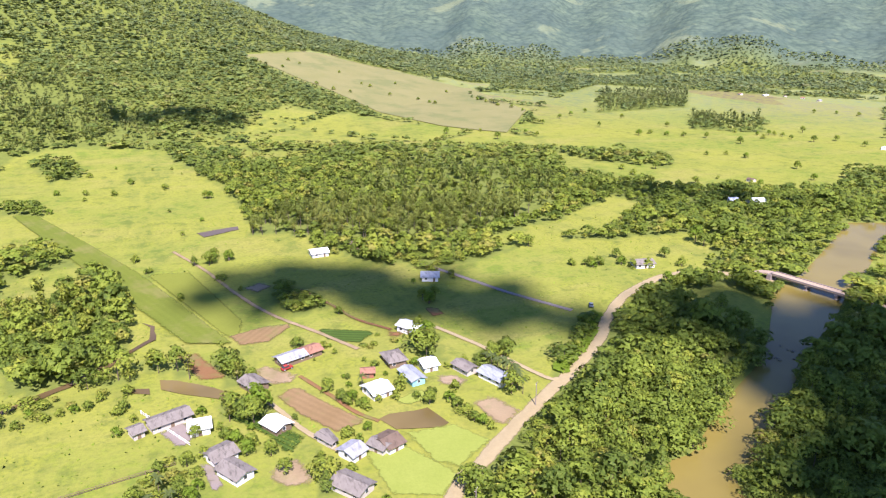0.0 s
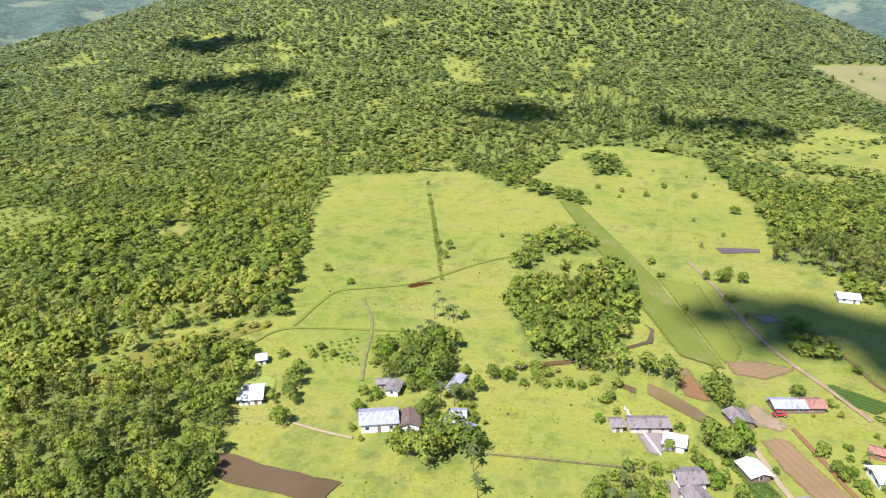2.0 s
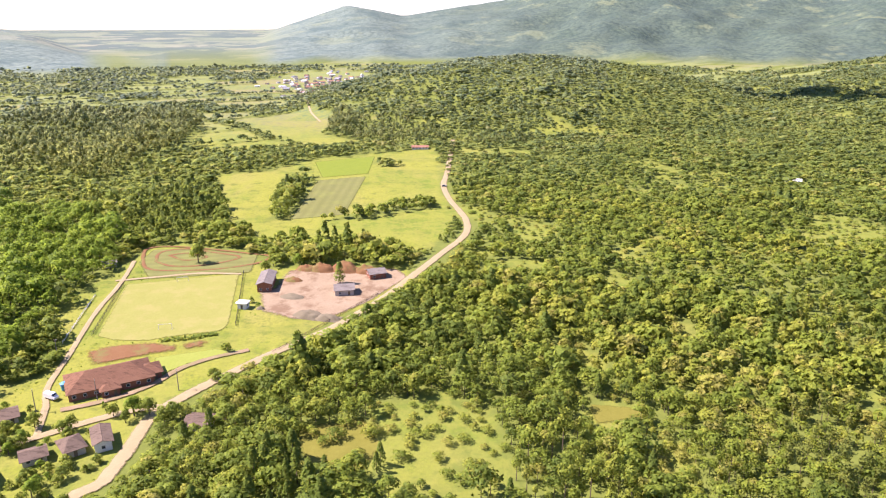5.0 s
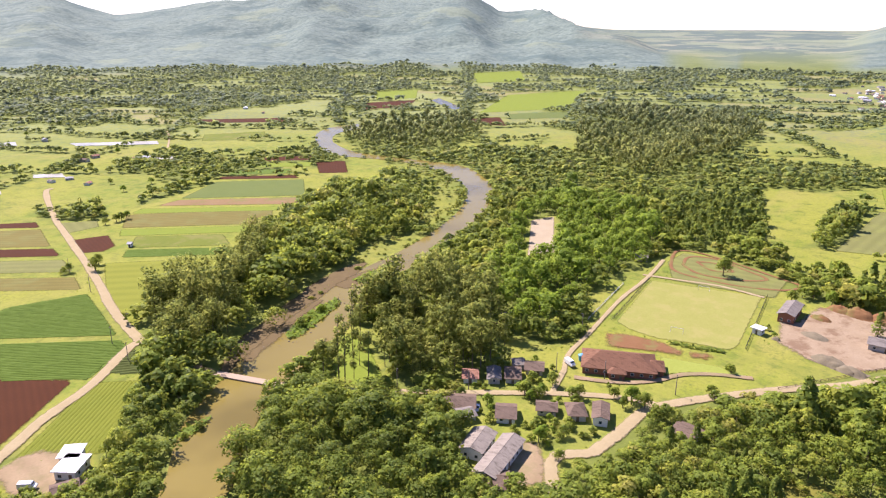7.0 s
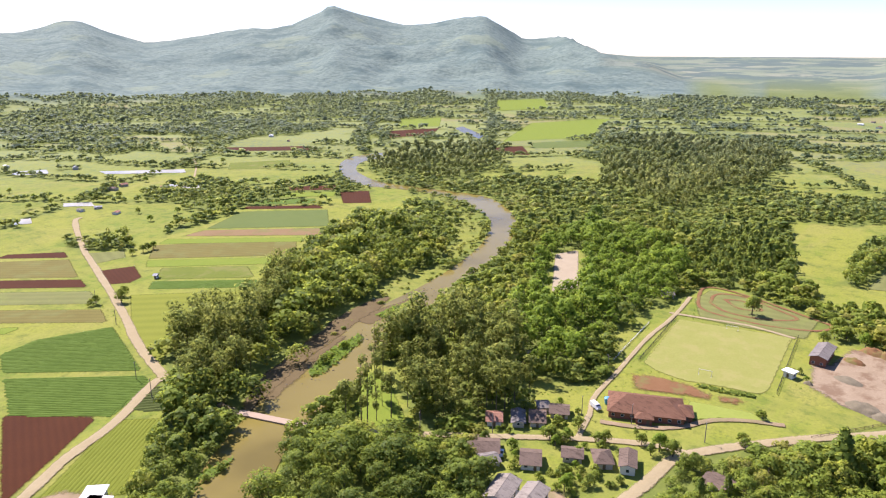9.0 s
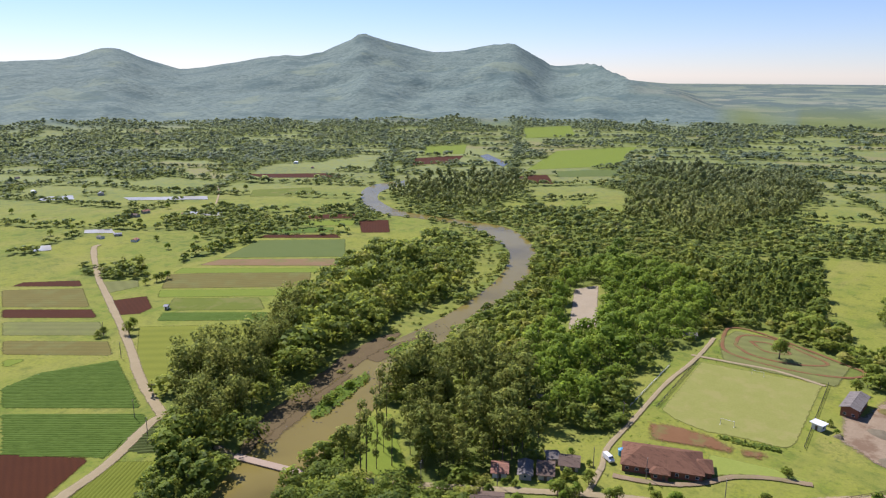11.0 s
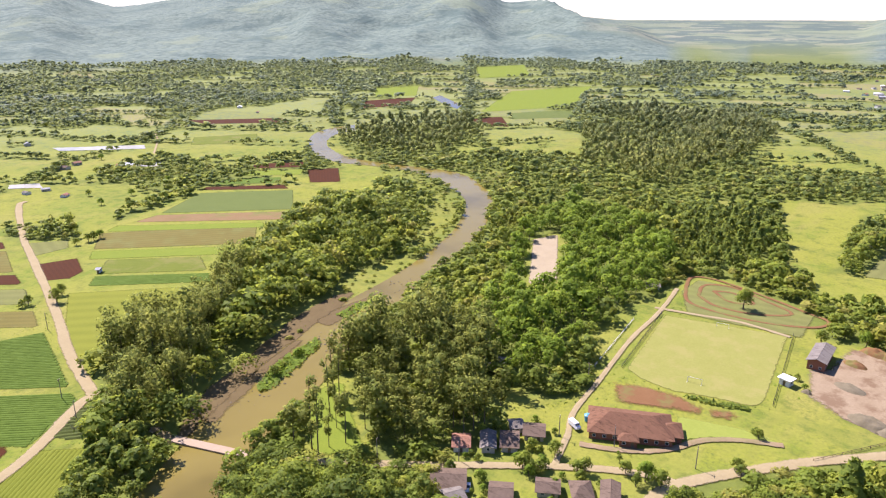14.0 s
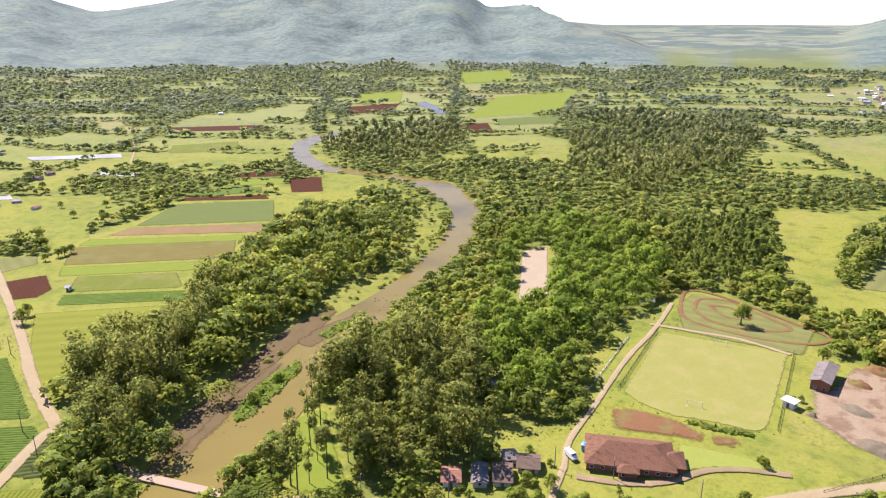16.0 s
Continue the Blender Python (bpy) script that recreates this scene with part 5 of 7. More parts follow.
    far_haze = far_haze * np.where(np.degrees(np.arctan2(-x, y)) < 70, 0.6, 1.0)
    verts, tints, ways, hazes = [], [], [], []
    groups = []
    for i in range(8):
        for big in (False, True):
            k = np.where((shape == i) & ((raise_by > 1.3) == big))[0]
            if len(k):
                groups += [(i, big, q) for q in np.array_split(k, 3 if (i > 4 or big) and len(k) > 30 else 1)]
    base_count, base_size = count, size
    for i, big, k in groups:
        count, size = (int(base_count * 1.9), base_size * 0.62) if big else (base_count, base_size)
        if i == 7:
            unit = tall_crown(count, size, RNG, 16.0, 3.2) * (9.0 / 16.0)
        elif i == 6:
            unit = cone_crown(count, size, RNG, 9.0, RNG.uniform(2.0, 2.8))
        elif i == 5:
            unit = crown(count, size * 1.15, RNG, radius=5.2, low=0.45, lumps=min(13, 3 + count // 10), dome=0.76)
        else:
            unit = crown(count, size, RNG, radius=RNG.uniform(2.9, 4.2), low=RNG.uniform(0.22, 0.4), lumps=min(16 if big else 11, 3 + count // 9), dome=RNG.uniform(0.74, 0.86))
        a = RNG.uniform(0, 2 * np.pi, len(k))
        ca, sa, s = np.cos(a)[:, None, None], np.sin(a)[:, None, None], scale[k][:, None, None]
        wide = s * RNG.uniform(0.85, 1.2, (len(k), 1, 1)) * np.where(code[k] == 2, 1.7, 1.0)[:, None, None] * broad[k][:, None, None] if i < 6 else s
        ux, uy, uz = unit[None, ..., 0], unit[None, ..., 1], unit[None, ..., 2]
        q = np.stack([(ux * ca - uy * sa) * wide + x[k][:, None, None], (ux * sa + uy * ca) * wide + y[k][:, None, None], uz * s * low[k][:, None, None] + z[k][:, None, None]], -1)
        verts.append(q.reshape(-1, 3))
        w = np.repeat(WAYS[-1], 3, axis=0)[None]
        c2, s2 = np.cos(a)[:, None], np.sin(a)[:, None]
        ways.append(np.stack([w[..., 0] * c2 - w[..., 1] * s2, w[..., 0] * s2 + w[..., 1] * c2, np.broadcast_to(w[..., 2], (len(k), w.shape[1]))], -1).reshape(-1, 3))
        tints.append((tint[k][:, None] + HEADS[-1][None]).ravel())
        hazes.append(np.repeat(far_haze[k], count))
    verts, tints = np.concatenate(verts), np.concatenate(tints)
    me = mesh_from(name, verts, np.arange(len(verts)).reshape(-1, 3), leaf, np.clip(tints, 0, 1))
    me.attributes.new("far_haze", "FLOAT", "FACE").data.foreach_set("value", np.concatenate(hazes).astype(np.float32))
    me.attributes.new("crown_way", "FLOAT_VECTOR", "POINT").data.foreach_set("vector", np.concatenate(ways).astype(np.float32).ravel())
    ob = tagged(new(name, me), label, "woodland", kind="stuff")
    if stem:
        q = stems(x, y, z, tall * 0.7, 0.16 * scale ** 0.5)
        sm = mesh_from("stems", q.reshape(-1, 3), np.arange(q.size // 3).reshape(-1, 4), "bark")
        st = new("stems", sm)
        st.parent = ob
        tagged(st, kind="stuff")
    return ob


def part(name, bm, material, parent, label=""):
    """Links a bmesh as one mesh object under a thing or a part."""
    me = bpy.data.meshes.new(name)
    bmesh.ops.recalc_face_normals(bm, faces=bm.faces[:])
    bm.to_mesh(me)
    bm.free()
    me.materials.append(MATS[material])
    ob = new(name, me)
    ob.parent = parent
    if label:
        ob["label"] = label
    return ob


def solid(bm, lo, hi):
    """A box between two corners."""
    v = [bm.verts.new((x, y, z)) for z in (lo[2], hi[2]) for x, y in ((lo[0], lo[1]), (hi[0], lo[1]), (hi[0], hi[1]), (lo[0], hi[1]))]
    for f in ((0, 3, 2, 1), (4, 5, 6, 7), (0, 1, 5, 4), (1, 2, 6, 5), (2, 3, 7, 6), (3, 0, 4, 7)):
        bm.faces.new([v[i] for i in f])


def prism(bm, outline, y0, y1):
    """An outline in x and z drawn out along y."""
    a = [bm.verts.new((x, y0, z)) for x, z in outline]
    b = [bm.verts.new((x, y1, z)) for x, z in outline]
    bm.faces.new(a)
    bm.faces.new(b[::-1])
    for i in range(len(a)):
        j = (i + 1) % len(a)
        bm.faces.new((a[i], b[i], b[j], a[j]))


PLOTS = []


def house(cx, cy, turn, long, deep, high, form, roof, wall, label):
    """A low rural house. form: gable (ridge along the front), end (ridge running back), hip or flat."""
    if form == "end":
        turn, long, deep = turn + 90, deep, long
    PLOTS.append((cx, cy, max(long, deep) * 0.5 + 0.6))
    ob = new("house")
    ob.matrix_world = pose(cx, cy, float(land(cx, cy)), 0, 0, turn)
    tagged(ob, label, "house")
    L, D, eave = long / 2 - 0.35, deep / 2 - 0.35, high
    pitch = 0.31 if form != "flat" else 0.04
    rise = (D + 0.35) * pitch
    bm = bmesh.new()
    if form in ("gable", "end"):
        v = [(-D, -0.3), (D, -0.3), (D, eave), (0, eave + D * pitch), (-D, eave)]
        prism(bm, v, -L, L)
        bmesh.ops.rotate(bm, verts=bm.verts[:], matrix=Matrix.Rotation(radians(90), 3, "Z"))
    else:
        solid(bm, (-L, -D, -0.3), (L, D, eave))
    part("wall", bm, wall, ob)
    bm = bmesh.new()
    o, t = 0.7, 0.14
    if form in ("gable", "end"):
        for s in (-1, 1):
            prism(bm, [(0, eave + D * pitch + 0.02), (s * (D + o), eave - o * pitch + 0.02), (s * (D + o), eave - o * pitch + t), (0, eave + D * pitch + t + 0.05)], -L - o, L + o)
        bmesh.ops.rotate(bm, verts=bm.verts[:], matrix=Matrix.Rotation(radians(90), 3, "Z"))
    elif form == "hip":
        e = [bm.verts.new(p) for p in ((-L - o, -D - o, eave), (L + o, -D - o, eave), (L + o, D + o, eave), (-L - o, D + o, eave))]
        b = [bm.verts.new((v.co.x, v.co.y, eave + t)) for v in e]
        run = max(L - D * 0.8, 0.5)
        top = eave + t + (D + o) * 0.42
        r1, r2 = bm.verts.new((-run, 0, top)), bm.verts.new((run, 0, top))
        bm.faces.new(e[::-1])
        for i in range(4):
            bm.faces.new((e[i], e[(i + 1) % 4], b[(i + 1) % 4], b[i]))
        bm.faces.new((b[0], b[1], r2, r1))
        bm.faces.new((b[1], b[2], r2))
        bm.faces.new((b[2], b[3], r1, r2))
        bm.faces.new((b[3], b[0], r1))
    else:
        solid(bm, (-L - o, -D - o, eave), (L + o, D + o, eave + 0.22))
    part("roof", bm, roof, ob)
    if form in ("gable", "end"):
        bm = bmesh.new()
        z = eave + D * pitch + t + 0.05
        prism(bm, [(-0.22, z - 0.07), (0.22, z - 0.07), (0.0, z + 0.06)], -L - o, L + o)
        bmesh.ops.rotate(bm, verts=bm.verts[:], matrix=Matrix.Rotation(radians(90), 3, "Z"))
        part("ridge_cap", bm, roof, ob)
    # openings on all four sides
    for s in (-1, 1):
        count = max(1, int(long / 3.2))
        for i in range(count):
            x = -L + (i + 0.5) * 2 * L / count
            if s < 0 and i == count // 2:
                bm = bmesh.new()
                solid(bm, (x - 0.5, s * D - 0.05, -0.1), (x + 0.5, s * D + 0.05, 2.05))
                part("door", bm, "wood", ob)
                continue
            win = bmesh.new()
            solid(win, (x - 0.62, s * D - 0.06, 0.95), (x + 0.62, s * D + 0.06, 2.1))
            fr = part("window", win, "white" if wall != "white" else "plaster", ob)
            bm = bmesh.new()
            solid(bm, (x - 0.52, s * D - 0.08, 1.05), (x + 0.52, s * D + 0.08, 2.0))
            part("pane", bm, "glass_pane", fr)
        count = max(1, int(deep / 3.6))
        for i in range(count):
            y = -D + (i + 0.5) * 2 * D / count
            win = bmesh.new()
            solid(win, (s * L - 0.06, y - 0.55, 0.95), (s * L + 0.06, y + 0.55, 2.1))
            fr = part("window", win, "white" if wall != "white" else "plaster", ob)
            bm = bmesh.new()
            solid(bm, (s * L - 0.08, y - 0.45, 1.05), (s * L + 0.08, y + 0.45, 2.0))
            part("pane", bm, "glass_pane", fr)
    return ob


house(-129.7, 172.3, 28, 7.7, 10.0, 2.3, "gable", "whitemetal", "white", "white single-storey house with a white metal roof")
house(-141.3, 195.0, 35, 3.5, 5.0, 2.3, "gable", "whitemetal", "white", "small white shed with a white roof")
house(-83.6, 171.9, 27, 11.5, 9.0, 3.2, "gable", "greymetal", "white", "large white house with a grey metal roof and porch")
house(-74.9, 175.3, 23, 6.7, 9.0, 2.3, "end", "browntile", "white", "brown-roofed house beside the white one")
house(-59.4, 176.7, -12, 9.1, 6.0, 2.3, "gable", "greymetal", "plaster", "grey-roofed outbuilding under trees")
house(-62.0, 183.3, 19, 5.2, 5.0, 2.3, "gable", "greymetal", "plaster", "small grey-roofed shed behind the outbuilding")
house(-92.5, 193.7, 26, 4.4, 4.0, 2.3, "gable", "greytile", "plaster", "open-sided low shed with grey roof")
house(-87.5, 192.0, 10, 4.7, 7.0, 2.3, "end", "greytile", "white", "small low grey-roofed cottage")
house(-69.0, 201.9, -2, 3.5, 10.0, 2.3, "end", "greymetal", "white", "narrow grey-roofed cottage among palms")
house(-6.2, 198.4, 20, 12.2, 6.5, 2.3, "gable", "greytile", "plaster", "farm building with a weathered grey fibre-cement roof")
house(2.1, 190.8, -1, 6.3, 6.0, 2.3, "flat", "flatwhite", "white", "flat white block house beside the farmyard")
house(-15.1, 194.8, 23, 3.8, 5.0, 2.3, "gable", "greytile", "plaster", "small open shed with a pale roof")
house(9.5, 165.4, 32, 6.2, 9.0, 2.3, "end", "greytile", "white", "gabled house with weathered grey roof and white walls")
house(6.6, 174.7, 25, 7.5, 7.0, 2.3, "gable", "greytile", "white", "wing of the weathered grey house")
house(20.0, 210.9, 27, 6.5, 8.5, 2.3, "end", "greytile", "wood", "open farm shed with a grey roof")
house(34.3, 224.9, 20, 10.2, 6.5, 2.3, "gable", "greymetal", "wood", "long cattle shed with grey roof")
house(41.7, 227.7, 21, 6.8, 6.5, 2.3, "gable", "terracotta", "wood", "end of the long shed with terracotta roof")
house(23.1, 184.0, 30, 6.2, 7.5, 2.3, "end", "whitemetal", "wood", "shed with a whitish metal roof")
house(35.0, 171.0, 29, 2.2, 7.0, 2.3, "end", "greytile", "plaster", "small hut with a grey roof")
house(40.5, 163.2, 30, 5.7, 6.5, 2.3, "gable", "greymetal", "white", "house with grey roof and white walls")
house(51.1, 163.8, 22, 5.9, 8.0, 2.3, "gable", "browntile", "white", "house with a brown tiled roof")
house(48.6, 163.1, -57, 5.9, 5.0, 2.3, "gable", "greytile", "plaster", "grey-roofed lean-to of the brown house")
house(56.3, 193.1, 16, 7.4, 8.0, 2.3, "gable", "whitemetal", "white", "white house with bright white metal roof")
house(69.7, 197.8, 10, 5.3, 10.0, 2.3, "end", "bluemetal", "blue", "long house with blue walls and grey roof")
house(77.3, 203.5, 5, 5.6, 7.0, 2.3, "gable", "whitemetal", "white", "white cottage with white roof")
house(67.7, 211.5, 4, 6.7, 9.0, 2.3, "hip", "greytile", "wood", "hipped house with grey-brown roof")
house(56.6, 205.2, -14, 4.5, 4.0, 2.3, "gable", "terracotta", "brick", "small shed with terracotta roof")
house(88.4, 197.0, 20, 5.2, 8.0, 2.3, "end", "greytile", "plaster", "house with grey-brown roof behind palms")
house(95.6, 187.7, 22, 6.5, 11.0, 2.3, "end", "bluemetal", "white", "long house with blue-grey roof behind palms")
house(36.8, 148.9, 36, 6.8, 10.0, 2.3, "end", "greytile", "plaster", "long weathered grey roof beside the lane")
house(35.6, 172.0, 13, 2.9, 6.0, 2.3, "end", "greytile", "plaster", "tiny grey-roofed hut among the plots")
house(82.0, 232.3, -55, 11.6, 6.5, 2.8, "gable", "whitemetal", "white", "white barn with white metal roof in the pasture")
house(107.8, 283.2, -21, 8.1, 8.0, 2.3, "gable", "bluemetal", "white", "small blue-grey house in the pasture")
house(67.1, 334.0, 4, 8.8, 8.0, 2.3, "gable", "whitemetal", "white", "white house at the wood's edge")
house(87.0, 339.8, 4, 7.0, 7.0, 2.3, "gable", "browntile", "wood", "brown hut at the wood's edge")
house(209.5, 263.2, -11, 9.7, 8.0, 2.3, "gable", "greytile", "white", "roadside house with pale roof")
house(-339.8, -44.4, 88, 7.3, 19.0, 4.2, "end", "greytile", "brick", "brick barn with open front and grey roof")
house(-325.0, -6.4, 91, 9.4, 9.0, 3.0, "gable", "greytile", "plaster", "yard office with hipped grey roof")
house(-346.2, 9.5, 103, 8.8, 9.0, 3.0, "gable", "greytile", "brick", "brick shed with grey gabled roof")
house(-311.6, -52.0, 73, 4.8, 4.0, 2.8, "flat", "whitemetal", "white", "white clubhouse stand at the pitch")
house(-244.9, -89.8, 113, 28.2, 17.0, 2.8, "hip", "rusttile", "brick", "long community hall with large rusty hipped tile roof")
house(-236.5, -87.0, 113, 6.5, 5.0, 2.6, "hip", "rusttile", "brick", "tiled entrance porch of the community hall")
house(-249.5, -77.5, 113, 8.5, 9.5, 2.4, "hip", "rusttile", "brick", "lower tiled wing of the community hall")
house(-183.3, -123.9, 123, 10.8, 10.0, 2.3, "gable", "browntile", "plaster", "house with brown roof by the street")
house(-177.8, -118.1, 149, 5.7, 7.0, 2.3, "gable", "greytile", "plaster", "carport with a grey-brown roof")
house(-186.9, -107.1, 119, 6.9, 10.0, 2.3, "gable", "browntile", "white", "house with grey-brown roof and white walls")
house(-198.1, -97.2, 117, 7.1, 7.0, 2.3, "gable", "browntile", "plaster", "low house with brown roof")
house(-201.7, -87.7, 124, 6.3, 9.0, 2.3, "hip", "browntile", "plaster", "small house with brown hipped roof")
house(-204.6, -79.8, 112, 5.5, 11.0, 3.2, "end", "browntile", "white", "gabled house with brown roof and white walls")
house(-164.4, -104.2, 101, 7.9, 13.0, 3.6, "end", "paleroof", "white", "school wing with pale weathered roof")
house(-161.2, -94.4, 97, 7.4, 23.0, 3.6, "end", "paleroof", "white", "long school hall with pale weathered roof")
house(-151.5, -89.9, 120, 7.7, 9.0, 2.3, "gable", "browntile", "plaster", "brown-roofed annex of the school")
house(-202.7, -132.3, 124, 5.9, 8.0, 2.3, "gable", "terracotta", "white", "small house with bright terracotta roof")
house(-208.3, -125.1, 122, 5.0, 10.0, 2.3, "end", "greytile", "plaster", "house with grey-brown tiled roof")
house(-212.8, -119.4, 120, 6.0, 10.0, 2.3, "gable", "browntile", "plaster", "house with worn brown roof")
house(-222.7, -115.4, 117, 7.2, 8.0, 2.3, "gable", "browntile", "plaster", "house with worn brown roof among trees")
house(-222.3, -122.5, 132, 4.7, 6.0, 2.3, "gable", "greytile", "plaster", "small hut with grey roof among trees")
house(-257.5, -150.7, 106, 9.6, 9.0, 3.0, "gable", "greytile", "wood", "pavilion with patched grey roof under the trees")
house(-82.6, -197.7, 123, 7.1, 9.0, 3.2, "flat", "flatwhite", "white", "white flat-roofed farm building")
house(-86.0, -203.9, 133, 6.2, 7.0, 3.2, "flat", "flatwhite", "white", "white flat-roofed wing of the farm building")
house(-75.6, -188.3, 156, 7.2, 8.0, 2.3, "gable", "browntile", "plaster", "rusty shed roof beside the white building")
house(-527.0, 353.5, 56, 11.8, 9.0, 2.3, "gable", "whitemetal", "white", "white house in a forest clearing")
house(-731.9, 69.4, 85, 17.2, 9.0, 2.3, "gable", "terracotta", "white", "red-roofed house at the road bend")
house(-223.5, -393.5, 124, 2.3, 4.0, 2.3, "gable", "greymetal", "white", "small hut at the field edge")
house(-380.6, -131.1, 118, 6.8, 7.0, 2.3, "gable", "greytile", "plaster", "cottage by the racing track")
house(-211.0, -51.8, 77, 8.2, 8.0, 2.3, "gable", "browntile", "plaster", "brown house half hidden in the trees")
house(349.7, 336.1, -20, 9.9, 9.0, 2.3, "gable", "whitemetal", "white", "house with white roof across the river")
house(337.4, 342.9, -22, 5.7, 7.0, 2.3, "gable", "whitemetal", "white", "long pale house across the fields")



AROUND, NEARBY = (-57, 167), (-66, 178)
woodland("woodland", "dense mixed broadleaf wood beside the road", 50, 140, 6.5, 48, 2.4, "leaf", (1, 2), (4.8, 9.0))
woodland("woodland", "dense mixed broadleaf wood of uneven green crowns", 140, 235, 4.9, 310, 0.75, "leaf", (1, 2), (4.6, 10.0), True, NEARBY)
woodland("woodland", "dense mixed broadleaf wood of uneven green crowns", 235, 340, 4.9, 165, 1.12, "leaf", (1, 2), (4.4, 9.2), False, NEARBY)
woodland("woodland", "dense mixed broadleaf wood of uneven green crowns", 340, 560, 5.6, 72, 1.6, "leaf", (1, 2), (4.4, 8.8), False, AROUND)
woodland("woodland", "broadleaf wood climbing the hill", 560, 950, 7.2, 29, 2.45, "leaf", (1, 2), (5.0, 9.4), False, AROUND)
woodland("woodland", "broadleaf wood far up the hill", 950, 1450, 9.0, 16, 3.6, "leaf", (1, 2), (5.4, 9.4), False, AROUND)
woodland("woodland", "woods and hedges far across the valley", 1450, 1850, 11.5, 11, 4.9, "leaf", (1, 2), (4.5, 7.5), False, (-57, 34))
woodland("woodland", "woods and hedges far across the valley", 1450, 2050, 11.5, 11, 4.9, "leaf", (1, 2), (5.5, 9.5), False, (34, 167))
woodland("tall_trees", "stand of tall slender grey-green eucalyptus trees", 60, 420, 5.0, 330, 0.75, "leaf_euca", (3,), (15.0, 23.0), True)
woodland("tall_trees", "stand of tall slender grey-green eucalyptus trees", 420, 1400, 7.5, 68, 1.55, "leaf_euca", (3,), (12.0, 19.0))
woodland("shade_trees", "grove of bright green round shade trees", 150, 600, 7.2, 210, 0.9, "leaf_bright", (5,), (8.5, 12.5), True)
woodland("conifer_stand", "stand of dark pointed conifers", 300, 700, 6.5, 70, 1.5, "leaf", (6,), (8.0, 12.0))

# ---- single trees, bushes and palms ----
def leaf_mesh(name, quads, leaf, tint):
    v = quads.reshape(-1, 3)
    me = mesh_from(name, v, np.arange(len(v)).reshape(-1, quads.shape[1]), leaf, np.clip(RNG.normal(tint, 0.12, len(quads)), 0, 1))
    way = np.repeat(WAYS[-1], 3, axis=0) if quads.shape[1] == 3 else np.tile(np.array([[0, 0, 1.0]]), (len(v), 1))
    me.attributes.new("crown_way", "FLOAT_VECTOR", "POINT").data.foreach_set("vector", way.astype(np.float32).ravel())
    return me


def limb_mesh(name, paths):
    """Tapered stems: each path is (start, end, thick, thin)."""
    bm = bmesh.new()
    for a, b, ra, rb in paths:
        a, b = Vector(a), Vector(b)
        turn = (b - a).to_track_quat("Z", "Y").to_matrix()
        rings = []
        for p, r in ((a, ra), ((a + b) / 2 + turn @ Vector((ra * 0.5, 0, 0)), (ra + rb) / 2), (b, rb)):
            rings.append([bm.verts.new(p + turn @ Vector((math.cos(k * math.pi / 3) * r, math.sin(k * math.pi / 3) * r, 0))) for k in range(6)])
        for lo, hi in zip(rings, rings[1:]):
            for k in range(6):
                bm.faces.new((lo[k], lo[(k + 1) % 6], hi[(k + 1) % 6], hi[k]))
    me = bpy.data.meshes.new(name)
    bm.to_mesh(me)
    bm.free()
    me.materials.append(MATS["bark"])
    return me


def under(parent, name, me, label=""):
    ob = new(name, me)
    ob.parent = parent
    if label:
        ob["label"] = label
    return ob


PLANT_WORDS = {
    "tree": ("tree", "round leafy green tree standing on grass", "tree"), "bush": ("bush", "low rounded green bush in the grass", "bush"),
    "palm": ("palm_tree", "palm tree with drooping green fronds", "palm"), "slim": ("slim_tree", "tall slender tree with sparse tufts of leaves", "tree"),
    "pine": ("conifer", "tall dark conifer standing alone", "tree")}


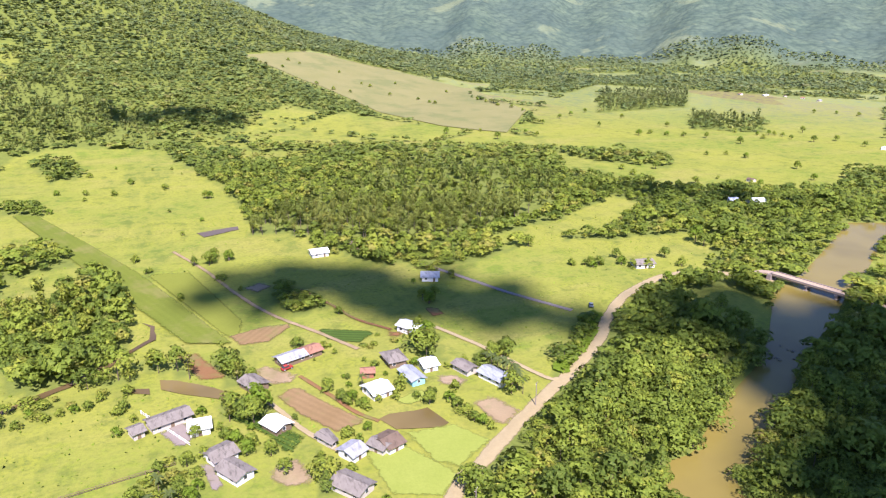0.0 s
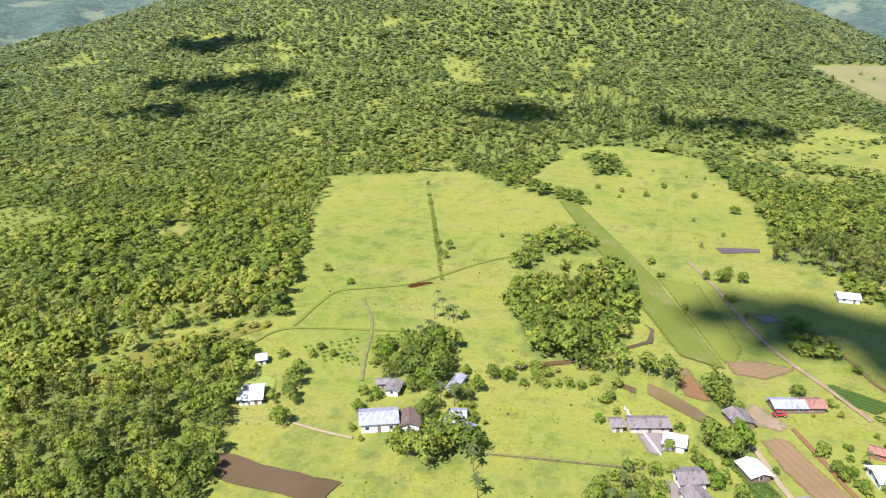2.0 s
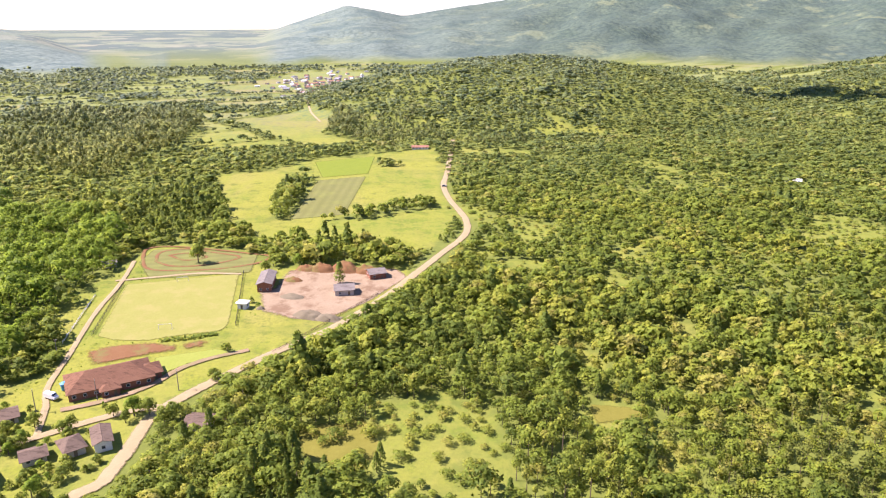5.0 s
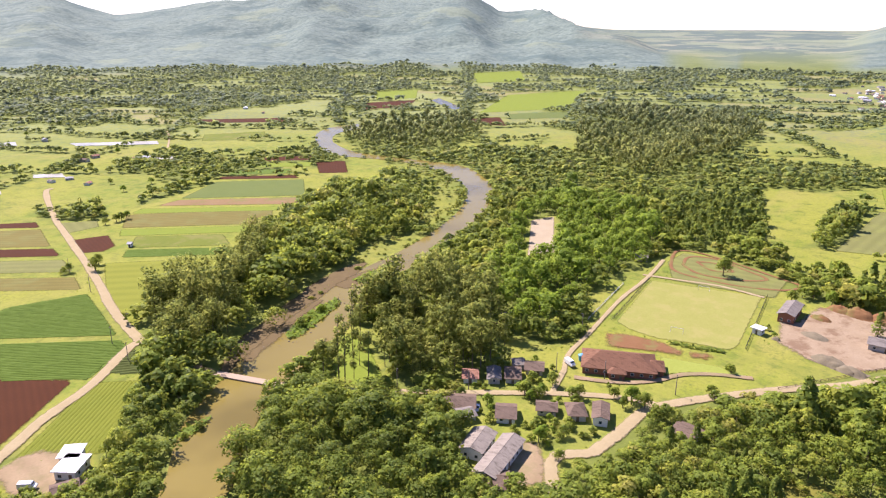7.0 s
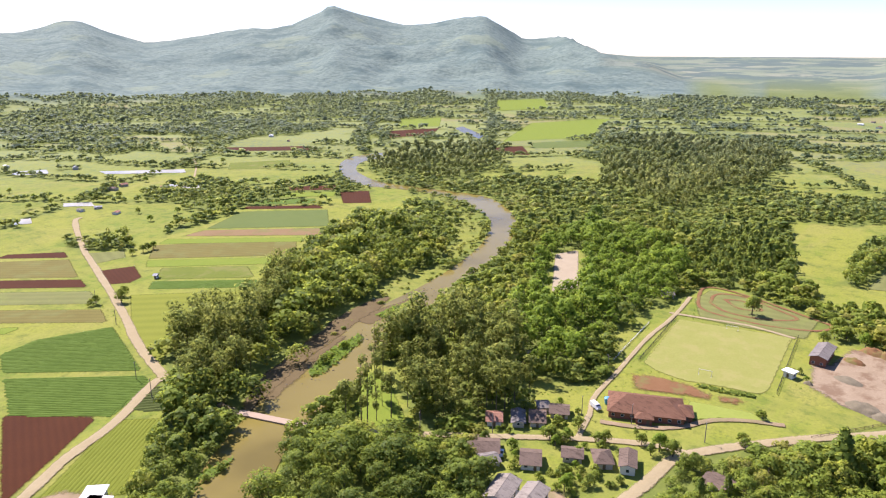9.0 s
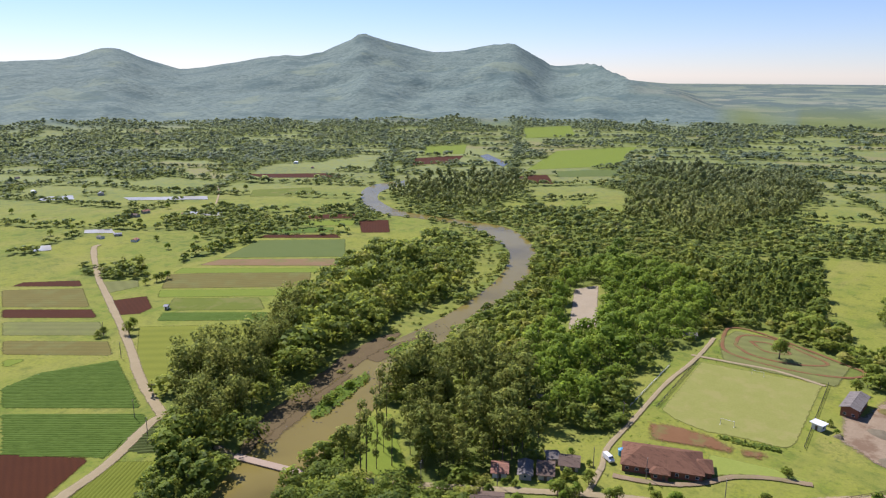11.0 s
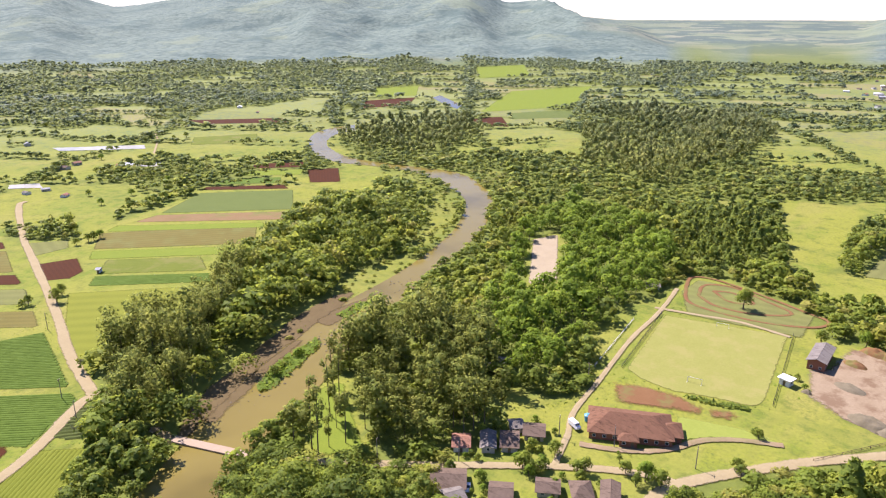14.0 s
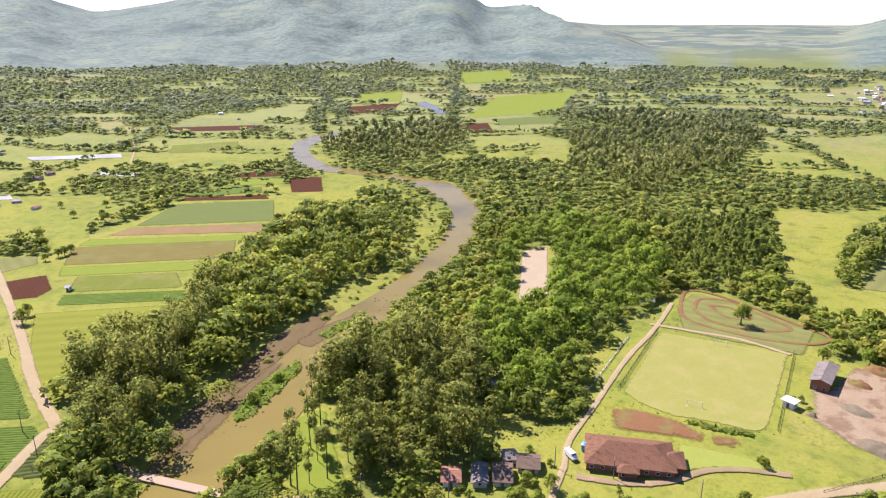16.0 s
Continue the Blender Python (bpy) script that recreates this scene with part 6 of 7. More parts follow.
def plant_model(kind, seed):
    """One plant about 8 m high (bush 3 m), standing at the origin."""
    rng = np.random.default_rng(seed)
    name, label, cat = PLANT_WORDS[kind]
    ob = tagged(new(name), label, cat, group="trees and bushes about the farms")
    tint = rng.uniform(0.15, 0.6)
    if kind == "tree":
        under(ob, "trunk", limb_mesh("trunk", [((0, 0, -0.3), (0.1, 0, 3.6), 0.26, 0.17)]))
        for k in range(4):
            a = k * 1.57 + rng.uniform(-0.4, 0.4)
            under(ob, "limb", limb_mesh("limb", [((0.1, 0, 2.6 + 0.3 * k), (math.cos(a) * 1.9, math.sin(a) * 1.9, 5.2 + 0.3 * k), 0.12, 0.04)]))
        under(ob, "crown", leaf_mesh("crown", crown(620, 0.62, rng, 8.0, 3.4, 0.25, 12), "leaf" if seed % 3 else "leaf_bright", tint))
    elif kind == "bush":
        under(ob, "stem", limb_mesh("stem", [((0, 0, -0.2), (0.1, 0.1, 1.2), 0.1, 0.05), ((0, 0, -0.1), (-0.4, 0.2, 1.1), 0.07, 0.03)]))
        under(ob, "crown", leaf_mesh("crown", crown(290, 0.43, rng, 3.0, 1.75, 0.05, 8), "leaf" if seed % 3 else "leaf_bright", tint + 0.1))
    elif kind == "slim":
        under(ob, "trunk", limb_mesh("trunk", [((0, 0, -0.3), (0.2, 0.1, 7.2), 0.075, 0.03)]))
        under(ob, "crown", leaf_mesh("crown", tall_crown(520, 0.24, rng, 8.0, 0.95), "leaf_euca", tint + 0.1))
    elif kind == "pine":
        under(ob, "trunk", limb_mesh("trunk", [((0, 0, -0.3), (0, 0, 7.4), 0.16, 0.04)]))
        z = rng.uniform(0.18, 1.0, 260)
        a, rr = rng.uniform(0, 6.28, 260), (1.05 - z) ** 0.7 * 2.2 * rng.uniform(0.4, 1.0, 260)
        c = np.stack([np.cos(a) * rr, np.sin(a) * rr, z * 8.0], 1)
        d = np.stack([np.cos(a) * 0.6, np.sin(a) * 0.6, np.full(260, 0.7)], 1)
        under(ob, "crown", leaf_mesh("crown", clumps(c, d, rng.uniform(0.4, 0.8, 260), rng), "leaf", 0.1))
    else:
        under(ob, "trunk", limb_mesh("trunk", [((0, 0, -0.3), (0.25, 0.1, 6.3), 0.17, 0.11)]))
        q = []
        for k in range(13):
            a, drop = k * 2.4, rng.uniform(0.3, 1.5)
            side = np.array([-math.sin(a), math.cos(a), 0]) * 0.34
            p = [np.array([0.25 + math.cos(a) * s, 0.1 + math.sin(a) * s, 6.3 + 0.9 * s ** 0.5 * (1.4 - drop * 0.3) - drop * 0.34 * s * s]) for s in (0, 0.8, 1.6, 2.3)]
            for i in range(3):
                w0, w1 = (0.5, 1.0, 0.8)[i], (1.0, 0.8, 0.15)[i]
                q.append([p[i] - side * w0, p[i] + side * w0, p[i + 1] + side * w1, p[i + 1] - side * w1])
        for k in range(13):
            v = np.array(q[k * 3:(k + 1) * 3]).reshape(-1, 3)[[0, 1, 2, 3, 6, 7, 10, 11]]
            me = mesh_from("frond", v, np.array([(0, 1, 2, 3), (3, 2, 4, 5), (5, 4, 6, 7)]), "leaf_palm", np.full(3, 0.45))
            me.attributes.new("crown_way", "FLOAT_VECTOR", "POINT").data.foreach_set("vector", np.tile([0, 0, 1.0], 8).astype(np.float32))
            under(ob, "frond", me)
    return ob


MODELS = {}
PLANTED = [0]


def plant(kind, high, *places):
    for x, y in places:
        PLANTED[0] += 1
        seed = PLANTED[0] % 4
        size = high * random.uniform(0.85, 1.2) / (3.0 if kind == "bush" else 8.0)
        wide = size * random.uniform(0.9, 1.2)
        m = pose(x, y, float(land(x, y)), 0, 0, random.uniform(0, 360)) @ Matrix.Diagonal((wide, wide, size, 1))
        if (kind, seed) not in MODELS:
            MODELS[kind, seed] = plant_model(kind, seed + 11)
            MODELS[kind, seed].matrix_basis = m
        else:
            ob = MODELS[kind, seed]
            twin = copy_thing(ob, Matrix.Identity(4))
            twin.matrix_basis = m


plant("tree", 7, (-111.9, 161.2), (-123.3, 190.9), (-120.7, 183.2), (-117.4, 175.6), (-99.0, 210.8), (-93.4, 207.3), (-91.1, 214.6), (-76.1, 210.6), (-79.8, 198.2), (-72.5, 160.7), (-69.2, 160.6))
plant("tree", 9, (-85.9, 217.9), (-85.4, 225.2), (-62.4, 165.0), (-58.2, 167.6), (15.6, 191.8), (19.1, 193.9), (17.2, 189.1))
plant("tree", 6, (-103.5, 213.8), (-81.9, 193.7), (-74.8, 195.3), (-66.9, 194.6), (-71.3, 185.4), (-72.2, 180.1), (-61.2, 201.3), (-63.8, 196.9), (-66.6, 167.2), (-59.1, 211.5), (-54.1, 211.7), (-15.9, 155.1), (-15.1, 161.4))
plant("tree", 5, (-114.3, 173.5), (-93.1, 176.7), (-118.9, 326.9), (-2.2, 174.3), (-4.6, 162.1), (-2.1, 158.2), (0.6, 187.6), (15.8, 224.0), (13.2, 194.4), (13.5, 174.0), (19.5, 171.1), (21.9, 162.0), (70.4, 181.8), (-53.4, 174.3))
plant("bush", 3.5, (-123.4, 174.3), (-11.3, 168.9), (-9.4, 174.2), (-0.1, 163.2), (2.5, 176.7), (12.9, 225.4), (8.9, 183.6), (11.3, 181.1), (15.2, 178.6), (41.4, 199.8), (45.5, 189.5), (-147.6, 276.8), (-166.6, 289.4), (-18.0, 354.1))
plant("bush", 2.5, (49.0, 187.4), (46.8, 192.8), (50.8, 184.6), (55.4, 188.2), (66.9, 185.6), (80.9, 187.6), (0.7, 296.1), (-11.3, 336.4), (-170.2, 293.4), (-101.5, 373.3), (17.2, 314.9), (25.3, 298.3), (-186.6, 476.0), (-174.7, 447.4), (-166.4, 428.3), (-147.3, 385.6), (-140.3, 369.3), (-130.8, 349.4), (-124.5, 336.1))
plant("bush", 3, (-20.6, 208.4), (-19.0, 211.1), (-84.8, 258.2), (-18.0, 220.3), (-25.8, 219.3), (-29.2, 215.6), (-33.0, 215.0), (-36.8, 214.2), (-40.4, 212.5), (-48.0, 210.9), (-45.2, 216.2), (-101.6, 207.0), (-126.0, 205.0), (-126.2, 211.4), (-119.0, 208.0))
plant("palm", 7, (-101.4, 270.7), (-94.9, 259.2), (-90.7, 253.9), (-87.5, 251.6), (-96.3, 252.9), (-91.8, 235.9), (-93.8, 230.3), (-65.5, 190.2), (-61.6, 192.7), (-70.4, 190.9))
plant("palm", 6, (-52.2, 167.2), (-49.1, 159.4), (-46.4, 152.4), (-50.9, 162.7), (-44.6, 148.8), (-54.0, 170.3), (-9.2, 163.1), (-11.6, 156.6), (-6.5, 157.2))
plant("tree", 5, (24.9, 469.6), (36.4, 479.2), (-73.3, 293.2), (-121.8, 341.5), (-73.5, 300.8))
plant("bush", 3.5, (-67.5, 507.0), (-50.3, 501.8), (-33.5, 497.0), (-23.9, 524.4), (-1.7, 503.3), (-51.1, 550.3), (-65.3, 557.1), (-67.3, 463.2), (-76.0, 469.1))
plant("bush", 2, (-9.5, 562.9), (-0.6, 443.3), (16.5, 417.1), (5.0, 392.3), (3.8, 560.9), (10.3, 543.4), (-34.9, 573.2))
plant("tree", 7, (15.0, 337.5), (18.0, 346.8), (77.3, 350.6), (97.1, 255.8), (100.8, 260.4), (24.7, 341.1))
plant("tree", 5, (8.4, 338.7), (24.3, 341.2), (22.4, 470.6), (41.9, 200.6), (44.4, 191.8), (47.8, 191.0), (69.6, 180.8), (185.6, 271.3), (204.4, 277.6), (337.3, 628.2), (339.9, 609.5), (567.4, 526.1), (562.3, 510.7))
plant("tree", 7, (16.3, 339.6), (97.6, 256.5), (96.0, 260.5), (227.0, 269.4), (205.2, 239.3), (172.0, 309.2), (457.9, 405.3), (570.8, 492.1), (261.8, 652.1), (296.5, 608.0), (206.3, 206.3))
plant("tree", 9, (258.1, 277.1), (258.3, 283.9), (204.9, 231.1), (64.7, 138.3), (66.4, 134.9))
plant("bush", 3, (0.6, 298.3), (19.8, 313.8), (-18.1, 356.1), (-22.5, 523.1), (-2.7, 507.1), (-32.3, 495.7), (-50.0, 486.9), (59.5, 258.6), (50.7, 188.0), (80.5, 186.4), (60.7, 187.6), (78.9, 166.9), (80.6, 164.6), (81.9, 161.4), (78.4, 172.3), (77.3, 176.4), (76.2, 180.6), (300.5, 656.5), (376.0, 400.1), (-12.9, 335.2), (-67.9, 506.6))
plant("bush", 4, (448.5, 471.8), (226.5, 256.0), (190.7, 271.7), (201.1, 268.1), (203.5, 262.4), (210.0, 260.1), (177.8, 276.4), (549.3, 540.5), (540.5, 561.9))
plant("palm", 7, (97.9, 191.2), (97.2, 194.0), (98.7, 188.4), (96.6, 177.8), (99.2, 178.9), (99.8, 176.1), (95.9, 196.1), (99.3, 186.7), (100.4, 183.4), (52.3, 197.2))
plant("pine", 12, (-337.5, -8.7))
plant("tree", 11, (-379.0, -84.8))
plant("tree", 5, (-242.5, -53.1), (-648.7, 42.9), (-663.9, 25.2), (-211.4, -93.9), (-213.3, -92.0), (-204.0, -106.1), (-207.5, -104.1), (-206.0, -109.6), (-220.1, -81.2), (-215.9, -76.2))
plant("tree", 7, (-220.0, -74.6), (-219.3, -69.7), (-214.1, -63.7), (-215.9, -61.3), (-366.1, -30.5), (-370.9, -21.6), (-381.6, -44.2))
plant("bush", 3, (-267.4, -53.1), (-184.3, -91.2), (-184.7, -85.7), (-191.3, -90.7), (-186.2, -95.2), (-201.2, -96.3), (-194.3, -86.8), (-206.7, -90.4))
plant("tree", 5, (-240.2, -51.1), (-201.5, -105.6), (-204.8, -103.9), (-203.6, -109.1), (-208.5, -91.2), (-190.2, -116.6), (-216.2, -104.0), (-215.0, -111.8), (-187.0, -85.0), (-179.2, -90.2), (-173.4, -80.1), (-265.2, -51.7), (-177.0, -377.2))
plant("bush", 2.5, (-186.6, -113.1), (-180.6, -100.5), (-184.4, -98.3), (-189.9, -94.8), (-187.4, -89.3), (-192.0, -85.3), (-190.1, -80.3), (-193.7, -78.0), (-178.4, -86.7), (-178.0, -92.6), (-218.2, -124.9), (-200.1, -126.5), (-206.7, -113.2))
plant("tree", 7, (-187.0, -368.7), (-193.7, -377.0), (-253.6, -453.1), (-258.4, -453.9), (-359.2, -47.2), (-370.3, -44.2), (-371.9, -39.4))
plant("slim", 24, (-172, -172), (-170, -167), (-181, -165), (-190, -181), (-201, -187), (-207, -196))
plant("slim", 17, (-167, -175), (-176, -168), (-186, -174))
plant("bush", 4, (-430.9, -469.0), (-173.6, -376.2), (-199.1, -220.5), (-216.3, -224.9))
plant("bush", 2.5, (-206.4, -223.2), (-113.6, -185.8), (-120.1, -186.6))
plant("tree", 6, (-288.2, -703.8), (-287.5, -666.8), (-362.6, -699.0), (-341.7, -680.8), (-400.6, -701.0), (-509.6, -739.1), (-530.4, -745.8), (-383.1, -591.0), (-335.3, -542.3), (-264.9, -659.2), (-285.6, -748.1), (-339.1, -643.6), (-282.5, -795.2), (-345.3, -934.2), (-402.5, -899.0), (-474.8, -959.4))
plant("tree", 6, (-379.3, -558.3), (-372.3, -531.1), (-345.0, -515.8), (-317.7, -518.0), (-304.6, -533.6), (-314.0, -568.1), (-241.6, -452.3), (-249.9, -452.8), (-322.3, -664.0), (-470.5, -784.9))
plant("bush", 4, (177.5, 1053.5), (190.6, 1038.7), (161.1, 1004.0), (257.1, 952.1), (265.0, 938.2), (313.8, 883.4), (321.6, 862.2), (325.1, 851.2), (243.3, 1022.7), (279.5, 896.5), (395.6, 877.5), (397.5, 854.5), (398.7, 822.7), (407.9, 801.2), (410.6, 775.9), (225.6, 890.3), (205.7, 897.5), (190.0, 924.0), (313.4, 978.2), (381.9, 955.7))
plant("tree", 6, (489.9, 684.7), (431.0, 640.6), (437.4, 580.3), (498.9, 615.8), (489.6, 544.2), (498.1, 508.5), (559.3, 536.0), (605.8, 537.9), (596.0, 488.9), (595.0, 457.8), (333.4, 391.3), (350.5, 394.1), (367.2, 378.8), (354.4, 444.1), (438.6, 371.6), (268.9, 398.7))
plant("bush", 3.5, (178.2, 276.1), (184.0, 273.7), (186.2, 269.7))
plant("tree", 7, (96.6, 177.8), (100.0, 200.2), (106.4, 202.0), (84.8, 225.0), (84.8, 219.0), (83.6, 231.2))
plant("tree", 6, (422.8, 708.9), (446.7, 724.0), (475.5, 739.4), (383.8, 677.8), (629.4, 658.5), (387.9, 371.2), (360.3, 371.2), (335.5, 370.5), (389.6, 345.4))
plant("bush", 4, (464.1, 571.1), (454.4, 585.2), (445.7, 591.8), (475.8, 560.2), (509.2, 520.4), (539.5, 523.1), (565.0, 534.5), (739.4, 645.7), (756.8, 628.6), (765.6, 605.0), (382.6, 373.7), (430.7, 475.7), (453.5, 454.2), (329.2, 452.9), (325.4, 432.9))



# ---- growing rows and rough grass ----
def rows_of_plants(label, gap, step, size, leaf, turn, *points):
    """Plants in straight rows inside an outline, as one mesh."""
    p = np.array(points, float)
    lo, hi, c, s = p.min(0), p.max(0), math.cos(turn), math.sin(turn)
    mid, reach = (lo + hi) / 2, np.linalg.norm(hi - lo) / 2
    u, v = np.meshgrid(np.arange(-reach, reach, step), np.arange(-reach, reach, gap))
    u = u + RNG.uniform(-0.3, 0.3, u.shape) * step
    v = v + RNG.uniform(-0.08, 0.08, v.shape) * gap
    x, y = (mid[0] + u * c - v * s).ravel(), (mid[1] + u * s + v * c).ravel()
    k = inside(p, x, y)
    x, y = x[k], y[k]
    n = len(x)
    centre = np.stack([x, y, np.full(n, 0.35 + size * 0.3)], 1)
    up = np.tile(np.array([[0, 0, 1.0]]), (n, 1))
    q = clumps(centre, up, RNG.uniform(0.75, 1.2, n) * size, RNG)
    tagged(new("crop_rows", leaf_mesh("crop_rows", q, leaf, 0.12)), label, "crop", kind="stuff")


def ridged_crop(label, kind, gap, high, turn, *points):
    """Closed rows of a standing crop inside an outline, as one mesh of low ridges."""
    p = np.array(points, float)
    lo, hi, c, s = p.min(0), p.max(0), math.cos(turn), math.sin(turn)
    mid, reach = (lo + hi) / 2, np.linalg.norm(hi - lo) / 2
    verts, faces = [], []
    along = np.arange(-reach, reach, 1.6)
    for v in np.arange(-reach, reach, gap):
        x, y = mid[0] + along * c - v * s, mid[1] + along * s + v * c
        ok = inside(p, x, y)
        last = None
        for xi, yi, good in zip(x, y, ok):
            if not good:
                last = None
                continue
            w, h = gap * RNG.uniform(0.40, 0.5), high * RNG.uniform(0.75, 1.2)
            base = len(verts)
            verts += [(xi + s * w, yi - c * w, 0.1), (xi + s * w * 0.4, yi - c * w * 0.4, h), (xi - s * w * 0.4, yi + c * w * 0.4, h * RNG.uniform(0.85, 1.1)), (xi - s * w, yi + c * w, 0.1)]
            if last is not None:
                faces += [(last + k, base + k, base + k + 1, last + k + 1) for k in range(3)]
            last = base
    ground_material(kind, turn)
    key = "%s_%d" % (kind, round(math.degrees(turn) / 5) * 5)
    tagged(new("crop_rows", mesh_from("crop_rows", verts, np.array(faces)[:, ::-1], key)), label, "crop", kind="stuff")


ridged_crop("straight closed rows of dense green crop", "soy", 1.5, 0.3, 2.262, (-115.3, -346.7), (-133.8, -351.2), (-165.4, -338.0), (-146.2, -278.9), (-107.8, -325.3))
ridged_crop("straight closed rows of dense green crop", "soy", 1.5, 0.3, 2.277, (-105.5, -319.0), (-144.3, -273.5), (-141.9, -263.7), (-117.0, -251.2), (-92.8, -282.6))
rows_of_plants("green maize rows between the houses", 1.6, 0.9, 0.9, "leaf", 2.17, (7.6, 199.0), (15.9, 198.7), (29.7, 175.9), (24.2, 169.0), (20.3, 180.4))
ridged_crop("green crop strip in closed rows", "soy", 1.8, 0.3, 2.286, (-217.7, -388.4), (-258.6, -341.3), (-250.8, -329.9), (-209.0, -378.5))
ridged_crop("slanting rows of bright young crop", "youngcrop", 1.5, 0.22, 0.602, (-116.6, -246.7), (-129.1, -232.6), (-120.6, -223.4), (-99.3, -205.0), (-93.7, -198.8), (-80.9, -209.4), (-70.2, -214.8))
ridged_crop("ridged rows of low plants", "rowcrop", 2.2, 0.4, 2.421, (-122.7, -251.2), (-141.1, -260.0), (-145.2, -256.4), (-132.4, -237.3))
rows_of_plants("broad bright green hedge along the road", 1.5, 1.3, 2.3, "leaf_bright", 0.77, (116, 187), (119, 181), (143, 202), (159, 221), (156, 225), (138, 206))
rows_of_plants("thin hedge along the pasture fence", 0.9, 1.6, 1.3, "leaf", 1.98, (-210, 527), (-163, 419), (-128, 338), (-110, 295), (-108, 296), (-126, 339), (-161, 420), (-208, 528))
rows_of_plants("rows of shrubs in the wild garden", 3.5, 2.5, 1.6, "leaf_bright", 0.725, (-135.2, 209.7), (-117.6, 225.3), (-106.1, 202.2), (-124.9, 203.0))
rows_of_plants("low green weeds covering a river islet", 1.3, 1.2, 1.9, "leaf_bright", -2.716, (-188.2, -219.3), (-207.4, -228.0), (-224.1, -231.3), (-234.2, -232.1), (-230.0, -225.5), (-208.9, -218.1), (-191.9, -213.3), (-186.6, -214.9))
rows_of_plants("low green weeds covering a river islet", 1.3, 1.2, 1.9, "leaf_bright", -3.099, (-256.8, -242.3), (-275.4, -243.1), (-290.6, -242.2), (-279.0, -237.6), (-257.2, -235.6))
rows_of_plants("green reeds along the river edge", 1.4, 1.2, 1.8, "leaf_bright", -2.779, (-109.3, -187.6), (-118.8, -191.2), (-127.5, -189.6), (-121.2, -185.6), (-112.2, -184.4))
rows_of_plants("low clipped hedge along the pitch", 0.9, 0.8, 1.5, "leaf", 1.75, (-280.1, -81.1), (-282.0, -70.6), (-284.1, -59.3), (-281.8, -59.0), (-278.9, -69.8), (-277.8, -80.4))



def gardens():
    """Shrubs and small trees that stand about the farmhouses."""
    rng = random.Random(21)
    for hx, hy, size in PLOTS:
        if math.hypot(hx, hy) > 330:
            continue
        for i in range(rng.randint(2, 5)):
            a, d = rng.uniform(0, 6.28), size + rng.uniform(2.0, 6.0)
            x, y = hx + math.cos(a) * d, hy + math.sin(a) * d
            if clear_of(np.array([x]), np.array([y]), 0.8)[0] and cover(np.array([x]), np.array([y]))[0] == 0:
                plant(rng.choice(("bush", "bush", "tree")), rng.uniform(1.3, 3.8), (x, y))


gardens()


def rough_grass():
    x, y = scatter(150, 420, 2.6)
    k = (cover(x, y) == 0) & clear_of(x, y, 0.5) & (patchy(x, y, 25, 3.1) > 0.12)
    x, y = x[k], y[k]
    keep = RNG.uniform(0, 1, len(x)) < 0.45
    x, y = x[keep], y[keep]
    for poly in MOWN:
        k = ~inside(poly, x, y)
        x, y = x[k], y[k]
    n = len(x)
    c = np.stack([x, y, land(x, y) + 0.22], 1)
    d = np.tile(np.array([[0, 0, 1.0]]), (n, 1)) + RNG.normal(0, 0.5, (n, 3))
    q = clumps(c, d, RNG.uniform(0.4, 1.0, n), RNG)
    tagged(new("rough_grass", leaf_mesh("rough_grass", q, "leaf_bright", 0.65)), "scattered tufts of rough grass and weeds", "grass", kind="stuff")


rough_grass()


# ---- bridge, causeway, river shoals ----
def box_part(name, size, at, material, parent, label="", turn=0.0):
    bm = bmesh.new()
    solid(bm, (-size[0] / 2, -size[1] / 2, -size[2] / 2), (size[0] / 2, size[1] / 2, size[2] / 2))
    bmesh.ops.bevel(bm, geom=bm.edges[:], offset=min(size) * 0.12, segments=1, affect="EDGES")
    ob = part(name, bm, material, parent, label)
    ob.matrix_basis = pose(*at, 0, 0, turn)
    return ob


def bridge():
    a, b = Vector((254.0, 226.5, 0)), Vector((266.5, 183.0, 0))
    ob = tagged(new("bridge"), "narrow concrete road bridge on two piers over the river", "bridge")
    ob.matrix_world = Matrix.Translation((a + b) / 2) @ pose(0, 0, 0, 0, 0, math.degrees(math.atan2(b.y - a.y, b.x - a.x)))
    span = (b - a).length
    box_part("deck", (span, 4.6, 0.5), (0, 0, 3.2), "pale_slab", ob, "pale concrete deck")
    for s in (-1, 1):
        box_part("kerb", (span, 0.3, 0.45), (0, s * 2.2, 3.65), "concrete", ob)
        box_part("beam", (span, 0.5, 0.8), (0, s * 1.5, 2.6), "concrete", ob)
        box_part("abutment", (2.4, 5.0, 3.4), (s * (span / 2 + 0.6), 0, 1.6), "concrete", ob)
        pier = box_part("pier", (1.0, 3.4, 2.6), (s * 6.5, 0, 1.1), "concrete", ob)
        box_part("pier_cap", (1.5, 4.4, 0.5), (0, 0, 1.1), "concrete", pier)
        box_part("footing", (1.8, 4.2, 0.7), (0, 0, -1.0), "concrete", pier)
        ramp = box_part("approach", (9, 4.6, 0.6), (s * (span / 2 + 5.6), 0, 2.6), "pale_slab", ob)
        ramp.matrix_basis = pose(s * (span / 2 + 5.6), 0, 2.3, 0, s * 11, 0)


ground_material("tansoil", 0)
ground_material("concrete", 0)
ground_material("gravel", 0)
ground_material("redearth", 0)
bridge()


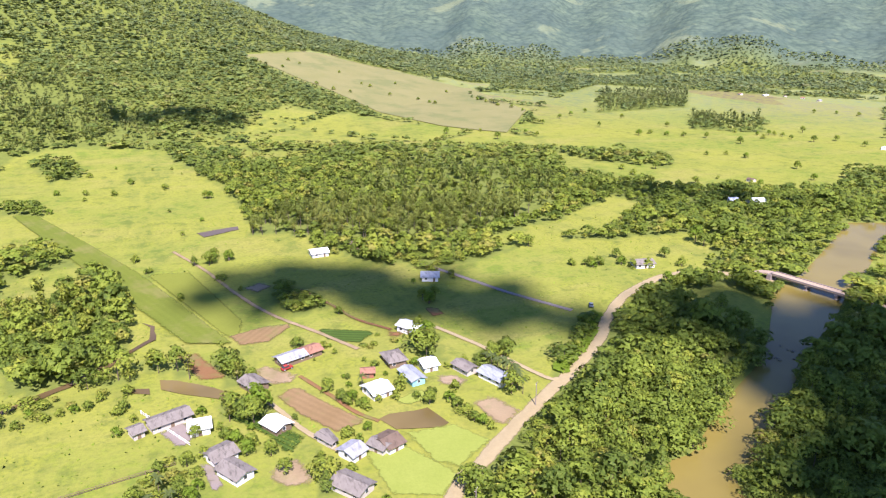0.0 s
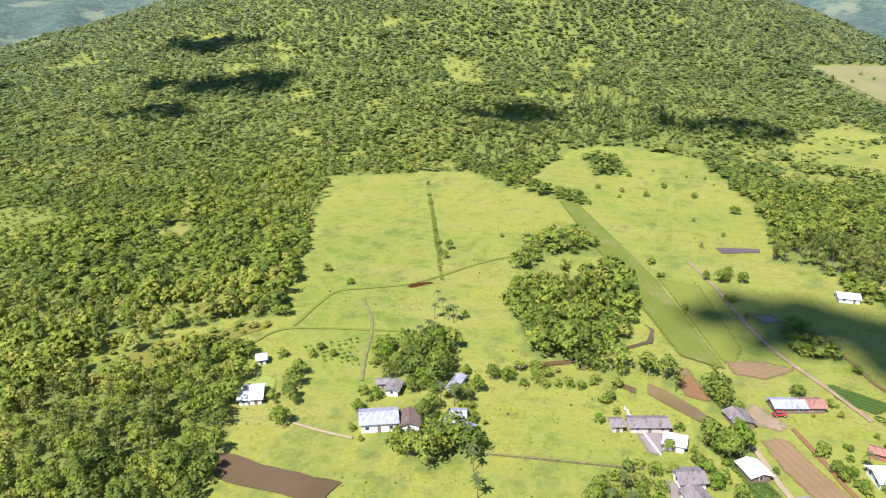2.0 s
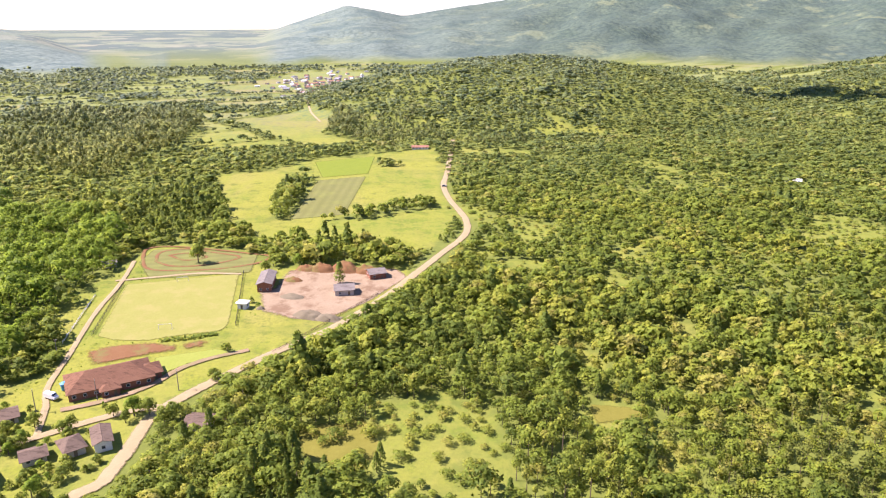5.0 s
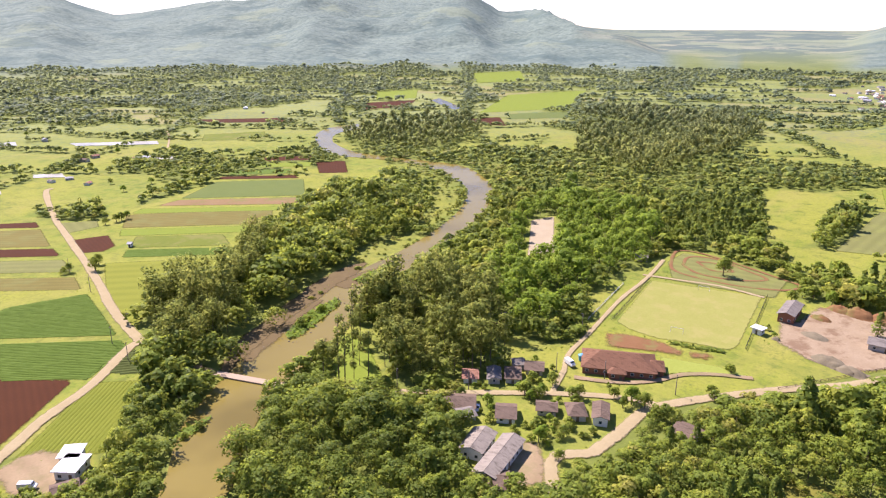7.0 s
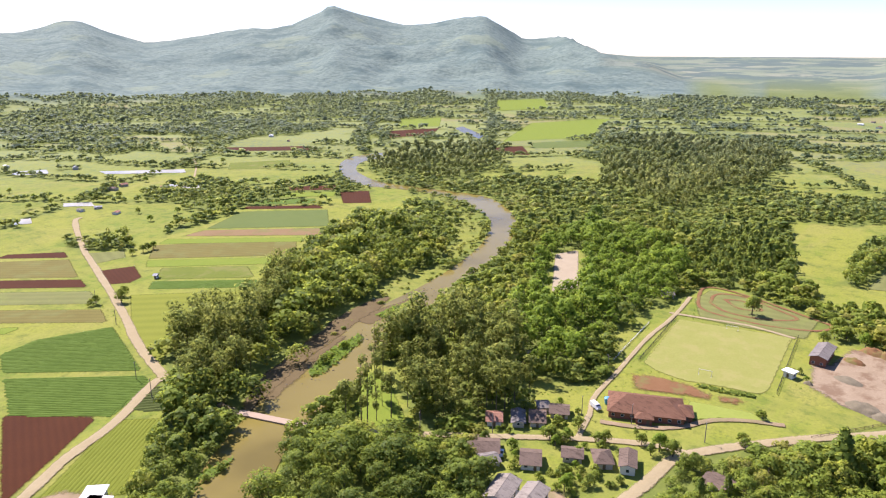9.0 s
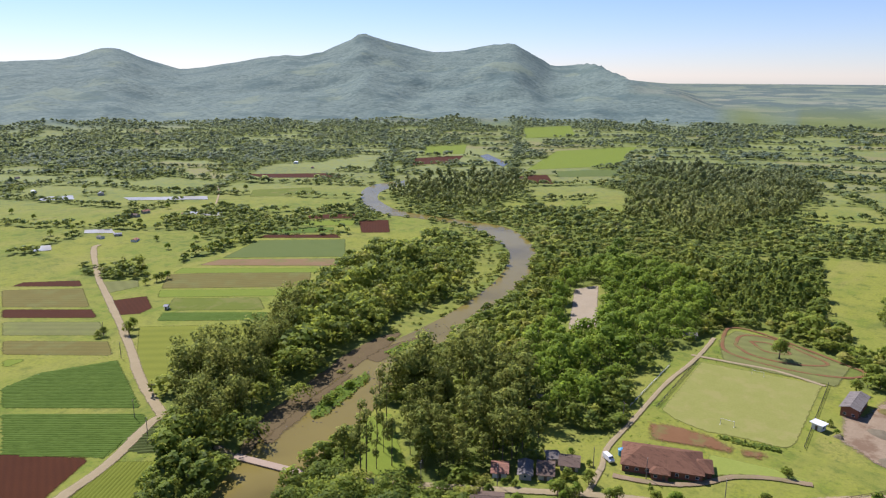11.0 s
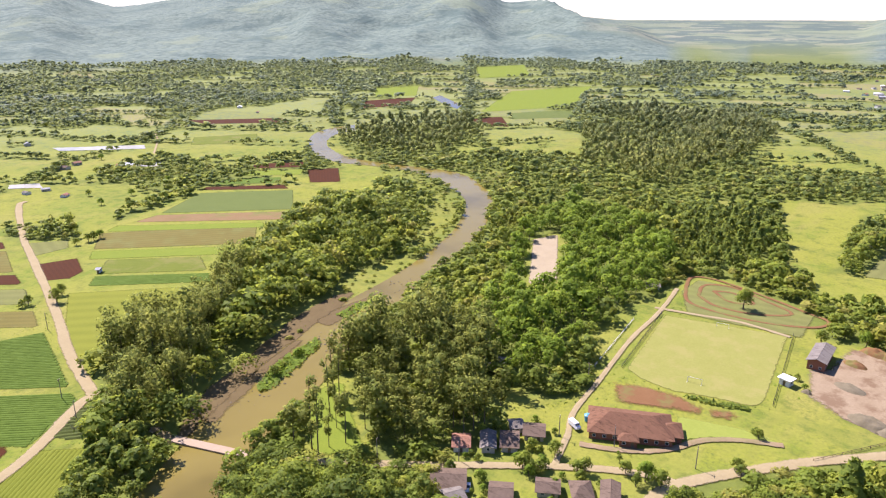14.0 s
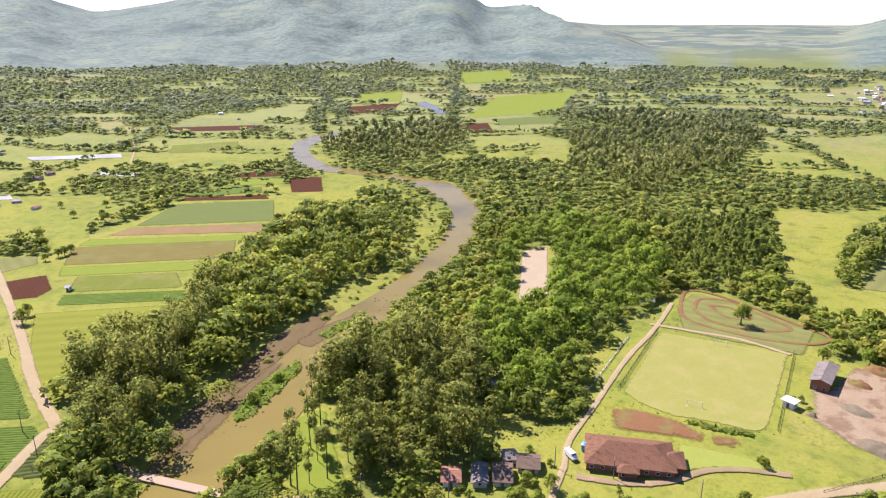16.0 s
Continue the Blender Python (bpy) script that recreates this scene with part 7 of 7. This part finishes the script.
def causeway():
    pts = ((-148.5, -212.5), (-155.9, -187.8))
    mid = ((pts[0][0] + pts[1][0]) / 2, (pts[0][1] + pts[1][1]) / 2)
    turn = math.degrees(math.atan2(pts[1][1] - pts[0][1], pts[1][0] - pts[0][0]))
    long = math.dist(*pts) + 4
    ob = tagged(new("causeway"), "low pale concrete causeway crossing the river", "bridge")
    ob.matrix_world = pose(*mid, 0, 0, 0, turn)
    box_part("slab", (long, 3.6, 0.55), (0, 0, 0.55), "pale_slab", ob)
    for i in range(6):
        box_part("support", (0.7, 3.0, 0.8), (-long / 2 + 2 + i * (long - 4) / 5, 0, 0.1), "concrete", ob)


causeway()


def shoal(label, kind, *points):
    PATCHES[0] += 1
    me = patch_mesh("gravel_bar", ragged(list(points), 0.7, 3.0), 0.30 + 0.004 * (PATCHES[0] % 10), ground_material(kind, 0, True), 0, 3.6)
    tagged(new("gravel_bar", me), label, "river bank", kind="structure")


shoal("stony mud shallow along the wooded bank", "mud", (-160.8, -216.7), (-171.5, -224.6), (-193.0, -229.7), (-219.6, -237.9), (-237.2, -241.4), (-226.3, -233.7), (-200.2, -225.3), (-183.0, -217.6), (-163.5, -210.6), (-156.7, -208.4))
shoal("shaded brown mud flat below the riverside trees", "mud", (-143, -211), (-157, -223), (-171, -233), (-204, -244), (-243, -258), (-275, -262), (-290, -256), (-266, -247), (-240, -241), (-197, -229), (-168, -217), (-148, -209))
shoal("muddy shallow with weed", "mud", (-246.1, -246.6), (-264.1, -248.6), (-291.9, -245.8), (-303.6, -243.5), (-286.2, -240.8), (-255.2, -236.0), (-242.4, -235.0))
shoal("green weedy islet in the river", "brightgrass", (-190.0, -220.7), (-208.1, -228.9), (-224.1, -231.3), (-232.6, -230.8), (-229.6, -225.9), (-209.2, -219.1), (-192.3, -214.5), (-187.9, -216.5))
shoal("green weedy islet in the river", "brightgrass", (-258.7, -243.3), (-275.4, -243.1), (-288.8, -241.1), (-279.4, -238.7), (-258.6, -237.3))
shoal("weedy edge of the river", "brightgrass", (-110.2, -188.3), (-118.8, -191.2), (-127.1, -189.7), (-120.6, -185.8), (-112.5, -185.5))
shoal("pale sandy landing at the causeway", "tansoil", (-149.9, -231.5), (-150.5, -225.9), (-150.3, -212.4), (-146.1, -208.5), (-144.6, -216.2), (-145.5, -226.5))



def rocks():
    """Loose stones lying in the shallows."""
    src = bmesh.new()
    bmesh.ops.create_icosphere(src, subdivisions=1, radius=0.5)
    for v in src.verts:
        v.co *= random.uniform(0.7, 1.2)
        v.co.z *= 0.55
    me = bpy.data.meshes.new("rock")
    src.to_mesh(me)
    src.free()
    me.materials.append(MATS["gravel"])
    for i in range(120):
        u = random.uniform(0, 1)
        x, y = -172 - 150 * u + random.uniform(-6, 6), -214 - 30 * u + random.uniform(-8, 7)
        if i > 106:
            x, y = 196 + random.uniform(-9, 9), 168 + random.uniform(-6, 6)
        s = random.uniform(0.4, 1.5) if i < 107 else random.uniform(0.7, 2.2)
        ob = tagged(new("rock", me), "grey stone lying in the river shallows", "rock", group="stones in the river")
        ob.matrix_world = pose(x, y, 0.25, 0, 0, random.uniform(0, 360)) @ Matrix.Diagonal((s, s * 0.8, s * 0.8, 1))


rocks()


# ---- pitch, fences, poles ----
def fence(label, post_mat, high, gap, a, b, rails=2, thick=0.1):
    a, b = Vector((*a, 0)), Vector((*b, 0))
    ob = tagged(new("fence"), label, "fence")
    ob.matrix_world = Matrix.Translation(a + Vector((0, 0, float(land(a.x, a.y))))) @ pose(0, 0, 0, 0, 0, math.degrees(math.atan2(b.y - a.y, b.x - a.x)))
    span = (b - a).length
    first = None
    for i in range(int(span / gap) + 1):
        if first is None:
            first = box_part("post", (thick * 1.5, thick * 1.5, high + 0.4), (0, 0, high / 2 - 0.2), post_mat, ob)
        else:
            p = new("post", first.data)
            p.parent = ob
            p.matrix_basis = pose(i * gap, 0, high / 2 - 0.2)
    for i in range(rails):
        box_part("rail", (span, thick * 0.7, 0.16 if high < 1.6 else high / rails * 0.7), (span / 2, 0, high * (i + 0.6) / rails), post_mat, ob)


fence("dark low net fence along the football pitch", "black_net", 1.5, 4.0, (-350.5, -115.5), (-287, -110.0), 2, 0.14)
fence("dark low net fence along the football pitch", "black_net", 1.5, 4.0, (-360.5, -58.5), (-291, -52.5), 2, 0.14)
fence("white painted post and rail fence beside the lane", "white", 1.1, 3.0, (-336, -124), (-282, -119.5), 2, 0.12)
fence("weathered wooden fence between the pastures", "wood", 1.2, 4.0, (-48, 168), (-5, 176), 2)
fence("white wall-like fence beside the farmyard", "white", 1.2, 3.0, (-14, 207), (-1, 184), 2, 0.2)
fence("wooden fence along the woods road", "wood", 1.2, 4.0, (-262, -34), (-322, 10), 2)


def goal(x, y, turn):
    ob = tagged(new("football_goal"), "white metal football goal frame on the pitch", "goal", group="football goals")
    ob.matrix_world = pose(x, y, 0.06, 0, 0, turn)
    for s in (-1, 1):
        box_part("post", (0.14, 0.14, 2.3), (0, s * 2.7, 1.1), "white", ob)
        box_part("back_stay", (1.5, 0.1, 0.1), (-0.75, s * 2.7, 0.1), "white", ob)
    box_part("crossbar", (0.14, 5.54, 0.14), (0, 0, 2.27), "white", ob)


goal(-291.5, -81.5, 185)
goal(-351.0, -87.0, 5)


def pole(x, y, turn):
    ob = tagged(new("utility_pole"), "grey concrete utility pole with a crossarm", "utility pole", group="utility poles")
    ob.matrix_world = pose(x, y, float(land(x, y)), 0, 0, turn)
    bm = bmesh.new()
    bmesh.ops.create_cone(bm, cap_ends=True, segments=8, radius1=0.17, radius2=0.11, depth=8.6, matrix=Matrix.Translation((0, 0, 4.0)))
    part("post", bm, "concrete", ob)
    arm = box_part("crossarm", (1.9, 0.12, 0.14), (0, 0, 7.9), "wood", ob)
    for k in (-0.8, 0.0, 0.8):
        box_part("insulator", (0.1, 0.1, 0.2), (k, 0, 0.17), "white", arm)


for px, py, pt in ((-232, -90, 20), (-236, -64, 20), (-227, -108, 20), (-268, -116, 60), (-140, -273, 40), (-135, -253, 40),
                   (-168, -340, 60), (-177, -377, 60), (-195, -128, 30), (-180, -150, 30), (62, 128, 45), (100, 168, 45)):
    pole(px, py, pt)


# ---- cars, tank, heaps ----
for key, paint in (("paint_white", (0.75, 0.76, 0.76)), ("paint_grey", (0.16, 0.19, 0.22)), ("paint_red", (0.35, 0.05, 0.04)), ("paint_blue", (0.10, 0.32, 0.50))):
    nd = Nodes(key)
    nd.done(nd.mix(nd.noise(0.8), paint, tuple(v * 0.8 for v in paint)), 0.3)
nd = Nodes("tyre")
nd.done((0.02, 0.02, 0.02), 0.9)


def car(x, y, turn, paint, label, van=False):
    ob = tagged(new("van" if van else "car"), label, "car")
    ob.matrix_world = pose(x, y, 0.45, 0, 0, turn)
    L, W, H = (5.2, 1.95, 2.2) if van else (4.2, 1.72, 1.45)
    bm = bmesh.new()
    if van:
        side = [(-L / 2, 0.35), (L / 2, 0.35), (L / 2, 1.05), (L / 2 - 0.7, 1.3), (L / 2 - 1.3, H), (-L / 2, H)]
    else:
        side = [(-L / 2, 0.3), (L / 2, 0.3), (L / 2, 0.7), (L / 2 - 1.1, 0.9), (-L / 2, 0.9)]
    prism(bm, side, -W / 2, W / 2)
    bmesh.ops.bevel(bm, geom=bm.edges[:], offset=0.08, segments=2, affect="EDGES")
    body = part("body", bm, paint, ob)
    if not van:
        bm = bmesh.new()
        prism(bm, [(-1.7, 0.88), (0.9, 0.88), (0.25, H), (-1.25, H)], -W / 2 + 0.12, W / 2 - 0.12)
        cab = part("cabin", bm, "glass_pane", ob, "dark glazed cabin")
        box_part("roof", (1.45, W - 0.3, 0.06), (-0.5, 0, H + 0.02), paint, cab)
    else:
        box_part("windscreen", (0.06, W - 0.3, 0.7), (L / 2 - 0.92, 0, 1.72), "glass_pane", body)
    for sx in (-1, 1):
        for sy in (-1, 1):
            bm = bmesh.new()
            bmesh.ops.create_cone(bm, cap_ends=True, segments=14, radius1=0.32, radius2=0.32, depth=0.22)
            w = part("wheel", bm, "tyre", ob)
            w.matrix_basis = pose(sx * L * 0.31, sy * (W / 2 - 0.08), 0.3, 90, 0, 0)
            bm = bmesh.new()
            bmesh.ops.create_cone(bm, cap_ends=True, segments=10, radius1=0.18, radius2=0.18, depth=0.24)
            part("rim", bm, "paint_white", w)


car(-70.5, -200, 130, "paint_white", "white pickup parked on the sandy forecourt", True)
car(-184.5, -117.5, 30, "paint_white", "white car parked beside the brown house")
car(-169, -94, 20, "paint_grey", "grey car parked beside the school hall")
car(-235, -106, 60, "paint_white", "white delivery van parked at the hall", True)
car(-549, 71, 90, "paint_grey", "dark car driving along the dirt road")
car(159, 229, 60, "paint_grey", "dark car on the pale dirt road")
car(32, 219, 20, "paint_red", "red car beside the long cattle shed")


def tank(x, y):
    ob = tagged(new("water_tank"), "round light blue plastic water tank beside the hall", "water tank")
    ob.matrix_world = pose(x, y, 0.3)
    bm = bmesh.new()
    bmesh.ops.create_cone(bm, cap_ends=True, segments=20, radius1=1.1, radius2=1.35, depth=2.4, matrix=Matrix.Translation((0, 0, 1.2)))
    part("tank", bm, "paint_blue", ob)
    bm = bmesh.new()
    bmesh.ops.create_cone(bm, cap_ends=True, segments=20, radius1=1.4, radius2=0.5, depth=0.5, matrix=Matrix.Translation((0, 0, 2.65)))
    part("lid", bm, "paint_blue", ob)


tank(-241.5, -104.0)


def heap(x, y, wide, high, turn, kind, label):
    """An uneven mound of loose earth."""
    n = 18
    v, f = [], []
    for i in range(n):
        for j in range(n):
            a, b = (i / (n - 1) - 0.5) * 2, (j / (n - 1) - 0.5) * 2
            h = max(0, 1 - a * a - b * b) ** 0.8 * high * (1 + 0.5 * noise.noise(Vector((a * 2.5 + x, b * 2.5 + y, 0))))
            v.append((a * wide, b * wide * 0.55, h - 0.05))
    f = [(i * n + j, i * n + j + 1, (i + 1) * n + j + 1, (i + 1) * n + j) for i in range(n - 1) for j in range(n - 1)]
    me = mesh_from("earth_mound", v, np.array(f)[:, ::-1], kind, flat=False)
    ob = tagged(new("earth_mound", me), label, "earth heap", group="heaps in the dirt yard")
    ob.matrix_world = pose(x, y, 0.1, 0, 0, turn)


MATS["earth_red"] = ground_material("redearth", 0)
for hx, hy, hw, hh, hk, hl in ((-359, -18, 6, 2.6, "redearth", "heap of loose red earth in the yard"), (-357, -6, 7, 3.0, "redearth", "heap of loose red earth in the yard"),
                               (-353, 5, 6, 2.4, "redearth", "heap of loose red earth in the yard"), (-361, -26, 5, 1.8, "redearth", "low bank of red earth"),
                               (-298, -22, 6, 1.6, "gravel", "grey rubble heap in the yard"), (-294, -14, 5, 1.3, "gravel", "grey rubble heap in the yard"),
                               (-322, -31, 5, 1.0, "gravel", "flattened grey rubble heap"), (-345, -32, 4, 1.2, "redearth", "small red earth heap"),
                               (-309, -44, 1.6, 0.9, "gravel", "small dark heap beside the barn")):
    heap(hx, hy, hw * 1.25, hh * 1.5, 70, hk, hl)


# ---- houses far off ----
def far_model(seed, roof, wall):
    rng = random.Random(seed)
    L, D, H = rng.uniform(9, 14), rng.uniform(7, 9), rng.uniform(3, 3.6)
    ob = tagged(new("distant_house"), "small distant village house with a pitched roof", "house", group="houses of the distant village")
    bm = bmesh.new()
    prism(bm, [(-D / 2, -0.5), (D / 2, -0.5), (D / 2, H), (0, H + 1.5), (-D / 2, H)], -L / 2, L / 2)
    part("wall", bm, wall, ob)
    bm = bmesh.new()
    for s in (-1, 1):
        prism(bm, [(0, H + 1.52), (s * (D / 2 + 0.5), H - 0.2), (s * (D / 2 + 0.5), H), (0, H + 1.75)], -L / 2 - 0.5, L / 2 + 0.5)
    part("roof", bm, roof, ob)
    for k in (-1, 1):
        for u in (-0.28, 0.28):
            bm = bmesh.new()
            solid(bm, (k * D / 2 - 0.06, u * L - 0.7, 1.0), (k * D / 2 + 0.06, u * L + 0.7, 2.2))
            part("window", bm, "glass_pane", ob)
    return ob


FAR_KIND = [far_model(i, r, w) for i, (r, w) in enumerate((("terracotta", "white"), ("greytile", "white"), ("whitemetal", "white"), ("browntile", "plaster"), ("terracotta", "plaster"), ("greymetal", "plaster")))]
FAR_USED = set()


def far_house(x, y, i, size=0.72):
    k = i % len(FAR_KIND)
    m = pose(x, y, float(land(x, y)), 0, 0, (i * 67) % 180) @ Matrix.Scale(size, 4)
    if k in FAR_USED:
        copy_thing(FAR_KIND[k], m)
    else:
        FAR_KIND[k].matrix_basis = m
        FAR_USED.add(k)


FAR_SPOTS = [(-778, -1046), (-756, -971), (-745, -914), (-356, -685), (-373, -696), (-396, -842), (-393, -655), (-413, -618), (-354, -924), (-384, -631),
             (-722, -846), (-1002, -1124), (-1200, -1249), (-1642, -594), (-1700, -577), (-387, -1064), (-455, -1068), (-303, -614), (-302, -582), (-288, -615),
             (822, 806), (839, 786), (845, 761), (841, 729), (798, 830), (400, 358), (600, 442), (393, 385)]
for n_far, (fx, fy) in enumerate(FAR_SPOTS):
    far_house(fx, fy, n_far)
_town = random.Random(5)
for n_far in range(170):
    far_house(_town.gauss(-1580, 125), _town.gauss(-55, 62), n_far + 1, _town.uniform(0.9, 1.35))


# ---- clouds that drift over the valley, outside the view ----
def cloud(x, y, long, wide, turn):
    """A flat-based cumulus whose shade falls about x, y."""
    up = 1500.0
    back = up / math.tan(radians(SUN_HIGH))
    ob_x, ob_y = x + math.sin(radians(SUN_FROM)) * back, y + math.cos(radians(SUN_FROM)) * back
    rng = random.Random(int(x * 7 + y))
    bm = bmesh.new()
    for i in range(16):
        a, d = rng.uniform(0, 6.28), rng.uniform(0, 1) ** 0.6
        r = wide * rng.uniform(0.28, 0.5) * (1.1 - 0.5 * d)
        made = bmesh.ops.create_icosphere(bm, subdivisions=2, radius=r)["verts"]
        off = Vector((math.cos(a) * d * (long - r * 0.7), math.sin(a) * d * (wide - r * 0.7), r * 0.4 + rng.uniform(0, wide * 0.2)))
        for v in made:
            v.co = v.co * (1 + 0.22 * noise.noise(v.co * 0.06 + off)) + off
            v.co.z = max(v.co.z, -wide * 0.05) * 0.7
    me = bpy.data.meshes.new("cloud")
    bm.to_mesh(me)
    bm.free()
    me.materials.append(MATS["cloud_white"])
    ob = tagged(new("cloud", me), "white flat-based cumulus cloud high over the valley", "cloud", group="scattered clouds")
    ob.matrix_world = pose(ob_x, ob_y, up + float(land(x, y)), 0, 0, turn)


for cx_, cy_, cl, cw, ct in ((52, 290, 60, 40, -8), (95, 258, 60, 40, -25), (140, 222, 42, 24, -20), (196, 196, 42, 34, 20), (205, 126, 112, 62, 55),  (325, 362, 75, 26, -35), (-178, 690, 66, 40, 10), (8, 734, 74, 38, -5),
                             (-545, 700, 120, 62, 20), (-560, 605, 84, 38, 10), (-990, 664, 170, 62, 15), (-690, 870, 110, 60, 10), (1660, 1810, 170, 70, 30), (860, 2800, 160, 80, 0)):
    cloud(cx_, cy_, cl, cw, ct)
